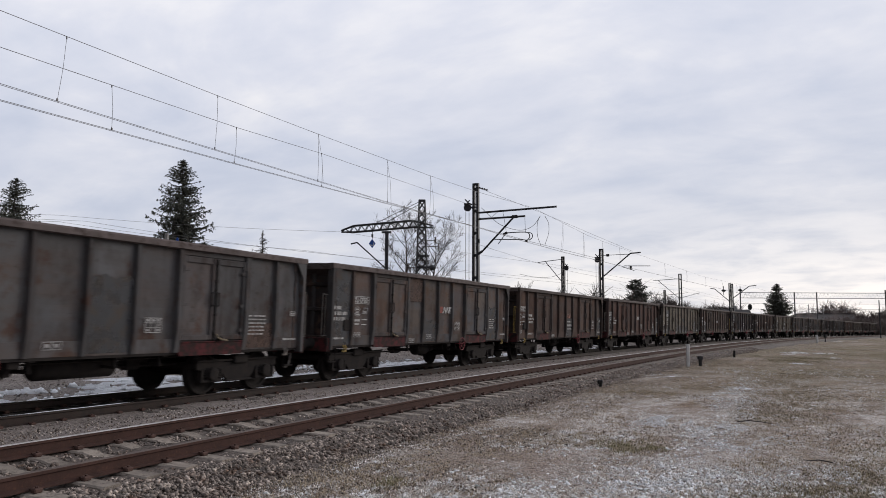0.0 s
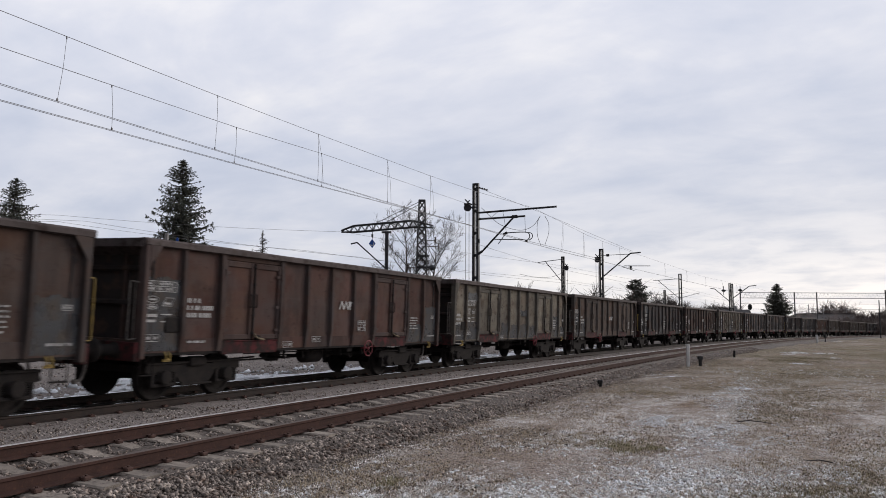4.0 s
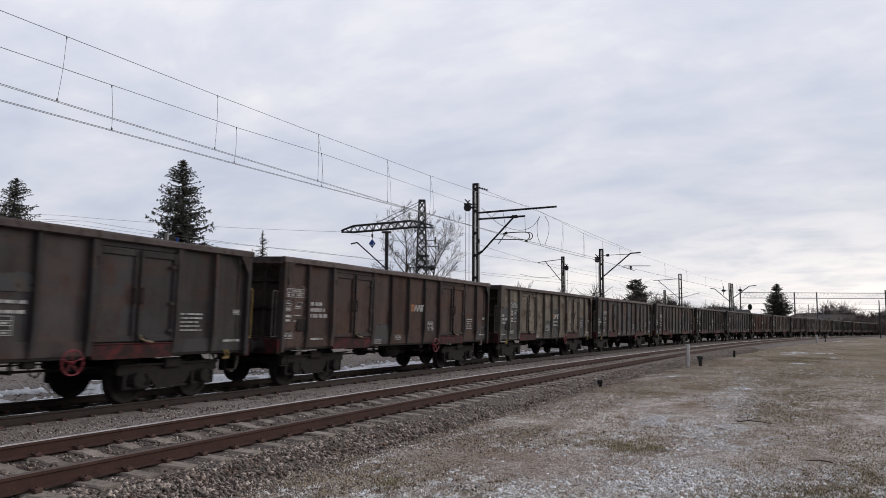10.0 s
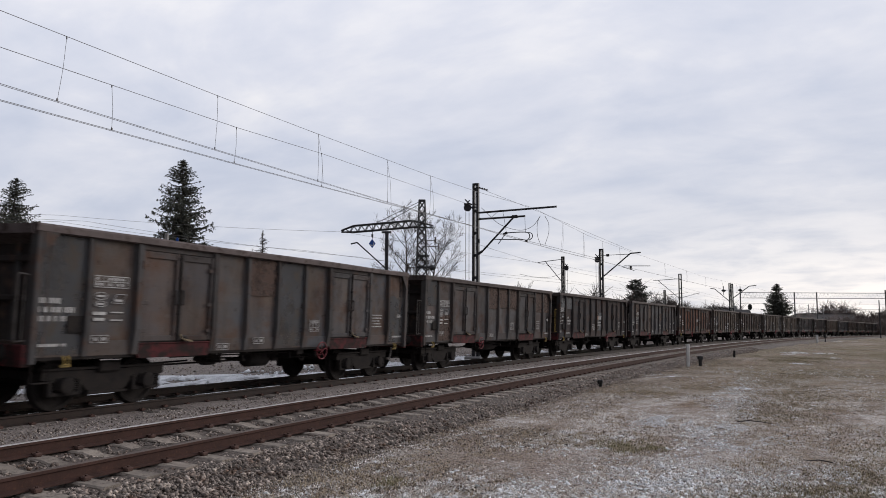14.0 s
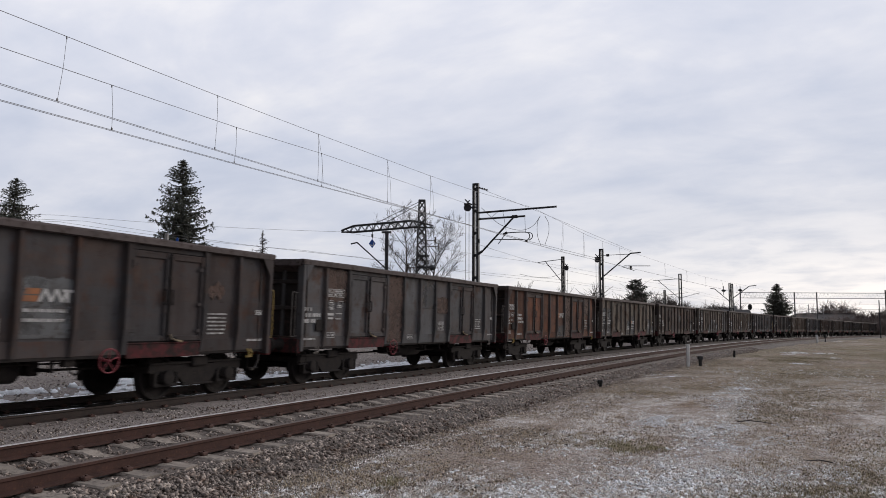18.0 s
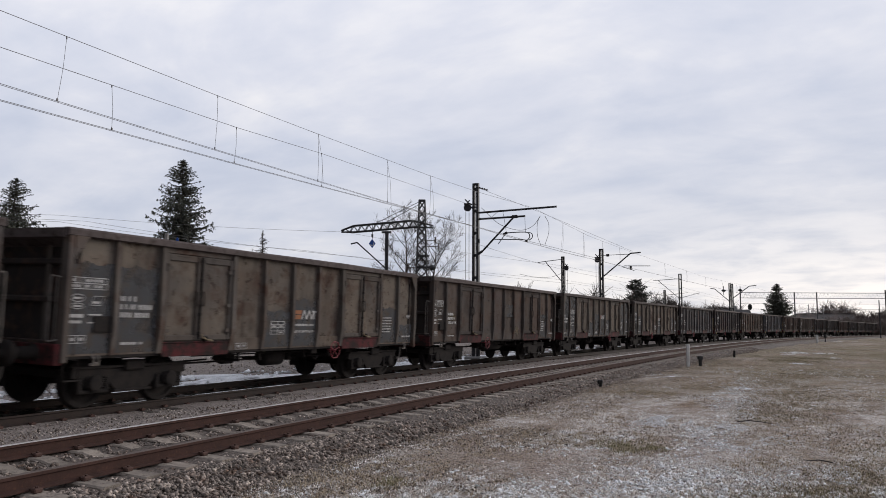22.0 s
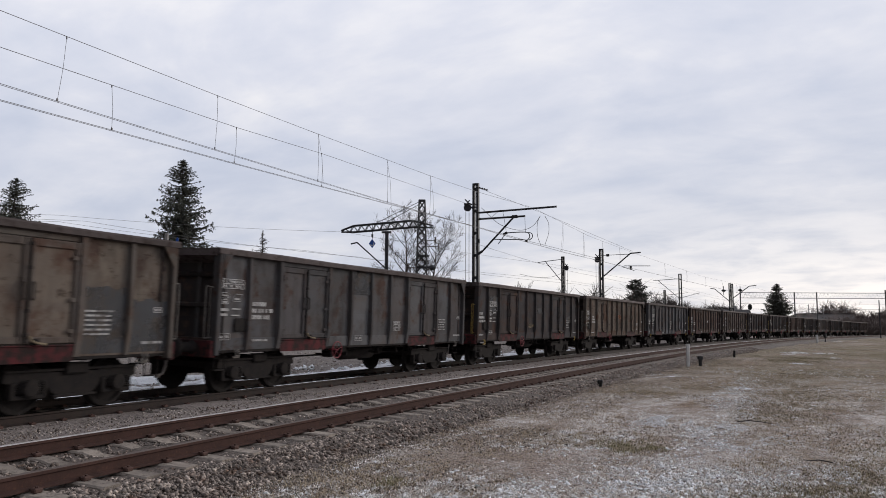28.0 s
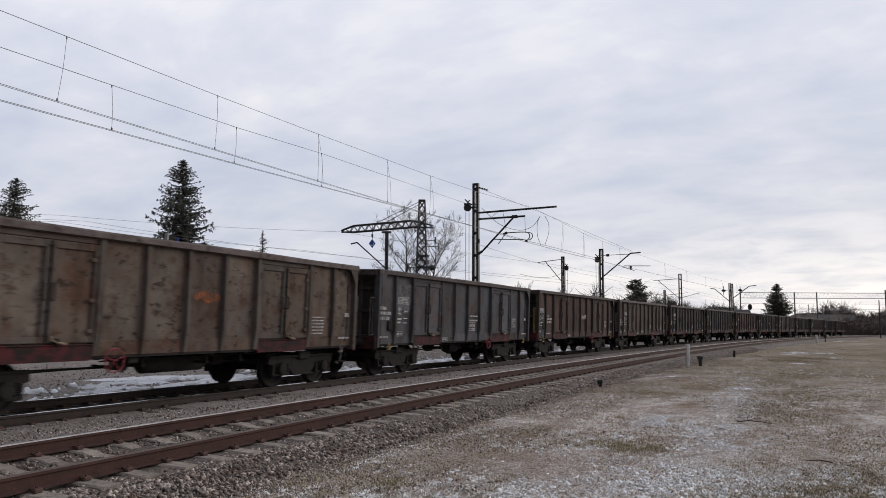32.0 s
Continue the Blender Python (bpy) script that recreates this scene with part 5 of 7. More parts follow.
def signs(seed):
    """Small outlined marks: an oval, a slanted box and two ruled strips."""
    sh = Shape()
    for cx, cz, rx, rz in ((0.15, -0.06, 0.14, 0.065), (0.15, -0.20, 0.13, 0.05)):
        ring = [(cx + rx * math.cos(k * math.pi / 7), -0.003, cz + rz * math.sin(k * math.pi / 7)) for k in range(15)]
        sh.tube(ring, 0.008, 4)
        sh.box(cx - rx * 0.6, -0.004, cz - 0.018, cx + rx * 0.6, 0, cz + 0.018)
    for x0, z0 in ((0.40, -0.02),):
        sh.tube([(x0, -0.003, z0 - 0.16), (x0 + 0.24, -0.003, z0 - 0.16), (x0 + 0.30, -0.003, z0), (x0 + 0.09, -0.003, z0), (x0, -0.003, z0 - 0.16)], 0.009, 4)
        sh.box(x0 + 0.05, -0.004, z0 - 0.13, x0 + 0.22, 0, z0 - 0.09)
    sh.box(0.0, -0.004, -0.40, 0.28, 0, -0.34).box(0.02, -0.004, -0.50, 0.25, 0, -0.45)
    sh.box(0.38, -0.004, -0.36, 0.66, 0, -0.335).box(0.38, -0.004, -0.50, 0.64, 0, -0.475)
    return sh


def zigzag():
    """A white zigzag band that ends in a short top bar."""
    sh, t = Shape(), 0.062
    for k, up in enumerate((1, 0, 1, 0, 1)):
        x = 0.30 + 0.115 * k
        a, b = (x, x + 0.115) if up else (x + 0.0, x + 0.115)
        z0, z1 = (0.0, 0.22) if up else (0.22, 0.0)
        sh.plate([(a, z0), (a + t, z0), (b + t, z1), (b, z1)], -0.004 - 0.001 * (k % 2), 0.0)
    sh.plate([(0.80, 0.17), (1.02, 0.17), (1.02, 0.22), (0.80, 0.22)], -0.0062, 0.0).plate([(0.885, 0.0), (0.945, 0.0), (0.945, 0.17), (0.885, 0.17)], -0.0045, 0.0)
    return sh


def chevrons():
    """Three slanted blocks in front of the zigzag."""
    sh = Shape()
    for z0, z1, x0 in ((0.0, 0.10, 0.0), (0.12, 0.22, 0.03)):
        sh.plate([(x0, z0), (x0 + 0.26, z0), (x0 + 0.26 + 0.3 * (z1 - z0), z1), (x0 + 0.3 * (z1 - z0), z1)], -0.004, 0.0)
    return sh


def ragged(w, z0, z1, seed):
    """A painted-over field on one sheet with an uneven upper edge."""
    rnd = random.Random(90 + seed)
    top = [(w - w * i / 23, z1 + rnd.uniform(-0.022, 0.022) + 0.025 * math.sin(i * 0.5 + seed)) for i in range(24)]
    return Shape().plate([(0.0, z0), (w, z0)] + top, -0.003, 0.0)


def smear(w, z0, z1, seed):
    """An uneven streak of other paint."""
    rnd = random.Random(190 + seed)
    upper = [(w * k / 9, (z0 + z1) / 2 + (z1 - z0) / 2 * math.sin(math.pi * (k + 0.4) / 9.8) ** 0.6 * rnd.uniform(0.45, 1.15)) for k in range(10)]
    lower = [(w * k / 9, (z0 + z1) / 2 - (z1 - z0) / 2 * math.sin(math.pi * (k + 0.4) / 9.8) ** 0.6 * rnd.uniform(0.35, 1.05)) for k in range(9, -1, -1)]
    return Shape().plate(lower + upper, -0.003, 0.0)


MARKS = {
    "number": [bars(3, k, 0.74, 0.150, 0.092, True).mesh("number_marking", M_WHITE) for k in range(4)],
    "text": [bars(5 + k % 2, 20 + k, 0.62, 0.082, 0.034).mesh("text_marking", M_FADED) for k in range(4)],
    "line": [bars(1, 40 + k, 0.52, 0.08, 0.048).mesh("text_marking", M_FADED) for k in range(3)],
    "pair": [bars(2, 50 + k, 0.80, 0.16, 0.055).mesh("text_marking", M_FADED) for k in range(2)],
    "rule": [boxed(0.74, 0.20, 2, 8, 0.7, 1).mesh("table_marking", M_WHITE)],
    "grid": [boxed(0.52, 0.30, 4, 2, 0.5, 2).mesh("table_marking", M_WHITE)],
    "cells": [boxed(0.40, 0.28, 3, 3, 0.6, 3).mesh("table_marking", M_FADED)],
    "plate": [boxed(0.36, 0.13, 1, 2, 0.9, 4).mesh("table_marking", M_FADED)],
    "signs": [signs(0).mesh("sign_marking", M_WHITE)],
    "tick": [boxed(0.20, 0.09, 1, 2, 1.0, 5).mesh("tick_marking", M_WHITE)],
    "logo": [zigzag().mesh("logo_marking", M_WHITE)],
    "logo_orange": [chevrons().mesh("logo_block", M_ORANGE)],
    "logo_red": [chevrons().mesh("logo_block", M_REDPAINT)],
    "holder": [Shape().box(0, -0.022, -0.30, 0.40, 0, 0, 0.008).box(0.03, -0.030, -0.27, 0.37, -0.020, -0.24).mesh("card_holder", M_UNDER)],
}
REPAINT = {"slate": (M_PATCH, "dark slate repainted field"), "brown": (M_PATCHB, "brown repainted field"), "pale": (M_PATCHG, "pale grey repainted field"), "ochre": (M_PATCHY, "ochre paint smear"),
           "orange": (M_SMEAR, "orange paint smear"), "scarlet": (M_SCARLET, "faded red-orange painted band"), "dark": (M_UNDER, "sooty dark field")}
_fields = {}
Y_MARK = -1.352                                    # plane of the lettering in front of the sheets


def field(w, bay, z0, z1, colour, x0=0.0, x1=1.0):
    """A repainted field on the sheet of one bay, between two heights."""
    wide = BAYS[bay + 1] - BAYS[bay] - 0.11
    z0 = Z0 + 0.02 if z0 < 1.3 else z0
    key = (round(wide * (x1 - x0), 2), z0, z1, colour)
    if key not in _fields:
        _fields[key] = (smear if colour in ("orange", "ochre") or x1 - x0 < 0.6 else ragged)(wide * (x1 - x0), z0, z1, len(_fields)).mesh("repainted_field", REPAINT[colour][0])
    part("repainted_field", _fields[key], None, w, REPAINT[colour][1], m=pose(BAYS[bay] + 0.055 + wide * x0, Y_MARK + 0.006 + 0.0007 * (len(_fields) % 4), 0))


def add_marks(w, seed, spec):
    """Lettering, repainted fields and brake gear of one wagon."""
    rnd = random.Random(seed * 7 + 3)
    order, logo, table, left_wheel, fields = spec

    def put(kind, x, z, label=""):
        group = MARKS[kind]
        ob = part(group[0].name.split(".")[0], group[rnd.randrange(len(group))], None, w, label, m=pose(x, Y_MARK - 0.001, z))
        return tagged(ob, kind="stuff") if kind in ("text", "number", "line", "pair") else ob

    for f in fields:
        field(w, *f)
    a, b = BAYS[0] + 0.16, BAYS[1] + 0.14
    first, second = (a, b) if order == "A" else (b, a)
    put("number", first, 1.93 + rnd.uniform(-0.06, 0.10), "worn white stencilled figures")
    put("holder", (first + 0.55) if order == "A" else second + 0.50, 1.68, "dark steel label holder")
    put("line", first + 0.05, 1.16)
    top = 2.42 + rnd.uniform(-0.08, 0.12)
    put("rule", second, top)
    put("signs", second, top - 0.30, "outlined white signs")
    put("plate", second, 1.34)
    if logo:
        kind, z = logo
        if kind != "white":
            part("logo_block", MARKS["logo_" + kind][0], None, w, kind + " painted logo blocks", m=pose(0.10, Y_MARK - 0.002, z))
        part("logo_marking", MARKS["logo"][0], None, w, "white painted zigzag logo", m=pose(0.10, Y_MARK - 0.002, z) @ Matrix.Diagonal((0.92, 1, 1, 1)))
    if table == "logo":
        put("pair", 0.13, logo[1] - 0.17 if logo else 1.70)
        put("grid", BAYS[4] + 0.30, 1.62)
    elif table == "mid":
        put("pair", 0.15, 1.86)
        put("grid", 0.20, 1.66)
    elif table == "pair":
        put("pair", BAYS[5] + 0.16, 1.72)
        put("pair", BAYS[5] + 0.16, 1.52)
    elif table == "late":
        put("cells", BAYS[6] + 0.28, 1.66)
        put("plate", BAYS[4] + 0.30, 1.24)
    put("text", BAYS[8] + 0.14, 1.74 + rnd.uniform(-0.04, 0.08), "worn white stencilled text lines")
    put("tick", BAYS[9] + 0.62, 1.86)
    put("line", BAYS[9] + 0.36, 1.17)
    if not left_wheel:
        put("plate", BAYS[3] + 0.20, 1.13)
    part("air_tank", GEAR["long_tank" if left_wheel else "short_tank"], None, w)
    part("brake_gear", GEAR["long_gear" if left_wheel else "short_gear"], None, w)
    part("handwheel", GEAR["handwheel"], None, w, "red-painted spoked brake handwheel", m=pose(-1.82 if left_wheel else 1.80, -1.47, 0.89))


GEAR = {}

# ---------------------------------------------------------------- overhead line
def pole_pose(s, o, z=-0.35):
    p = rail_point(s, o, 0, 0.0)
    a = float(np.interp(s, _u, _a))
    return Matrix.Translation((p.x, p.y, z + float(fall(s)))) @ pose(0, 0, 0, 0, 0, math.degrees(a))


def insulator(sh, p, q, r=0.05, n=5, mat=0):
    p, q = Vector(p), Vector(q)
    for i in range(n):
        c = p.lerp(q, (i + 0.5) / n)
        d = (q - p).normalized() * 0.02
        sh.rod(c - d, c + d, r, r * 0.6, 8, mat)
    sh.rod(p, q, r * 0.35, n=6, mat=mat)


def catenary_pole(m, top, label, arms=(), struts=(), tension=None, width=0.36, gap=True):
    """A riveted pole of two channels joined by plates, with cantilever arms; heights from its foot."""
    t = thing("catenary_pole", label, "catenary pole", m, "overhead line poles")
    part("foundation", Shape().box(-0.45, -0.45, -0.6, 0.45, 0.45, 0.25, 0.05), M_CONC, t, "grey concrete foundation block")
    for e in (-1, 1):
        sh = Shape()
        k = e * width / 2
        sh.convex([(-0.10, k - 0.065, 0.2), (0.10, k - 0.065, 0.2), (0.10, k + 0.065, 0.2), (-0.10, k + 0.065, 0.2),
                   (-0.08, k * 0.85 - 0.06, top), (0.08, k * 0.85 - 0.06, top), (0.08, k * 0.85 + 0.06, top), (-0.08, k * 0.85 + 0.06, top)],
                  [(0, 1, 2, 3), (4, 5, 6, 7), (0, 1, 5, 4), (3, 2, 6, 7), (0, 3, 7, 4), (1, 2, 6, 5)])
        part("upright", sh, M_STEEL, t)
    z = 0.8
    while z < top - 0.1:
        k = width / 2 * (1 - 0.2 * z / top)
        part("tie_plate", Shape().box(-0.06, -k, z - 0.07, 0.06, k, z + 0.07, 0.008), M_STEEL, t)
        z += 1.15
    part("cap_plate", Shape().box(-0.09, -width / 2 * 0.85, top - 0.10, 0.09, width / 2 * 0.85, top, 0.01), M_STEEL, t)
    for (y0, z0, y1, z1, r) in arms:
        sh = Shape().rod((0, y0, z0), (0, y1, z1), r, n=8)
        arm = part("arm", sh, M_STEEL, t)
        si = Shape()
        d = Vector((0, y1 - y0, z1 - z0)).normalized()
        p = Vector((0, y0, z0)) + d * 0.35
        insulator(si, p, p + d * 0.40, 0.06)
        part("insulator", si, M_INSUL, arm, "brown porcelain insulator")
    for (y0, z0, y1, z1, r) in struts:
        part("strut", Shape().rod((0, y0, z0), (0, y1, z1), r, n=8), M_STEEL, t)
    if tension:
        y, z = tension
        e = 1 if y >= 0 else -1
        sh = Shape().lathe((-0.10, y, z - 0.12), (1, 0, 0), [(-0.05, 0.05), (-0.05, 0.20), (0.0, 0.165), (0.05, 0.20), (0.05, 0.05)], 16)
        sh.box(-0.06, 0, z - 0.16, 0.06, y, z - 0.08, 0.01).box(-0.05, 0, z + 0.02, 0.05, y + e * 0.05, z + 0.07, 0.01)
        sh.box(-0.20, y - 0.17, z + 0.02, 0.05, y + 0.17, z + 0.11, 0.02)
        sh.rod((-0.10, y - 0.06, z + 0.10), (-0.10, y + 0.14, z + 0.32), 0.035, n=6).rod((-0.10, y + 0.02, z + 0.10), (-0.10, y - 0.12, z + 0.26), 0.03, n=6)
        part("tension_wheel", sh, M_STEEL, t, "dark steel tensioning wheel with its bracket")
        sh = Shape().rod((-0.10, y + 0.10, z - 0.2), (-0.10, y + 0.10, 1.4), 0.014, n=5).rod((-0.10, y - 0.09, z - 0.2), (-0.10, y - 0.09, 1.4), 0.014, n=5)
        for k in range(12):
            sh.rod((-0.10, y, 1.0 + k * 0.10), (-0.10, y, 1.09 + k * 0.10), 0.15, n=12)
        sh.box(-0.14, y - 0.16, 3.1, -0.06, 0, 3.16, 0.01)
        part("tension_weight", sh, M_CONC, t, "stacked weights on two thin guide wires")
    return t


def build_poles():
    m1 = pole_pose(25.9, SPACING + 2.8)
    p1 = catenary_pole(m1, 9.15, "tall dark steel anchor pole with two cantilever arms", arms=[(-0.19, 7.60, -4.37, 7.64, 0.050), (-0.19, 7.27, -2.72, 7.27, 0.050)],
                       tension=(0.43, 8.02), width=0.25)
    sh = Shape().rod((0, -0.32, 5.55), (0, -2.13, 7.28), 0.050, n=8).rod((0, -0.15, 5.46), (0, -0.36, 5.60), 0.065, n=8)
    sh.box(-0.06, -2.30, 7.20, 0.06, -2.02, 7.36, 0.02).box(-0.05, -0.22, 6.02, 0.05, -0.05, 6.24, 0.02)
    part("strut", sh, M_STEEL, p1, "slanting cantilever tube on its bracket")
    sh = Shape().tube(bent([(0, -1.60, 6.47), (0, -2.2, 6.48), (0, -2.73, 6.46), (0, -2.92, 6.37), (0, -2.94, 6.18), (0, -2.79, 6.03)], 4), 0.026, 6)
    sh.tube(bent([(0, -1.04, 6.18), (0, -1.9, 6.13), (0, -2.5, 6.10), (0, -2.79, 6.05)], 4), 0.024, 6)
    sh.tube(bent([(0.05, -2.72, 6.46), (0.05, -3.02, 6.40), (0.05, -3.08, 6.20), (0.05, -2.90, 6.05)], 4), 0.022, 6)
    sh.rod((0, -1.26, 5.94), (0, -1.70, 6.49), 0.022, n=6).rod((0, -2.70, 7.25), (0, -2.73, 6.48), 0.010, n=5).rod((0, -1.51, 7.62), (0, -1.70, 6.49), 0.009, n=5)
    for y, z in ((-1.58, 6.43), (-2.78, 6.02), (-1.70, 6.47)):
        sh.box(-0.05, y - 0.06, z - 0.06, 0.05, y + 0.06, z + 0.06, 0.02)
    part("registration_arm", sh, M_STEEL, p1, "looped registration tube")
    sh = Shape().tube(bent([(0, -0.32, 7.85), (0.05, -0.63, 7.54), (0.1, -1.20, 7.01), (0.15, -1.82, 6.72), (0.2, -2.35, 6.60), (0.3, -2.73, 6.66), (0.4, -3.08, 6.90), (0.5, -3.34, 7.31)]), 0.012, 5)
    sh.tube(bent([(0.5, -3.34, 7.31), (0.4, -3.22, 6.95), (0.4, -3.22, 6.30), (0.5, -3.38, 5.76)]), 0.012, 5)
    sh.tube(bent([(0.6, -3.54, 7.30), (0.7, -3.69, 6.95), (0.7, -3.70, 6.45), (0.6, -3.53, 5.83)]), 0.012, 5)
    sh.tube(bent([(0.0, -0.9, 7.33), (0.0, -1.2, 7.55), (0.0, -1.5, 7.64)]), 0.010, 5)
    part("jumper_wire", sh, M_WIRE, p1)
    si = Shape()
    insulator(si, (0, -0.16, 8.92), (0, -0.70, 8.74), 0.06, 4)
    part("anchor_insulator", si, M_INSUL, p1, "brown porcelain insulator")
    p2 = catenary_pole(pole_pose(47.7, SPACING + 2.8), 7.73, "dark steel pole with a bent cantilever over the line",
                       struts=[(0, 5.48, -2.28, 7.30, 0.050), (-2.22, 7.29, -3.05, 7.33, 0.050), (0, 7.22, -2.2, 7.24, 0.022), (-1.79, 6.36, -3.75, 6.29, 0.026), (-1.6, 6.30, -2.55, 5.98, 0.022)],
                       tension=(0.30, 7.0), width=0.24)
    part("arm_fitting", Shape().box(-0.06, -0.62, 7.12, 0.06, -0.40, 7.32, 0.02), M_STEEL, p2)
    part("arm_fitting", Shape().box(-0.05, -2.35, 6.05, 0.05, -2.2, 6.36, 0.02), M_STEEL, p2)
    for s, label in ((97.4, "dark steel pole of a pair beside the line"), (98.7, "dark steel pole of a pair with arms to both sides")):
        right = s > 98
        p = catenary_pole(pole_pose(s, SPACING + 2.8), 7.60, label,
                          struts=[(0, 5.6, -2.2, 7.22, 0.055), (-2.2, 7.22, -3.1, 7.30, 0.055)] if right else [(0, 5.1, 1.94, 6.88, 0.05), (1.94, 6.88, 2.5, 6.97, 0.05)], width=0.22)
        y, z = (-1.04, 6.70) if right else (0.80, 6.62)
        part("cross_insulator", Shape().rod((0, y, z - 0.55), (0, y, z + 0.62), 0.04, n=6).plate([(y - 0.32, z), (y, z + 0.22), (y + 0.32, z), (y, z - 0.22)], -0.10, 0.10, "x"), M_STEEL, p, "dark insulator fitting on its hanger")
    p3 = catenary_pole(pole_pose(57.2, SPACING + 9.6), 8.20, "dark steel pole of the tracks behind the train",
                       struts=[(0, 7.95, 1.75, 7.81, 0.032), (1.75, 7.81, 2.5, 7.73, 0.032), (0.15, 5.90, 1.75, 7.81, 0.035)], tension=(-0.38, 7.2), width=0.22)
    part("jumper_wire", Shape().tube(bent([(0, -0.2, 6.9), (0, 0.5, 6.5), (0, 1.6, 6.3), (0, 3.0, 6.4), (0, 4.4, 6.7)]), 0.014, 4), M_WIRE, p3)
    catenary_pole(pole_pose(88.6, SPACING + 6.9), 8.45, "pale steel pole of the tracks behind the train",
                  struts=[(0, 7.82, 2.81, 7.70, 0.035), (2.81, 7.70, 3.4, 7.70, 0.035), (0, 5.2, 2.81, 7.68, 0.035), (0, 5.4, -2.4, 6.0, 0.025)], width=0.34)
    catenary_pole(pole_pose(92.0, SPACING + 9.9), 6.6, "short dark steel pole among bare bushes",
                  struts=[(0, 5.9, 3.2, 6.4, 0.03), (0, 5.9, -3.0, 6.2, 0.03)], width=0.20)


def lattice(sh, p, q, w0, w1, n, r=0.035, cross=False):
    """Four corner bars with zigzag bracing between p and q."""
    p, q = Vector(p), Vector(q)
    d = (q - p).normalized()
    a = d.cross(Vector((0, 1, 0))).normalized()
    b = d.cross(a)
    for ea in (-1, 1):
        for eb in (-1, 1):
            sh.rod(p + (a * ea + b * eb) * w0 / 2, q + (a * ea + b * eb) * w1 / 2, r, n=4)
    for i in range(n):
        t0, t1 = i / n, (i + 1) / n
        c0, c1 = p.lerp(q, t0), p.lerp(q, t1)
        u0, u1 = (w0 + (w1 - w0) * t0) / 2, (w0 + (w1 - w0) * t1) / 2
        for e in ((1, -1) if cross else (1 if i % 2 else -1,)):
            for f in (-1, 1):
                sh.rod(c0 + a * e * u0 + b * f * u0, c1 - a * e * u1 + b * f * u1, r * 0.6, n=4)
                sh.rod(c0 + b * e * u0 + a * f * u0, c1 - b * e * u1 + a * f * u1, r * 0.6, n=4)
    return sh


def build_lattice_mast():
    t = thing("lattice_mast", "dark steel lattice mast with a long tied boom", "catenary mast", pose(-1.41, 50, -0.35), "overhead line poles")
    part("mast", lattice(Shape(), (0, 0, 0), (0, 0, 10.05), 1.0, 0.38, 17, 0.046, cross=True), M_STEEL, t)
    part("mast_cap", Shape().box(-0.23, -0.22, 10.0, 0.23, 0.22, 10.12, 0.02), M_STEEL, t)
    sh = lattice(Shape(), (-0.6, 0, 8.50), (-4.5, 0, 8.14), 0.44, 0.42, 16, 0.044)
    lattice(sh, (-4.5, 0, 8.14), (-5.35, 0, 7.98), 0.42, 0.10, 3, 0.044)
    lattice(sh, (0.75, 0, 8.32), (-0.6, 0, 8.50), 0.14, 0.44, 4, 0.040)
    boom = part("boom", sh, M_STEEL, t)
    sh = Shape().rod((-0.1, -0.2, 10.0), (-3.1, -0.1, 8.5), 0.022, n=5).rod((-0.1, 0.2, 9.9), (-2.6, 0.1, 8.5), 0.022, n=5)
    part("tie_rod", sh, M_STEEL, boom)
    sh = Shape()
    for x, z in ((-0.9, 5.6), (-0.1, 6.2), (0.9, 7.4), (1.1, 7.0)):
        insulator(sh, (x, 0, z - 0.2), (x, 0, z + 0.25), 0.10, 4)
        sh.rod((x, 0, z), (0, 0, z), 0.025, n=5)
    part("insulator", sh, M_INSUL, t, "brown porcelain insulator")
    for z, x0, x1 in ((4.72, -0.62, 0.50), (4.50, -0.55, 0.40), (3.70, -1.0, 0.2), (5.6, -0.35, 0.95), (6.35, -0.3, 0.5)):
        part("crossarm", Shape().box(x0, -0.30, z - 0.06, x1, 0.30, z + 0.06, 0.01), M_STEEL, t)
    for x, z, r in ((-0.85, 3.70, 0.17), (0.55, 5.6, 0.2)):
        part("pulley", Shape().lathe((x, 0, z), (1, 0, 0), [(0, 0.05), (0.02, r), (0.25, r), (0.27, 0.05)], 12), M_STEEL, t)
    m = thing("catenary_pole", "dark steel post with a slanting cantilever", "catenary pole", pose(-3.70, 49.6, -0.35), "overhead line poles")
    part("upright", Shape().box(-0.11, -0.11, 0, 0.11, 0.11, 7.95, 0.02), M_STEEL, m)
    part("head_plate", Shape().box(-0.34, -0.12, 7.82, 0.30, 0.12, 7.95, 0.02), M_STEEL, m)
    part("strut", Shape().rod((-0.1, 0, 5.55), (-1.95, 0, 7.2), 0.05, n=6).rod((-1.95, 0, 7.2), (-2.35, 0, 7.1), 0.05, n=6), M_STEEL, m)
    s = thing("diamond_sign", "blue diamond-shaped line sign with a white mark", "railway sign", pose(-4.62, 49.2, 6.74))
    part("plate", Shape().plate([(0, -0.30), (0.22, 0), (0, 0.30), (-0.22, 0)], -0.015, 0.015), M_BLUE, s)
    part("emblem", Shape().plate([(-0.10, -0.02), (-0.06, -0.02), (-0.06, -0.10), (0.06, -0.10), (0.06, 0.06), (0.10, 0.06), (0.10, -0.14), (-0.10, -0.14)], -0.022, -0.016), M_POSTW, s, "white painted mark")
    part("hanger", Shape().rod((0, 0.02, 0.30), (0, 0.02, 1.35), 0.02, n=6).box(-0.06, -0.04, 0.42, 0.06, 0.06, 0.62, 0.01), M_STEEL, s)


def strung(pts, n=10, sag=0.0):
    out = []
    for (p, q) in zip(pts[:-1], pts[1:]):
        p, q = Vector(p), Vector(q)
        for i in range(n):
            t = i / n
            c = p.lerp(q, t)
            c.z -= sag * 4 * t * (1 - t)
            out.append(c)
    return out + [Vector(pts[-1])]


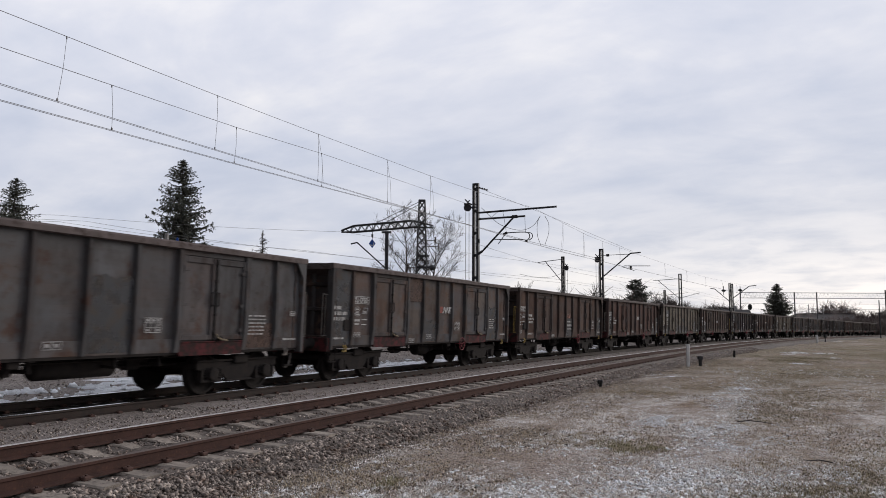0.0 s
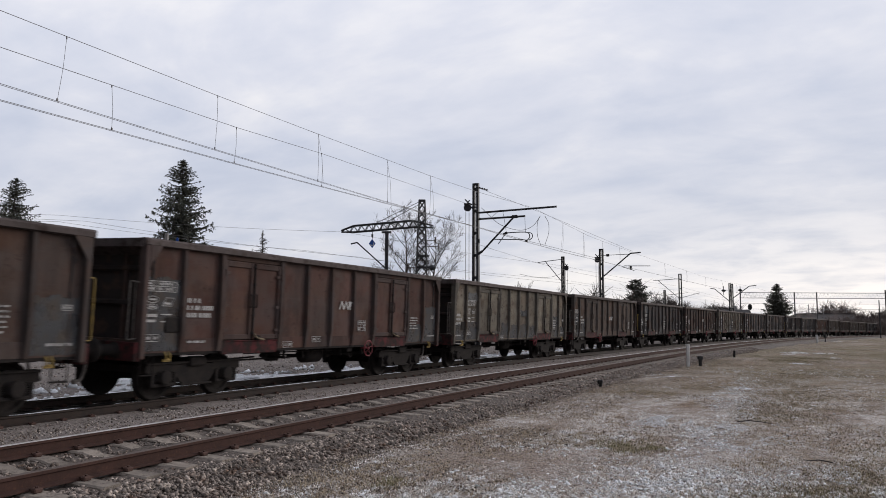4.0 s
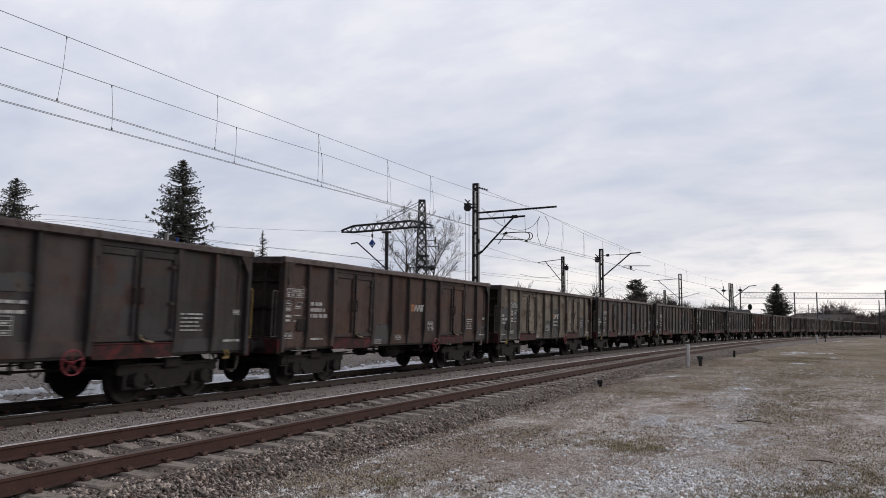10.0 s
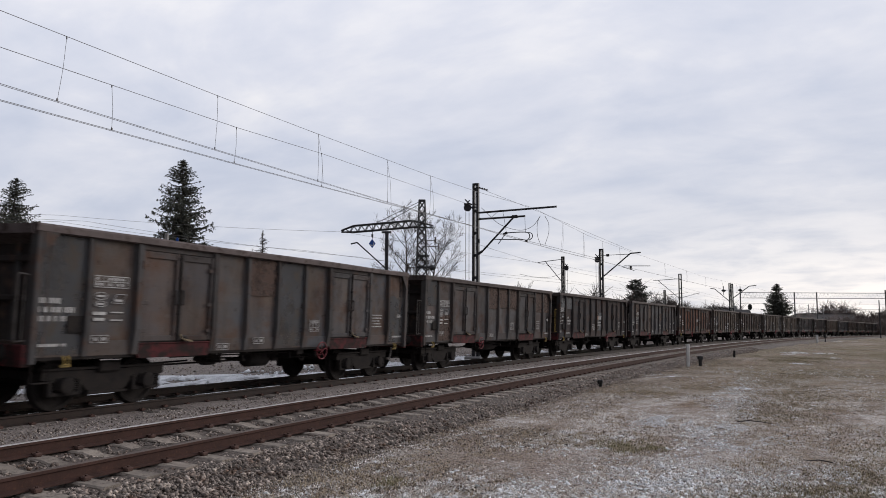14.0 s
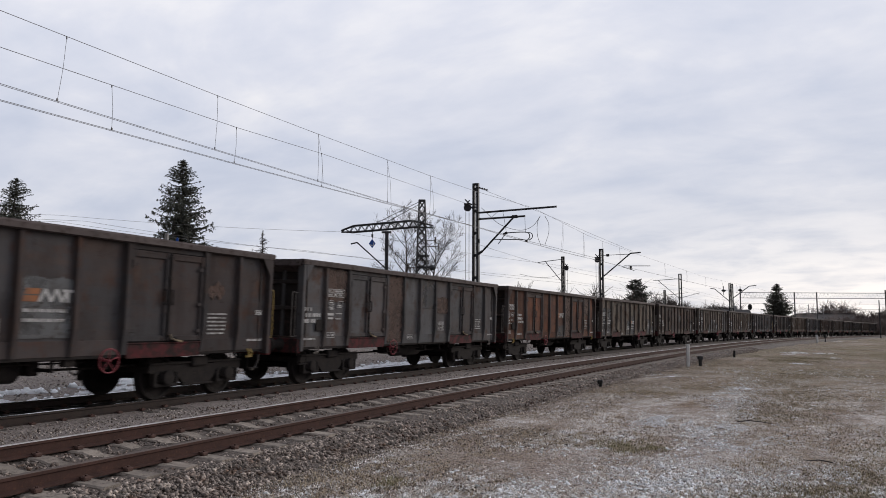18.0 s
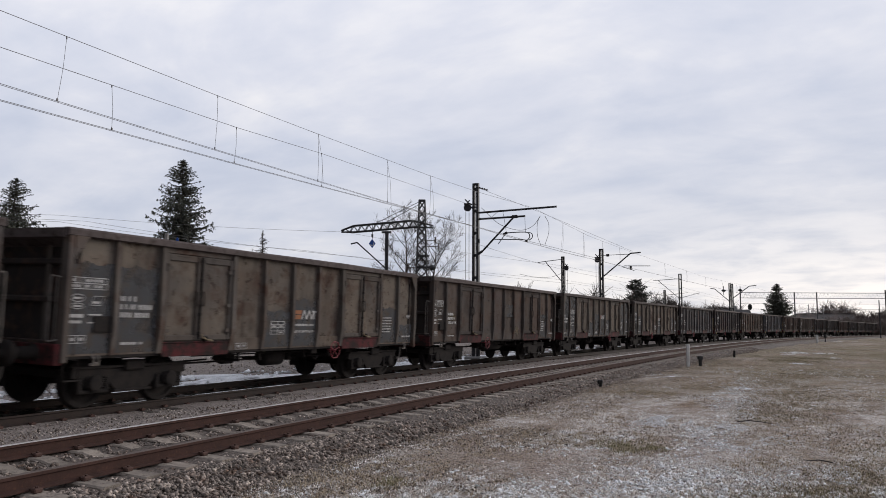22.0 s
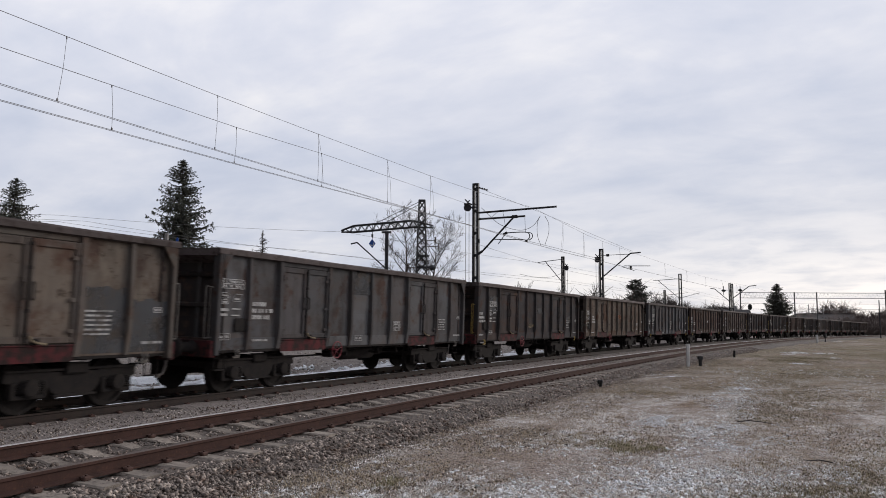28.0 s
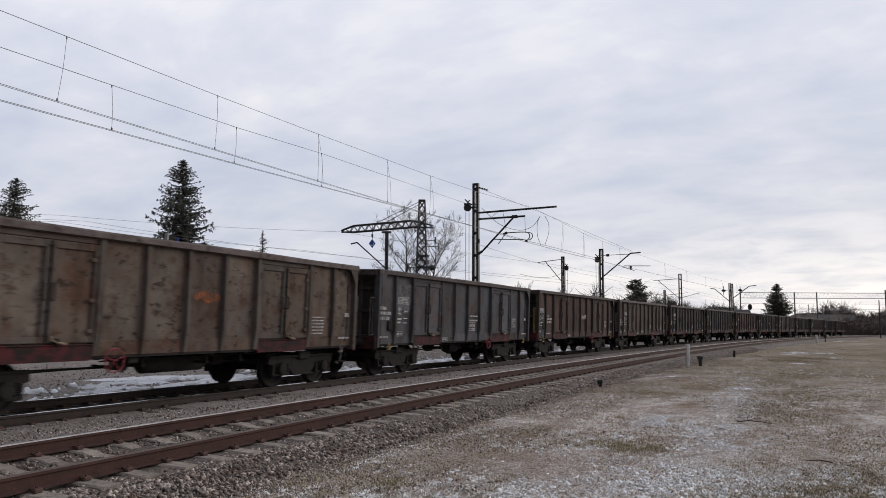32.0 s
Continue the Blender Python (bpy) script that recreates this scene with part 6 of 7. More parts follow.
def build_wires():
    S = SPACING

    def pts(rows):
        return [rail_point(s, o, 0, 0.0) + Vector((0, 0, z - rail_point(s, o, 0, 0.0).z + float(fall(s)))) for s, o, z in rows]

    am = [(-60, S, 7.3), (-30, S, 7.15), (-1.3, S, 7.0), (4.3, S, 7.02), (8.5, S, 7.05), (12.5, S, 7.09), (15.7, S, 7.11), (20, S - 0.1, 7.16), (26.0, S - 0.3, 7.33), (36, S, 7.02), (46.5, S, 6.86), (72, S, 6.5), (97.0, S, 6.7), (124, S, 6.3), (150, S, 6.6), (200, S, 6.5), (240, S, 6.5)]
    ac = [(-60, S, 5.7), (-1.2, S, 5.69), (4.3, S, 5.68), (12.4, S, 5.64), (19.6, S, 5.66), (25.5, S, 5.62), (31.7, S, 5.6), (43.4, S, 5.66), (97, S, 5.5), (150, S, 5.5), (240, S, 5.5)]
    bm = [(-60, S, 6.3), (-1.3, S, 6.34), (5.0, S, 6.40), (8.7, S, 6.51), (16, S + 1.1, 6.95), (25.5, S + 2.75, 7.56)]
    bc = [(-60, S, 5.35), (-1.2, S, 5.40), (5.1, S, 5.48), (8.8, S, 5.53), (19.6, S + 0.15, 5.72), (30, S + 1.0, 6.0), (46.9, S + 2.75, 6.57)]
    ex = [(26.0, S + 2.8, 8.62), (31, S + 0.9, 7.75), (46.5, S, 6.95)]

    def along(rows, s):
        ss = [r[0] for r in rows]
        return (s, float(np.interp(s, ss, [r[1] for r in rows])), float(np.interp(s, ss, [r[2] for r in rows])))

    for name, label, mess, cont, drops in (("overhead_line", "dark overhead contact line with its carrier wire", am, ac, (-12, -8, -4, 0.1, 4.3, 8.5, 12.5, 15.7, 31, 35, 39, 43, 56, 64, 72, 80, 88)),
                                           ("overhead_line", "second overhead contact line rising to its anchor", bm, bc, (-10, -6.5, -2.6, 1.2, 5.0, 8.7))):
        t = thing(name, label, "overhead wire", group="overhead wires")
        part("carrier_wire", Shape().tube(pts(mess), 0.0065, 5), M_WIRE, t)
        part("contact_wire", Shape().tube(pts(cont), 0.0058, 5), M_WIRE, t)
        c2 = [(s, o + 0.10, z + 0.010) for s, o, z in cont]
        part("contact_wire", Shape().tube(pts(c2), 0.0058, 5), M_WIRE, t)
        for k, s in enumerate(drops):
            lean = -0.13 if cont is ac and k == 3 else (0.05, -0.04, 0.03)[k % 3]
            a, b = pts([along(mess, s)])[0], pts([along(cont, s + lean)])[0]
            drop = part("dropper", Shape().tube([a, a.lerp(b, 0.5) + Vector((0.02, 0, 0)), b], 0.0045, 4), M_WIRE, t)
            part("clamp", Shape().box(a.x - 0.008, a.y - 0.012, a.z - 0.05, a.x + 0.008, a.y + 0.012, a.z + 0.01), M_WIRE, drop)
            part("clamp", Shape().box(b.x - 0.010, b.y - 0.020, b.z - 0.005, b.x + 0.010, b.y + 0.020, b.z + 0.05), M_WIRE, drop)
            if cont is ac and s > 8:
                b2 = pts([along(cont, s + 0.30)])[0]
                part("dropper", Shape().tube([a, a.lerp(b2, 0.5) + Vector((0.04, 0, 0)), b2], 0.004, 4), M_WIRE, t)
    t = thing("anchor_wire", "thin anchor wire from the tall pole", "overhead wire", group="overhead wires")
    part("wire", Shape().tube(pts(ex), 0.008, 5), M_WIRE, t)
    # lines of the tracks behind the train
    for q in ([(-60, 44, 9.2), (-23.5, 46, 8.05), (-6.6, 50, 7.6), (11, 70, 7.0), (30, 97, 6.6), (60, 150, 6.2)],
              [(-60, 43, 8.6), (-23.5, 46, 7.65), (-9, 49, 6.25), (11, 70, 5.7), (30, 97, 5.5), (60, 150, 5.3)],
              [(-55, 38, 8.6), (-20, 42, 7.15), (-5, 46, 5.55), (12, 68, 5.2), (31, 95, 5.0)],
              [(1.75, 41, 5.9), (12, 62, 5.6), (30, 95, 5.9), (60, 146, 5.6)]):
        t = thing("overhead_line", "thin overhead wire of the tracks behind", "overhead wire", group="overhead wires", shape=Shape().tube(strung(q, 8, 0.15), 0.008, 4), material=M_WIRE)


def build_gantry():
    """The signal bridge across the far end of the yard."""
    t = thing("catenary_gantry", "long grey lattice gantry across the far tracks", "gantry", pose(0, 0, 0))
    for z in (9.05, 7.85):
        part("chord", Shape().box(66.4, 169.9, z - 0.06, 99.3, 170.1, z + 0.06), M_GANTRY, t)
    x, i = 66.5, 0
    while x < 98.6:
        part("brace", Shape().rod((x, 170, 9.05 if i % 2 else 7.85), (x + 0.42, 170, 7.85 if i % 2 else 9.05), 0.018, n=4), M_GANTRY, t)
        x += 0.42
        i += 1
    for x, top in ((78.7, 9.2), (83.7, 9.2), (99.1, 9.8), (66.6, 9.0)):
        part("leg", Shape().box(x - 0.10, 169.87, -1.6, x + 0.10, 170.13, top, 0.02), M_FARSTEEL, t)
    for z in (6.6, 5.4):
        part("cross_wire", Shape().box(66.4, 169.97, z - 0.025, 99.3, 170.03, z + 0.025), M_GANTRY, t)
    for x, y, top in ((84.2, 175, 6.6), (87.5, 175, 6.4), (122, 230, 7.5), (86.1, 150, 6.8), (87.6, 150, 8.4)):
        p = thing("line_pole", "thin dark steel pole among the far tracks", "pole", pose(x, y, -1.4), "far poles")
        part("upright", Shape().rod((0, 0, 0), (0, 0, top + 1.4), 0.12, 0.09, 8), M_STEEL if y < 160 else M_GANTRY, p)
        if y > 160:
            part("cross_arm", Shape().rod((-1.4, 0, top - 0.2), (1.2, 0, top + 0.5), 0.04, n=5), M_GANTRY, p)


# ---------------------------------------------------------------- trackside things
def build_trackside():
    t = thing("marker_post", "white-painted concrete marker post in the ballast", "marker post", pose(11.45, 35.7, ground_at(11.45, 35.7)))
    part("post", Shape().box(-0.075, -0.06, -0.3, 0.075, 0.06, 1.02, 0.02), M_POSTW, t)
    part("cap", Shape().box(-0.085, -0.07, 1.0, 0.085, 0.07, 1.04, 0.012), M_POSTW, t)
    t = thing("switch_box", "small grey steel track box on a dark stand", "track box", pose(12.25, 36.4, ground_at(12.25, 36.4)))
    part("box", Shape().box(-0.12, -0.10, 0.30, 0.12, 0.10, 0.46, 0.03), M_STEEL, t)
    part("lid", Shape().box(-0.14, -0.12, 0.46, 0.14, 0.12, 0.485, 0.012), M_CONC, t, "pale grey lid")
    part("stand", Shape().box(-0.07, -0.06, -0.1, 0.07, 0.06, 0.31, 0.02), M_SIGNAL, t)
    t = thing("cable_stub", "short dark cable marker in the gravel", "marker", pose(4.85, 23.6, ground_at(4.85, 23.6)))
    part("stem", Shape().rod((0, 0, -0.1), (0.02, 0, 0.16), 0.055, 0.05, 8), M_SIGNAL, t)
    part("head", Shape().box(-0.085, -0.06, 0.10, 0.075, 0.06, 0.24, 0.03), M_SIGNAL, t)
    t = thing("marker_post", "small white marker post far along the line", "marker post", pose(44.7, 91.2, ground_at(44.7, 91.2)))
    part("post", Shape().box(-0.12, -0.08, -0.3, 0.12, 0.08, 0.95, 0.02), M_POSTW, t)
    t = thing("track_signal", "low dark shunting signal with a pale cross bar", "signal", pose(48.6, 97.0, ground_at(48.6, 97.0)))
    part("post", Shape().rod((0, 0, -0.2), (0, 0, 0.8), 0.06, n=8), M_SIGNAL, t)
    part("lamp_box", Shape().box(-0.15, -0.12, 0.55, 0.15, 0.12, 1.0, 0.03), M_SIGNAL, t)
    t = thing("marker_post", "short dark stub post at the field edge", "marker post", pose(17.6, 46.2, ground_at(17.6, 46.2)))
    part("post", Shape().rod((0, 0, -0.2), (0.03, 0, 0.42), 0.07, 0.06, 8), M_SIGNAL, t)
    # main signal by the far curve
    t = thing("main_signal", "black railway signal head on a slim post", "signal", pose(52.5, 130, -1.2))
    part("post", Shape().rod((0, 0, 0), (0, 0, 5.4), 0.09, 0.08, 10), M_STEEL, t)
    part("backboard", Shape().plate([(0.36 * math.cos(k * math.pi / 8), 6.0 + 0.52 * math.sin(k * math.pi / 8)) for k in range(16)], -0.10, 0.05), M_SIGNAL, t)
    for z in (5.75, 6.15):
        part("lens_hood", Shape().lathe((0, -0.10, z), (0, -1, 0), [(0, 0.13), (0.18, 0.13), (0.18, 0.11), (0.02, 0.11)], 12), M_SIGNAL, t)
    # pale post and small blue sign by the tall spruce
    t = thing("concrete_post", "pale concrete post beside the spruce", "post", pose(-16.5, 45, -0.35))
    part("post", Shape().box(-0.09, -0.09, 0, 0.09, 0.09, 7.2, 0.02), M_CONC, t)
    t = thing("blue_sign", "small blue sign on a thin pole", "railway sign", pose(-15.85, 45, -0.35))
    part("pole", Shape().rod((0, 0, 0), (0, 0, 6.7), 0.04, n=6), M_STEEL, t)
    part("plate", Shape().plate([(0, 6.62), (0.10, 6.8), (0, 6.98), (-0.10, 6.8)], -0.03, 0.0), M_BLUE, t)
    # small twig lying in the grass
    t = thing("fallen_stick", "thin dark stick lying on the grass", "stick", pose(6.0, 14.9, ground_at(6.0, 14.9) + 0.03))
    part("stem", Shape().tube([(-0.26, 0.12, 0), (-0.06, 0.05, 0.03), (0.12, -0.04, 0.02), (0.30, -0.16, 0.0)], [0.012, 0.011, 0.009, 0.005], 6), M_BARK, t)
    for x, y, a, k in ((5.2, 10.7, 175, 0.35),):
        t = thing("fallen_stick", "thin brown twig lying on the grass", "stick", pose(x, y, ground_at(x, y) + 0.03, 0, 0, a))
        part("stem", Shape().tube([(-0.4 * k, 0.1, 0), (0, 0.0, 0.015), (0.25 * k, 0.04, 0.01), (0.5 * k, -0.05, 0.0)], [0.009, 0.008, 0.006, 0.003], 5), M_BARK, t)


# ---------------------------------------------------------------- trees and buildings
def spruce(x, y, z, height, radius, label, seed, category="spruce tree", name="spruce_tree", gap=0.12, density=1.0, rounded=False, taper=0.66, size=1.0, needles=None):
    rnd = random.Random(seed)
    t = thing(name, label, category, pose(x, y, z))
    part("trunk", Shape().rod((0, 0, -0.3), (0, 0, height * 0.97), radius * 0.075, 0.02, 8), M_BARK, t)
    wood, v, f = Shape(), [], []

    def clump(p, d, size, hang):
        for _ in range(4):
            a = Vector((rnd.gauss(0, 0.8), rnd.gauss(0, 0.8), rnd.gauss(-0.2, 0.4) - hang)).normalized()
            a = (a + d * 0.7).normalized() * size * rnd.uniform(0.6, 1.4)
            b = a.cross(Vector((rnd.gauss(0, 1), rnd.gauss(0, 1), rnd.gauss(0, 1)))).normalized() * size * 0.17
            q = len(v)
            v.extend([tuple(p - b * 0.6), tuple(p + b * 0.6), tuple(p + a * 0.5 + b), tuple(p + a), tuple(p + a * 0.5 - b)])
            f.append((q, q + 1, q + 2, q + 4))
            f.append((q + 4, q + 2, q + 3))

    count = int(height * 27 * density)
    lobes = [rnd.uniform(0.80, 1.12) for _ in range(40)]
    for i in range(count):
        k = ((i + rnd.random()) / count) ** 0.9
        h = height * (0.08 + 0.91 * k)
        t1 = rnd.uniform(0, 6.283)
        ln = radius * ((1 - k) ** taper if not rounded else 1.25 * math.sqrt(max(k * (1.02 - k), 0.0)) + 0.08)
        ln = max(ln * lobes[(int(k * 8) * 5 + int(t1 / 1.2566)) % 40], 0.10)
        if rnd.random() < gap:
            continue
        l1 = ln * (rnd.uniform(0.5, 1.0) if rnd.random() < 0.85 else rnd.uniform(1.0, 1.18))
        up = k > 0.85 or rounded
        droop = 0.35 * l1 if up else -rnd.uniform(0.05, 0.45) * l1
        pts = [Vector((math.cos(t1) * l1 * u, math.sin(t1) * l1 * u, h + droop * u + (0 if up else 0.34 * l1 * u * u))) for u in (0, 0.35, 0.7, 1.0)]
        wood.tube(pts, [0.035, 0.027, 0.018, 0.006], 3)
        steps = max(3, int(l1 * 5))
        fine = min(1.0, 0.38 + 0.9 * ln / radius)
        d = (pts[3] - pts[0]).normalized()
        for q in range(steps):
            u = (q + 0.7) / steps
            a = min(int(u * 3), 2)
            p = pts[a].lerp(pts[a + 1], u * 3 - a)
            side = Vector((-math.sin(t1), math.cos(t1), 0)) * rnd.uniform(-1, 1) * 0.20 * l1 * (1.1 - 0.8 * u)
            clump(p + side + Vector((0, 0, rnd.uniform(-0.15, 0.03))), d, (0.13 + 0.13 * rnd.random()) * size * fine, 0.0 if up else 0.7)
            clump(p + side * 0.4, d, (0.15 + 0.10 * rnd.random()) * size * fine, 0.2)
    part("bough", wood, M_BARK, t)
    me = bpy.data.meshes.new("crown")
    me.from_pydata(v, [], f)
    me.materials.append(needles or M_NEEDLE)
    part("crown", me, None, t, "dark green needle crown with gaps" if needles is not M_TWIG else "bare brown twigs")
    return t


def bare_tree(x, y, z, height, label, seed, stems=1, spread=0.55, depth=5, thick=0.17, twig=1.0, name="bare_tree", category="bare tree", mat=None):
    rnd = random.Random(seed)
    t = thing(name, label, category, pose(x, y, z))
    trunk, crown = Shape(), Shape()

    def grow(p, d, ln, r, level):
        n = 3
        pts, rs = [p], [r]
        for i in range(n):
            d = (d + Vector((rnd.gauss(0, 0.13), rnd.gauss(0, 0.13), rnd.gauss(0.03, 0.06)))).normalized()
            p = p + d * ln / n
            pts.append(p)
            rs.append(r * (1 - 0.38 * (i + 1) / n))
        (trunk if level == 0 else crown).tube(pts, rs, 6 if level < 2 else 3)
        if level >= depth:
            return
        kids = rnd.randint(3, 4) if level < 2 else rnd.randint(3, 5)
        for k in range(kids):
            i = n if k == 0 else rnd.randint(1, n)
            a = Vector((rnd.gauss(0, 1), rnd.gauss(0, 1), rnd.gauss(0.15, 0.5))).normalized()
            dd = (d * (1.0 if k else 1.5) + a * spread * (1.5 if k else 0.5)).normalized()
            dd = (dd + Vector((0, 0, 0.16))).normalized()
            grow(pts[i], dd, ln * (rnd.uniform(0.66, 0.80) if k == 0 else rnd.uniform(0.48, 0.70)), max(rs[i] * (0.74 if k == 0 else 0.46), 0.008 * twig), level + 1)

    for s in range(stems):
        d = Vector((rnd.gauss(0, 0.22), rnd.gauss(0, 0.22), 1)).normalized() if stems > 1 else Vector((0, 0, 1))
        grow(Vector((rnd.uniform(-0.3, 0.3) * (stems - 1), rnd.uniform(-0.3, 0.3) * (stems - 1), -0.2)), d, height * 0.30, thick / (stems ** 0.4), 0)
    part("trunk", trunk, M_BARK, t)
    part("crown", crown, mat or M_TWIG, t, "fine leafless twigs")
    return t


def crown_tree(x, y, z, height, radius, lean, label, seed):
    """A leafless tree: a leaning trunk with rising limbs that fork three times inside a rounded crown."""
    rnd = random.Random(seed)
    t = thing("bare_tree", label, "bare tree", pose(x, y, z))
    trunk, crown = Shape(), Shape()
    spine = [Vector((lean * u + 0.14 * math.sin(u * 7 + seed), 0.12 * math.sin(u * 5), height * u)) for u in [k / 10 for k in range(11)]]
    trunk.tube(spine, [0.17 * (1 - 0.93 * k / 10) for k in range(11)], 7)
    part("trunk", trunk, M_BARK, t)

    def grow(p, d, ln, r, level):
        pts, rs = [p], [r]
        for i in range(3):
            d = (d + Vector((rnd.gauss(0, 0.09), rnd.gauss(0, 0.09), rnd.gauss(0.05, 0.05)))).normalized()
            pts.append(pts[-1] + d * ln / 3)
            rs.append(max(r * (1 - 0.27 * (i + 1)), 0.006))
        crown.tube(pts, rs, 5 if level == 0 else 3)
        if level == 3:
            return
        for k in range((7, 6, 4)[level]):
            u = rnd.uniform(0.25, 1.0)
            i = min(int(u * 3), 2)
            a = Vector((rnd.gauss(0, 1), rnd.gauss(0, 1), rnd.gauss(0.1, 0.6))).normalized()
            grow(pts[i].lerp(pts[i + 1], u * 3 - i), (d + a * 0.85).normalized(), ln * rnd.uniform(0.38, 0.55), max(rs[i + 1] * 0.55, 0.007), level + 1)

    for k in range(17):
        u = 0.30 + 0.66 * (k + rnd.random()) / 17
        i = int(u * 10)
        p = spine[i].lerp(spine[min(i + 1, 10)], u * 10 - i)
        ang = k * 2.4 + rnd.uniform(-0.4, 0.4)
        rise = 0.40 + 0.75 * u
        d = Vector((math.cos(ang), math.sin(ang), rise)).normalized()
        reach = radius * (0.45 + 1.0 * math.sqrt(max(u * (1.06 - u), 0.0)) * (1.25 - 0.45 * u))
        grow(p, d, reach * math.sqrt(1 + 0.4 * rise * rise) * 0.85, 0.075 * (1.1 - u) + 0.012, 0)
    part("crown", crown, M_TWIG, t, "fine leafless twigs")
    return t


def thicket(name, label, pts, height, n, width, seed, material, twig=0.03):
    """Far leafless scrub: many forked stems in one mesh."""
    rng = random.Random(seed)
    v, f = [], []

    def stick(p, q, r0, r1):
        d = (q - p).normalized()
        a = d.cross(Vector((0.3, 1, 0))).normalized()
        b = d.cross(a)
        k = len(v)
        for c, r in ((p, r0), (q, r1)):
            for t in (0, 2.09, 4.19):
                v.append(tuple(c + (a * math.cos(t) + b * math.sin(t)) * r))
        for i in range(3):
            j = (i + 1) % 3
            f.append((k + i, k + j, k + 3 + j, k + 3 + i))

    for _ in range(n):
        u = rng.random() * (len(pts) - 1)
        i = int(u)
        p = Vector(pts[i]).lerp(Vector(pts[i + 1]), u - i)
        h = height * (0.55 + 0.5 * noise.noise(Vector((p.x * 0.11, p.y * 0.11, seed)))) * rng.uniform(0.55, 1.1) + height * 0.2
        p = p + Vector((rng.uniform(-width, width), rng.uniform(-width, width), -0.3))
        top = p + Vector((rng.gauss(0, 0.12) * h, rng.gauss(0, 0.12) * h, h))
        stick(p, top, twig * 1.8, twig * 0.5)
        for _ in range(20):
            a = p.lerp(top, rng.uniform(0.25, 0.95))
            b = a + Vector((rng.gauss(0, 0.11) * h, rng.gauss(0, 0.11) * h, rng.uniform(0.03, 0.2) * h))
            stick(a, b, twig, twig * 0.4)
            if rng.random() < 0.6:
                stick(a.lerp(b, 0.5), b + Vector((rng.gauss(0, 0.1) * h, rng.gauss(0, 0.1) * h, rng.uniform(-0.02, 0.12) * h)), twig * 0.7, twig * 0.3)
    me = bpy.data.meshes.new(name)
    me.from_pydata(v, [], f)
    me.materials.append(material)
    tagged(new(name, me), label, "bushes", kind="stuff")


def house(x, y, z, w, d, h, roof, turn, label, name="house", cols=4, rows=1, flat=False):
    t = thing(name, label, "building", pose(x, y, z, 0, 0, turn))
    part("wall", Shape().box(-w / 2, -d / 2, -0.5, w / 2, d / 2, h, 0), M_WALL, t)
    if flat:
        part("roof", Shape().box(-w / 2 - 0.3, -d / 2 - 0.3, h, w / 2 + 0.3, d / 2 + 0.3, h + 0.35, 0.05), M_ROOF, t)
    else:
        part("roof", Shape().plate([(-d / 2 - 0.5, h - 0.1), (d / 2 + 0.5, h - 0.1), (0, h + roof)], -w / 2 - 0.4, w / 2 + 0.4, "x"), M_ROOF, t)
        part("chimney", Shape().box(w * 0.2 - 0.3, -0.3, h, w * 0.2 + 0.3, 0.3, h + roof + 0.7, 0.03), M_WALL, t)
    for r in range(rows):
        for c in range(cols):
            cx = -w / 2 + w * (c + 0.5) / cols
            zz = h * (r + 0.35) / rows
            win = part("window", Shape().box(cx - 0.6, -d / 2 - 0.05, zz, cx + 0.6, -d / 2 + 0.05, zz + 1.3, 0.02), M_POSTW, t)
            part("pane", Shape().box(cx - 0.5, -d / 2 - 0.07, zz + 0.1, cx + 0.5, -d / 2 - 0.03, zz + 1.2), M_GLASS, win)
    return t


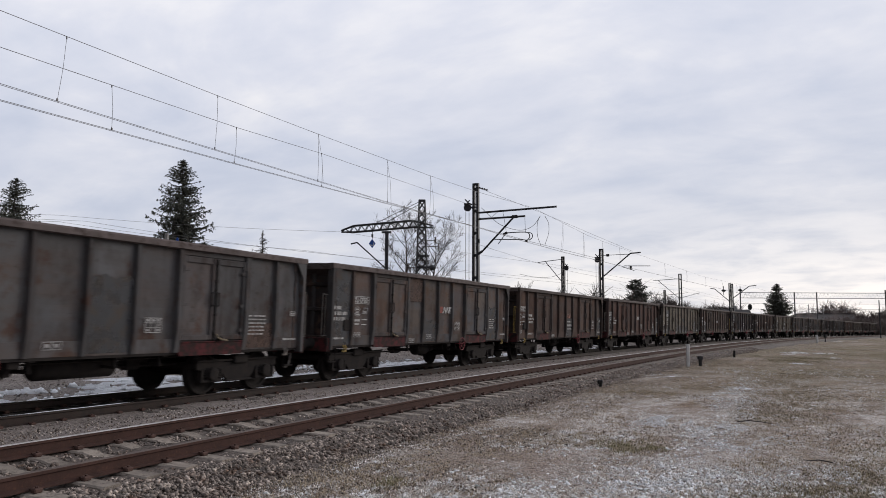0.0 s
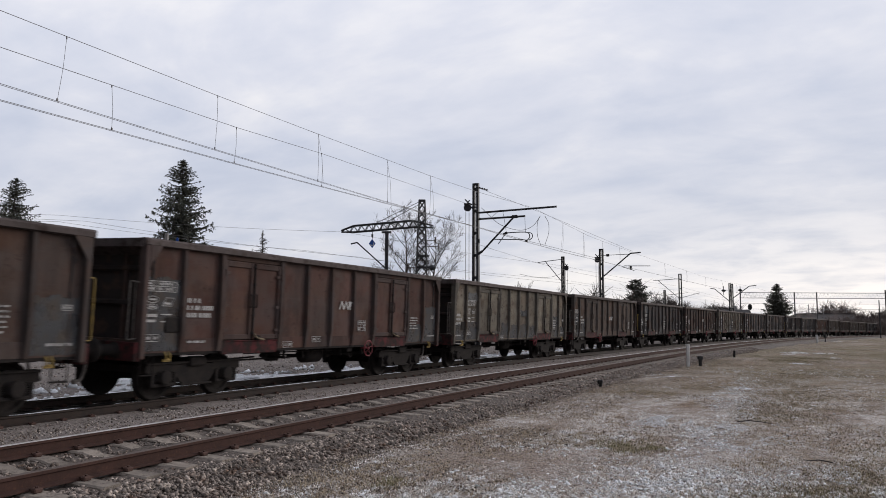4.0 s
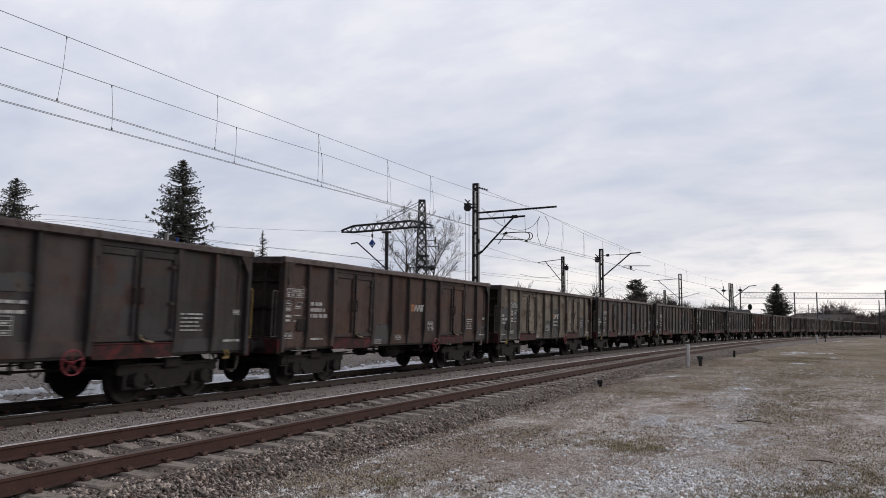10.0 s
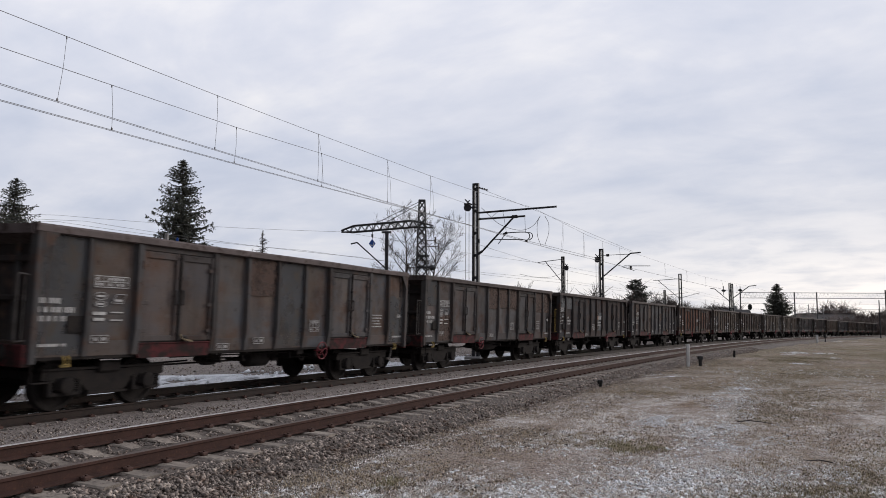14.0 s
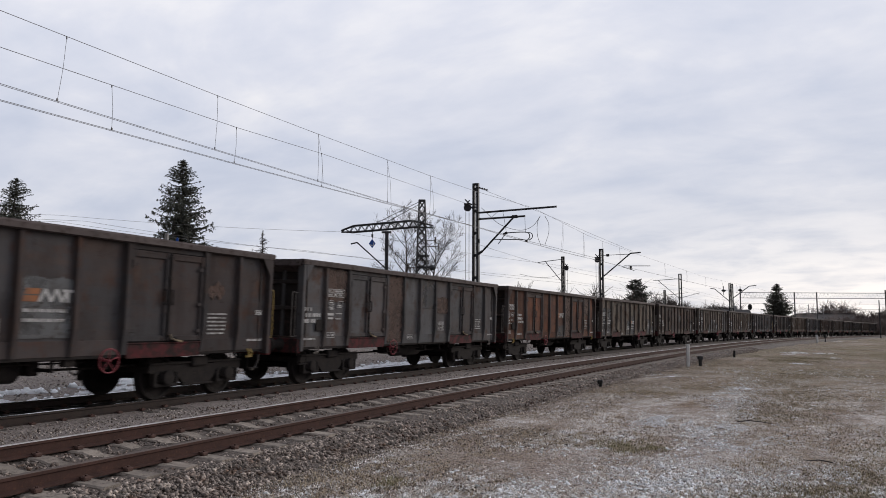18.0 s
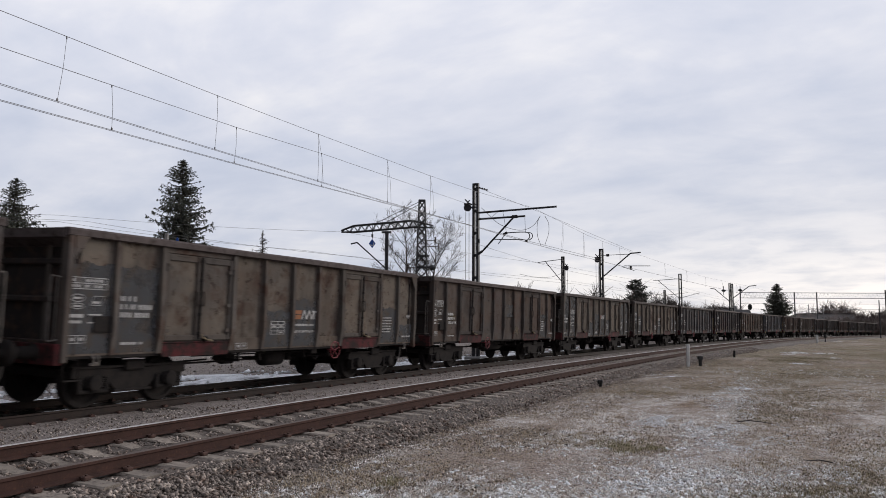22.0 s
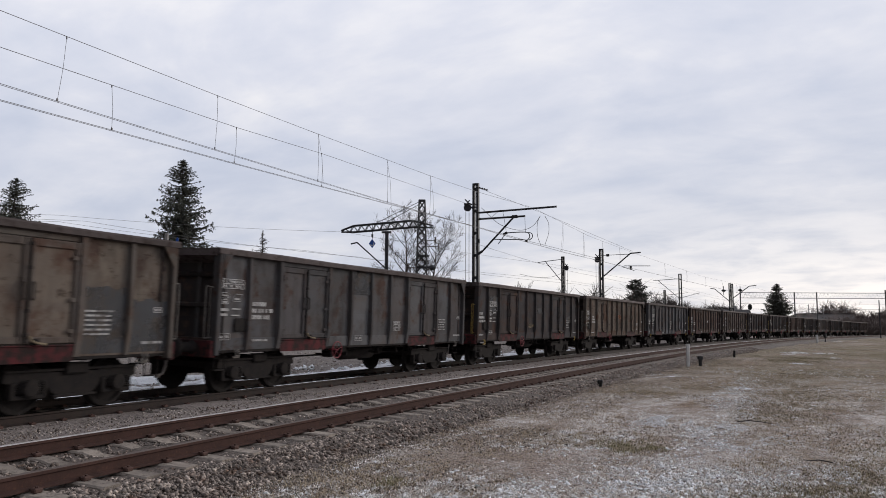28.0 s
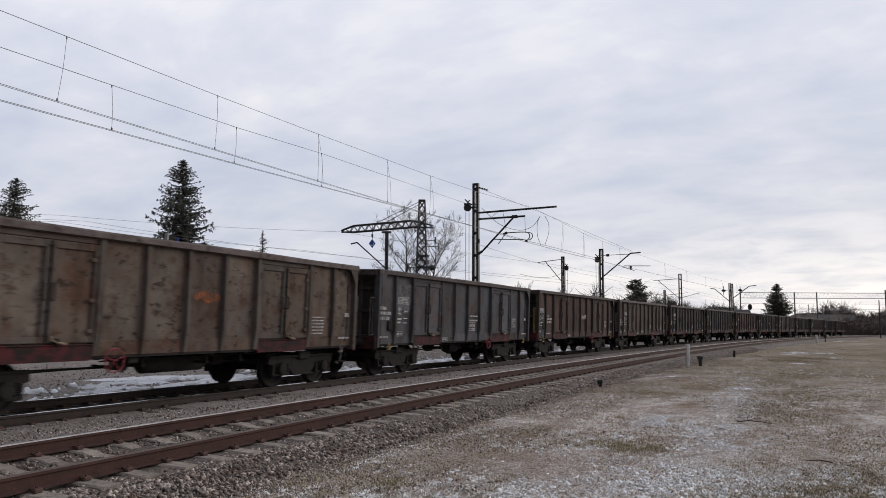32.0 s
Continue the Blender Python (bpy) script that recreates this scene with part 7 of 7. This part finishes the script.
def build_backdrop():
    spruce(-20.9, 60, -0.4, 15.1, 4.3, "tall dark green spruce with drooping boughs", 11, gap=0.0, taper=0.60, size=1.3, density=1.3)
    spruce(-37.7, 66, -0.4, 14.7, 5.4, "dark green spruce with a sparse crown", 12, gap=0.10, taper=0.62, size=1.3, density=1.35)
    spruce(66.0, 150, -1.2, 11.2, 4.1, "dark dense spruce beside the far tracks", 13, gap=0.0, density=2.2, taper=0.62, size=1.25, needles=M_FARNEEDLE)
    spruce(26.6, 104, -0.8, 8.6, 2.6, "dark rounded pine among bare bushes", 14, "pine tree", gap=0.15, density=1.0, rounded=True, size=1.6)
    spruce(-15.3, 64, -0.4, 9.9, 2.7, "slim young leafless larch", 15, "larch tree", "larch_tree", gap=0.10, density=1.0, taper=0.85, size=0.62, needles=M_TWIG)
    crown_tree(-2.5, 60, -0.4, 10.1, 2.75, -0.70, "spreading leafless tree behind the mast", 21)
    crown_tree(-1.0, 61, -0.4, 8.9, 2.9, 0.35, "leafless tree with a rounded crown of fine twigs", 27)
    bare_tree(-18.1, 62, -0.4, 9.0, "leafless shrub beside the spruce", 23, stems=5, spread=0.75, depth=5, thick=0.13, twig=1.5, name="bare_shrub", category="shrub")
    bare_tree(6.9, 66, -0.4, 6.6, "leafless bush behind the line", 24, stems=5, depth=5, thick=0.13, twig=1.6, name="bare_shrub", category="shrub")
    bare_tree(-9.2, 62, -0.4, 7.6, "leafless bush with a bent top", 25, stems=2, depth=5, thick=0.11, twig=1.4, name="bare_shrub", category="shrub")
    thicket("bushes", "bare grey bushes beyond the yard", [(16, 78, -0.5), (30, 112, -0.8), (48, 150, -1), (62, 170, -1.2)], 7.4, 800, 4.0, 31, M_SCRUB, 0.035)
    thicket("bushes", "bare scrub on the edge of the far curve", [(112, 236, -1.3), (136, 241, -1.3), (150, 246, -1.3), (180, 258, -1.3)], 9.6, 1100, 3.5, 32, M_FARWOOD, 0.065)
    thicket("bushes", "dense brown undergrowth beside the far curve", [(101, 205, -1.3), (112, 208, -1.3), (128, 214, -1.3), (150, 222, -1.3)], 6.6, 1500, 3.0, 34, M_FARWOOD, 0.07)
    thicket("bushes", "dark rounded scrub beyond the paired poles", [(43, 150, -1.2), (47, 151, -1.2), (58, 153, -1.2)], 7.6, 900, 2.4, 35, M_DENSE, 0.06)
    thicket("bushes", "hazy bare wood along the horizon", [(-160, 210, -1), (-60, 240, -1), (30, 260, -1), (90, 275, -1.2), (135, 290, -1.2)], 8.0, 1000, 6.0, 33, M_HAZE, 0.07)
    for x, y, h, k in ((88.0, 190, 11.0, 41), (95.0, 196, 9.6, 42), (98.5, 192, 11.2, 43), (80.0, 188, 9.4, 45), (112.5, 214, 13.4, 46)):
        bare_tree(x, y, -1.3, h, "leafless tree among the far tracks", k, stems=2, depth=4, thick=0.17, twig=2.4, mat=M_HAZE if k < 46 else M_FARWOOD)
    house(115.2, 230, -1.3, 13.5, 9, 6.5, 1.0, -5, "long grey flat-roofed yard building", "yard_building", 5, 1, True)
    house(56.0, 150, -1.2, 7.5, 7, 4.6, 1.4, -10, "low pale house with a shallow roof", "house", 2, 1)


# ---------------------------------------------------------------- the train
LEAD = 6.124                                       # arc of the first wagon's rear end at the start
PITCH = 14.04
LOW, MIDDLE, FULL = 1.56, 2.02, 3.03
SPECS = [                                          # paint, figures first (A) or table first (B), logo, table, handwheel on the leading half, repainted fields
    ("grey", "A", None, "late", True, [(5, 1.27, 2.4, "slate"), (8, 1.27, LOW, "brown")]),
    ("mixed", "A", ("red", 1.96), "late", False, [(0, 1.27, FULL, "slate"), (3, 2.3, FULL, "brown"), (4, 1.27, 1.7, "slate"), (8, 1.27, 2.25, "slate")]),
    ("brown", "B", None, "pair", False, [(5, 1.93, 2.10, "scarlet", 0.12, 0.8), (5, 1.27, 1.9, "slate"), (9, 1.27, 2.0, "slate")]),
    ("maroon", "B", ("white", 1.96), "late", False, [(0, 1.27, 2.45, "slate"), (9, 1.27, 2.15, "slate"), (8, 1.27, LOW, "slate")]),
    ("beige", "A", None, "none", False, [(1, 2.45, 2.75, "pale"), (0, 1.27, 1.62, "slate"), (1, 1.27, 1.70, "slate"), (3, 1.27, 1.64, "slate"), (4, 1.27, 1.58, "slate"), (5, 1.27, 1.60, "slate"), (6, 1.27, 1.52, "slate"), (5, 1.95, 2.20, "slate"), (8, 1.27, 1.98, "slate"), (9, 1.27, 1.5, "slate")]),
    ("olive", "B", ("orange", 1.88), "none", True, [(0, 1.27, 2.2, "slate"), (1, 1.27, 1.85, "slate")]),
    ("dark", "A", None, "mid", False, [(1, 2.45, 2.95, "pale"), (0, 1.27, 2.15, "slate"), (4, 1.27, LOW, "slate"), (5, 2.05, 2.35, "slate")]),
    ("umber", "B", ("orange", 1.98), "late", False, [(0, 1.27, 2.5, "brown"), (9, 1.27, LOW, "slate"), (3, 1.27, LOW, "slate")]),
    ("beige", "A", ("orange", 1.88), "logo", False, [(0, 1.27, 2.30, "slate"), (1, 1.27, 2.55, "slate"), (5, 1.27, 2.32, "slate"), (4, 1.27, 1.78, "slate"), (8, 1.27, 2.0, "slate")]),
    ("mixed", "A", None, "late", False, [(0, 1.27, FULL, "slate"), (4, 2.2, FULL, "brown"), (5, 1.27, FULL, "slate"), (9, 1.27, 2.4, "slate")]),
    ("patched", "A", None, "late", True, [(0, 2.2, FULL, "slate"), (1, 1.27, 1.9, "brown"), (6, 2.25, FULL, "brown"), (8, 2.15, FULL, "brown"), (9, 2.15, FULL, "brown"), (5, 2.25, FULL, "brown"), (4, 2.2, FULL, "brown")]),
    ("dark", "B", ("orange", 1.90), "logo", False, [(0, 2.45, 2.90, "pale"), (1, 2.40, 2.95, "pale"), (5, 1.30, 2.30, "pale"), (8, 2.05, 2.45, "brown", 0.1, 0.6)]),
    ("grey", "A", None, "late", True, [(1, 2.15, FULL, "brown"), (3, 1.27, FULL, "brown"), (5, 2.1, FULL, "slate"), (6, 1.95, 2.5, "brown")] ),
    ("rust", "B", ("orange", 1.95), "none", True, [(6, 1.27, FULL, "brown"), (8, 2.1, FULL, "brown"), (5, 1.27, 1.55, "slate"), (8, 1.55, 2.1, "ochre", 0.0, 0.5)]),
    ("sand", "B", ("orange", 1.68), "logo", False, [(0, 1.27, 2.60, "slate"), (1, 1.27, 2.60, "slate"), (5, 1.27, 2.17, "slate"), (4, 1.27, 1.86, "slate"), (8, 1.27, 2.05, "slate"), (9, 1.27, 1.55, "slate")]),
    ("olive", "B", None, "none", True, [(1, 1.60, 2.05, "ochre", 0.1, 0.8), (6, 1.27, 1.55, "ochre", 0.1, 0.7), (5, 1.9, 2.4, "slate"), (8, 1.27, 2.05, "slate")]),
    ("sand", "A", ("red", 1.94), "late", False, [(0, 1.27, FULL, "slate"), (1, 1.27, FULL, "slate"), (3, 1.27, 1.75, "slate"), (4, 1.27, 2.2, "slate"), (5, 1.27, 2.05, "slate"), (6, 1.27, 1.9, "slate"), (8, 1.27, 2.9, "slate"), (9, 1.27, FULL, "slate")]),
    ("sand", "B", ("orange", 1.92), "logo", True, [(0, 1.27, 2.5, "slate"), (1, 1.27, 2.2, "slate"), (5, 1.27, 2.05, "slate"), (4, 1.27, 1.55, "brown"), (8, 1.27, 2.2, "slate"), (9, 1.27, 2.0, "slate"), (3, 1.8, 2.6, "brown")]),
    ("grey", "B", None, "late", True, [(4, 2.4, FULL, "slate")]),
    ("dark", "A", None, "none", True, [(4, 1.42, 1.66, "ochre"), (5, 2.1, 2.35, "slate"), (1, 2.1, 2.7, "slate"), (8, 1.7, 2.0, "slate")]),
    ("scraped", "B", None, "none", True, [(5, 1.97, 2.26, "orange", 0.1, 0.95)]),
    ("blue", "A", None, "mid", False, [(1, 2.0, 2.8, "pale"), (3, 1.27, LOW, "slate")]),
    ("brown", "B", ("orange", 1.90), "none", False, [(0, 1.27, 2.2, "slate")]),
    ("olive", "A", None, "late", False, []),
]
LATER = ["dark", "dark", "brown", "dark", "mixed", "dark", "umber", "dark", "brown"]
LABELS = {"mixed": "open goods wagon in patched grey-brown paint", "grey": "open goods wagon in dull grey paint", "brown": "open goods wagon in rusty brown paint", "beige": "open goods wagon in scraped beige paint with rust marks",
          "maroon": "open goods wagon in worn red-brown paint", "umber": "open goods wagon in dark brown paint with greyish doors", "sand": "open goods wagon in dirty sand-coloured paint with slate fields",
          "scraped": "open goods wagon in scuffed pale paint with rust scars", "patched": "open goods wagon in grey paint with brown upper sheets",
          "dark": "open goods wagon in sooty dark grey paint", "rust": "open goods wagon in patchy rust-red paint with grey posts", "olive": "open goods wagon in faded brown-grey paint", "blue": "open goods wagon in blue-grey paint"}


def travelled(t):
    """Metres run since the start; the train gathers a little speed at the end."""
    return 0.059 + 8.6058 * t + 0.002622 * t * t + 0.012 * max(t - 27.0, 0.0) ** 2


def build_train():
    kinds, made = {}, []
    GEAR.update({k: v for k, v in wagon_meshes("grey").items() if k in ("handwheel", "long_tank", "short_tank", "long_gear", "short_gear")})
    # wagon -1 is out of view, added for the shadow it casts
    specs = {-1: ("dark", "A", None, "late", False, [])}
    specs.update({i: q for i, q in enumerate(SPECS)})
    specs.update({len(SPECS) + k: (p, "AB"[k % 2], ("orange", 1.9) if k == 3 else None, "late", k % 3 == 0, []) for k, p in enumerate(LATER)})
    for i in range(-1, 33):
        paint = specs[i][0]
        if paint not in kinds:
            kinds[paint] = build_wagon(paint, LABELS[paint])
            made.append((i, paint, kinds[paint]))
        else:
            made.append((i, paint, None))
    made = [(i, paint, w or copy_thing(kinds[paint], Matrix.Identity(4))) for i, paint, w in made]
    for i, paint, w in made:
        add_marks(w, i, specs[i][1:])
        if specs[i][2]:
            w["label"] = LABELS[paint].split(" with ")[0] + " with white zigzag logo"
    return made


def train_pose(i, t):
    arc = LEAD + i * PITCH - BODY - travelled(t)
    return rail_pose(float(np.interp(arc, _arc, _u)), SPACING)


def motions():
    rows_t = list(range(33))
    for i, paint, w in TRAIN:
        walk(w, [(t, train_pose(i, t)) for t in rows_t])
        for b in w.children:
            if not b.name.startswith("bogie"):
                continue
            for ws in b.children:
                if ws.name.startswith("wheelset") and i < WHEELS_TO:
                    x = ws.matrix_basis.translation.x
                    walk(ws, [(k / 15, pose(x, 0, 0.46, 0, -math.degrees(travelled(k / 15) / 0.46) % 360, 0)) for k in range(481)])


WHEELS_TO = 24
build_ground()
build_ballast()
build_poles()
build_lattice_mast()
build_wires()
build_gantry()
build_trackside()
build_backdrop()
TRAIN = build_train()
rs = random.Random(77)
for s, o, rx, ry, turn in [(7.2, 10.2, 1.5, 0.42, 0.75), (8.6, 9.7, 1.4, 0.45, 0.95), (9.6, 8.9, 1.3, 0.40, 1.1), (6.3, 9.6, 0.9, 0.22, 0.8), (5.2, 8.6, 0.7, 0.16, 1.0), (4.2, 8.5, 0.5, 0.15, 0.9), (5.0, 9.4, 0.5, 0.12, 0.6),
                           (7.6, 8.5, 1.5, 0.30, 1.12), (3.0, 9.6, 0.5, 0.12, 0.8), (11.4, 8.4, 1.1, 0.30, 1.1), (13.0, 8.1, 1.0, 0.35, 1.1), (14.6, 8.3, 1.0, 0.30, 1.1), (16.6, 8.4, 1.2, 0.35, 1.1), (18.6, 8.7, 1.2, 0.35, 1.1), (21.0, 8.8, 1.3, 0.4, 1.1),
                           (24.0, 8.8, 1.4, 0.4, 1.1), (27.0, 9.0, 1.5, 0.4, 1.1), (30.0, 9.0, 1.4, 0.4, 1.1), (34.0, 9.0, 1.6, 0.4, 1.1), (38.0, 9.0, 1.6, 0.4, 1.1), (43.0, 9.0, 1.6, 0.4, 1.1), (1.6, 8.4, 0.5, 0.2, 1.0), (0.4, 8.0, 0.6, 0.2, 1.0)]:
    p = rail_point(s, o, 0, SPACING)
    zz = float(np.interp(o - SPACING, [2.2, 3.2, 5.0, 8.0], [-0.36, -0.43, -0.38, -0.32])) + p.z
    snow_patch(p.x, p.y, rx, ry, turn, int(s * 10) + 100, lift=0.11, z=zz)
for k, (x, y, rx, ry, turn) in enumerate([(9.2, 23.1, 0.22, 0.10, 0.2), (8.8, 23.0, 0.12, 0.07, 1.2), (26.3, 56.8, 0.55, 0.5, 0.4), (25.2, 54.8, 0.5, 0.25, 1.0), (23.6, 52.3, 0.5, 0.14, 0.1), (26.9, 54.6, 0.45, 0.22, 0.1), (27.6, 54.4, 0.3, 0.2, 0.8), (23.7, 46.3, 0.26, 0.22, 0.2),
                                          (18.1, 38.9, 0.30, 0.14, 0.1), (51.6, 99.7, 0.9, 0.5, 0.1), (8.5, 28.6, 0.20, 0.16, 0.8), (52.5, 97.0, 0.5, 0.4, 0.1), (12.1, 31.5, 0.12, 0.10, 0.3), (15.4, 33.0, 0.14, 0.10, 0.3)]):
    snow_patch(x, y, rx, ry, turn, 200 + k, "thin patch of frozen snow on the grass", lift=0.04)
scatter_stones("snow_crumbs", "crumbs of frozen snow on the grass", 22000, field_crumbs, (0.007, 0.026), M_SNOW, "snow", 0.35, seed=7)
scatter_stones("rime_clumps", "chunky white rime clumps among the grass", 60000, lambda g, n: (lambda p: p[frosty(p) > 0.42])(field_points(g, n, 7.4, 36.0, 1.35)), (0.012, 0.058), M_SNOW, "rime", 0.4, seed=9)
scatter_stones("loose_stones", "loose grey ballast stones on the track shoulder", 54000, shoulder, (0.012, 0.050), M_STONEN, "stones", seed=1)
scatter_stones("loose_stones", "fine dark gravel thinning out into the grass", 22000, verge, (0.007, 0.024), M_YARDST, "stones", 0.6, seed=11)
scatter_stones("loose_stones", "loose stones between the sleepers", 12000, crib, (0.014, 0.040), M_STONEN, "stones", seed=2)
scatter_stones("loose_stones", "fine grey stones between the two tracks", 16000, between, (0.012, 0.032), M_STONES, "stones", seed=3)
scatter_stones("loose_stones", "grey stones on the slope behind the train", 15000, beyond, (0.018, 0.06), M_YARDST, "stones", seed=4)
scatter_stones("snow_crumbs", "crumbs of old snow on the yard stones", 6500, snow_crumbs, (0.04, 0.20), M_SNOW, "snow", 0.5, seed=6)
scatter_stones("frosted_gravel", "frosted pebbles among the grass", 60000, frosty_points, (0.008, 0.025), M_PEBBLE, "gravel", 0.5, seed=5)
build_grass("frosted_grass", "short grass blades white with frost", 52000, 41, 0.040, 40.0, 1.7, M_DRY, -0.02, 0.30, 1, spread=0.035)
build_grass("dry_grass", "russet clumps of short dead grass", 56000, 44, 0.050, 46.0, 1.6, M_RUSSET, -0.20, 0.45, -1, spread=0.05)
build_grass("meadow_grass", "brown winter grass further out on the field", 70000, 43, 0.035, 110.0, 1.6, M_STRAW, -0.45, 0.6, 0.25, 22.0, 3, 0.25, 1.2)
build_grass("olive_grass", "dull olive patches of winter grass", 60000, 47, 0.045, 75.0, 1.7, M_OLIVE, -0.02, 0.25, 0.42, 8.0, 6, 0.06, 1.1, -6.4)
build_tufts("green_grass", "low tufts of dull green grass", [(2.77, 11.96, 0.36), (3.25, 11.9, 0.16), (-0.61, 9.2, 0.16), (21.5, 45.5, 1.8), (19.0, 42.0, 1.4)], 42, 0.075, M_GREEN)
scatter_stones("leaf_litter", "small dark bits scattered on the ground", 24000, lambda g, n: field_points(g, n, 7.3, 34.0, 1.4), (0.010, 0.034), M_SOIL, "litter", 0.35, seed=8)
build_track(0.0, "empty rusty railway track on concrete sleepers", (M_RAILDULL, M_RAILTOP), -8.0, 150.0, False)
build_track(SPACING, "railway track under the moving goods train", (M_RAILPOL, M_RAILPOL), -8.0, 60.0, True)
motions()
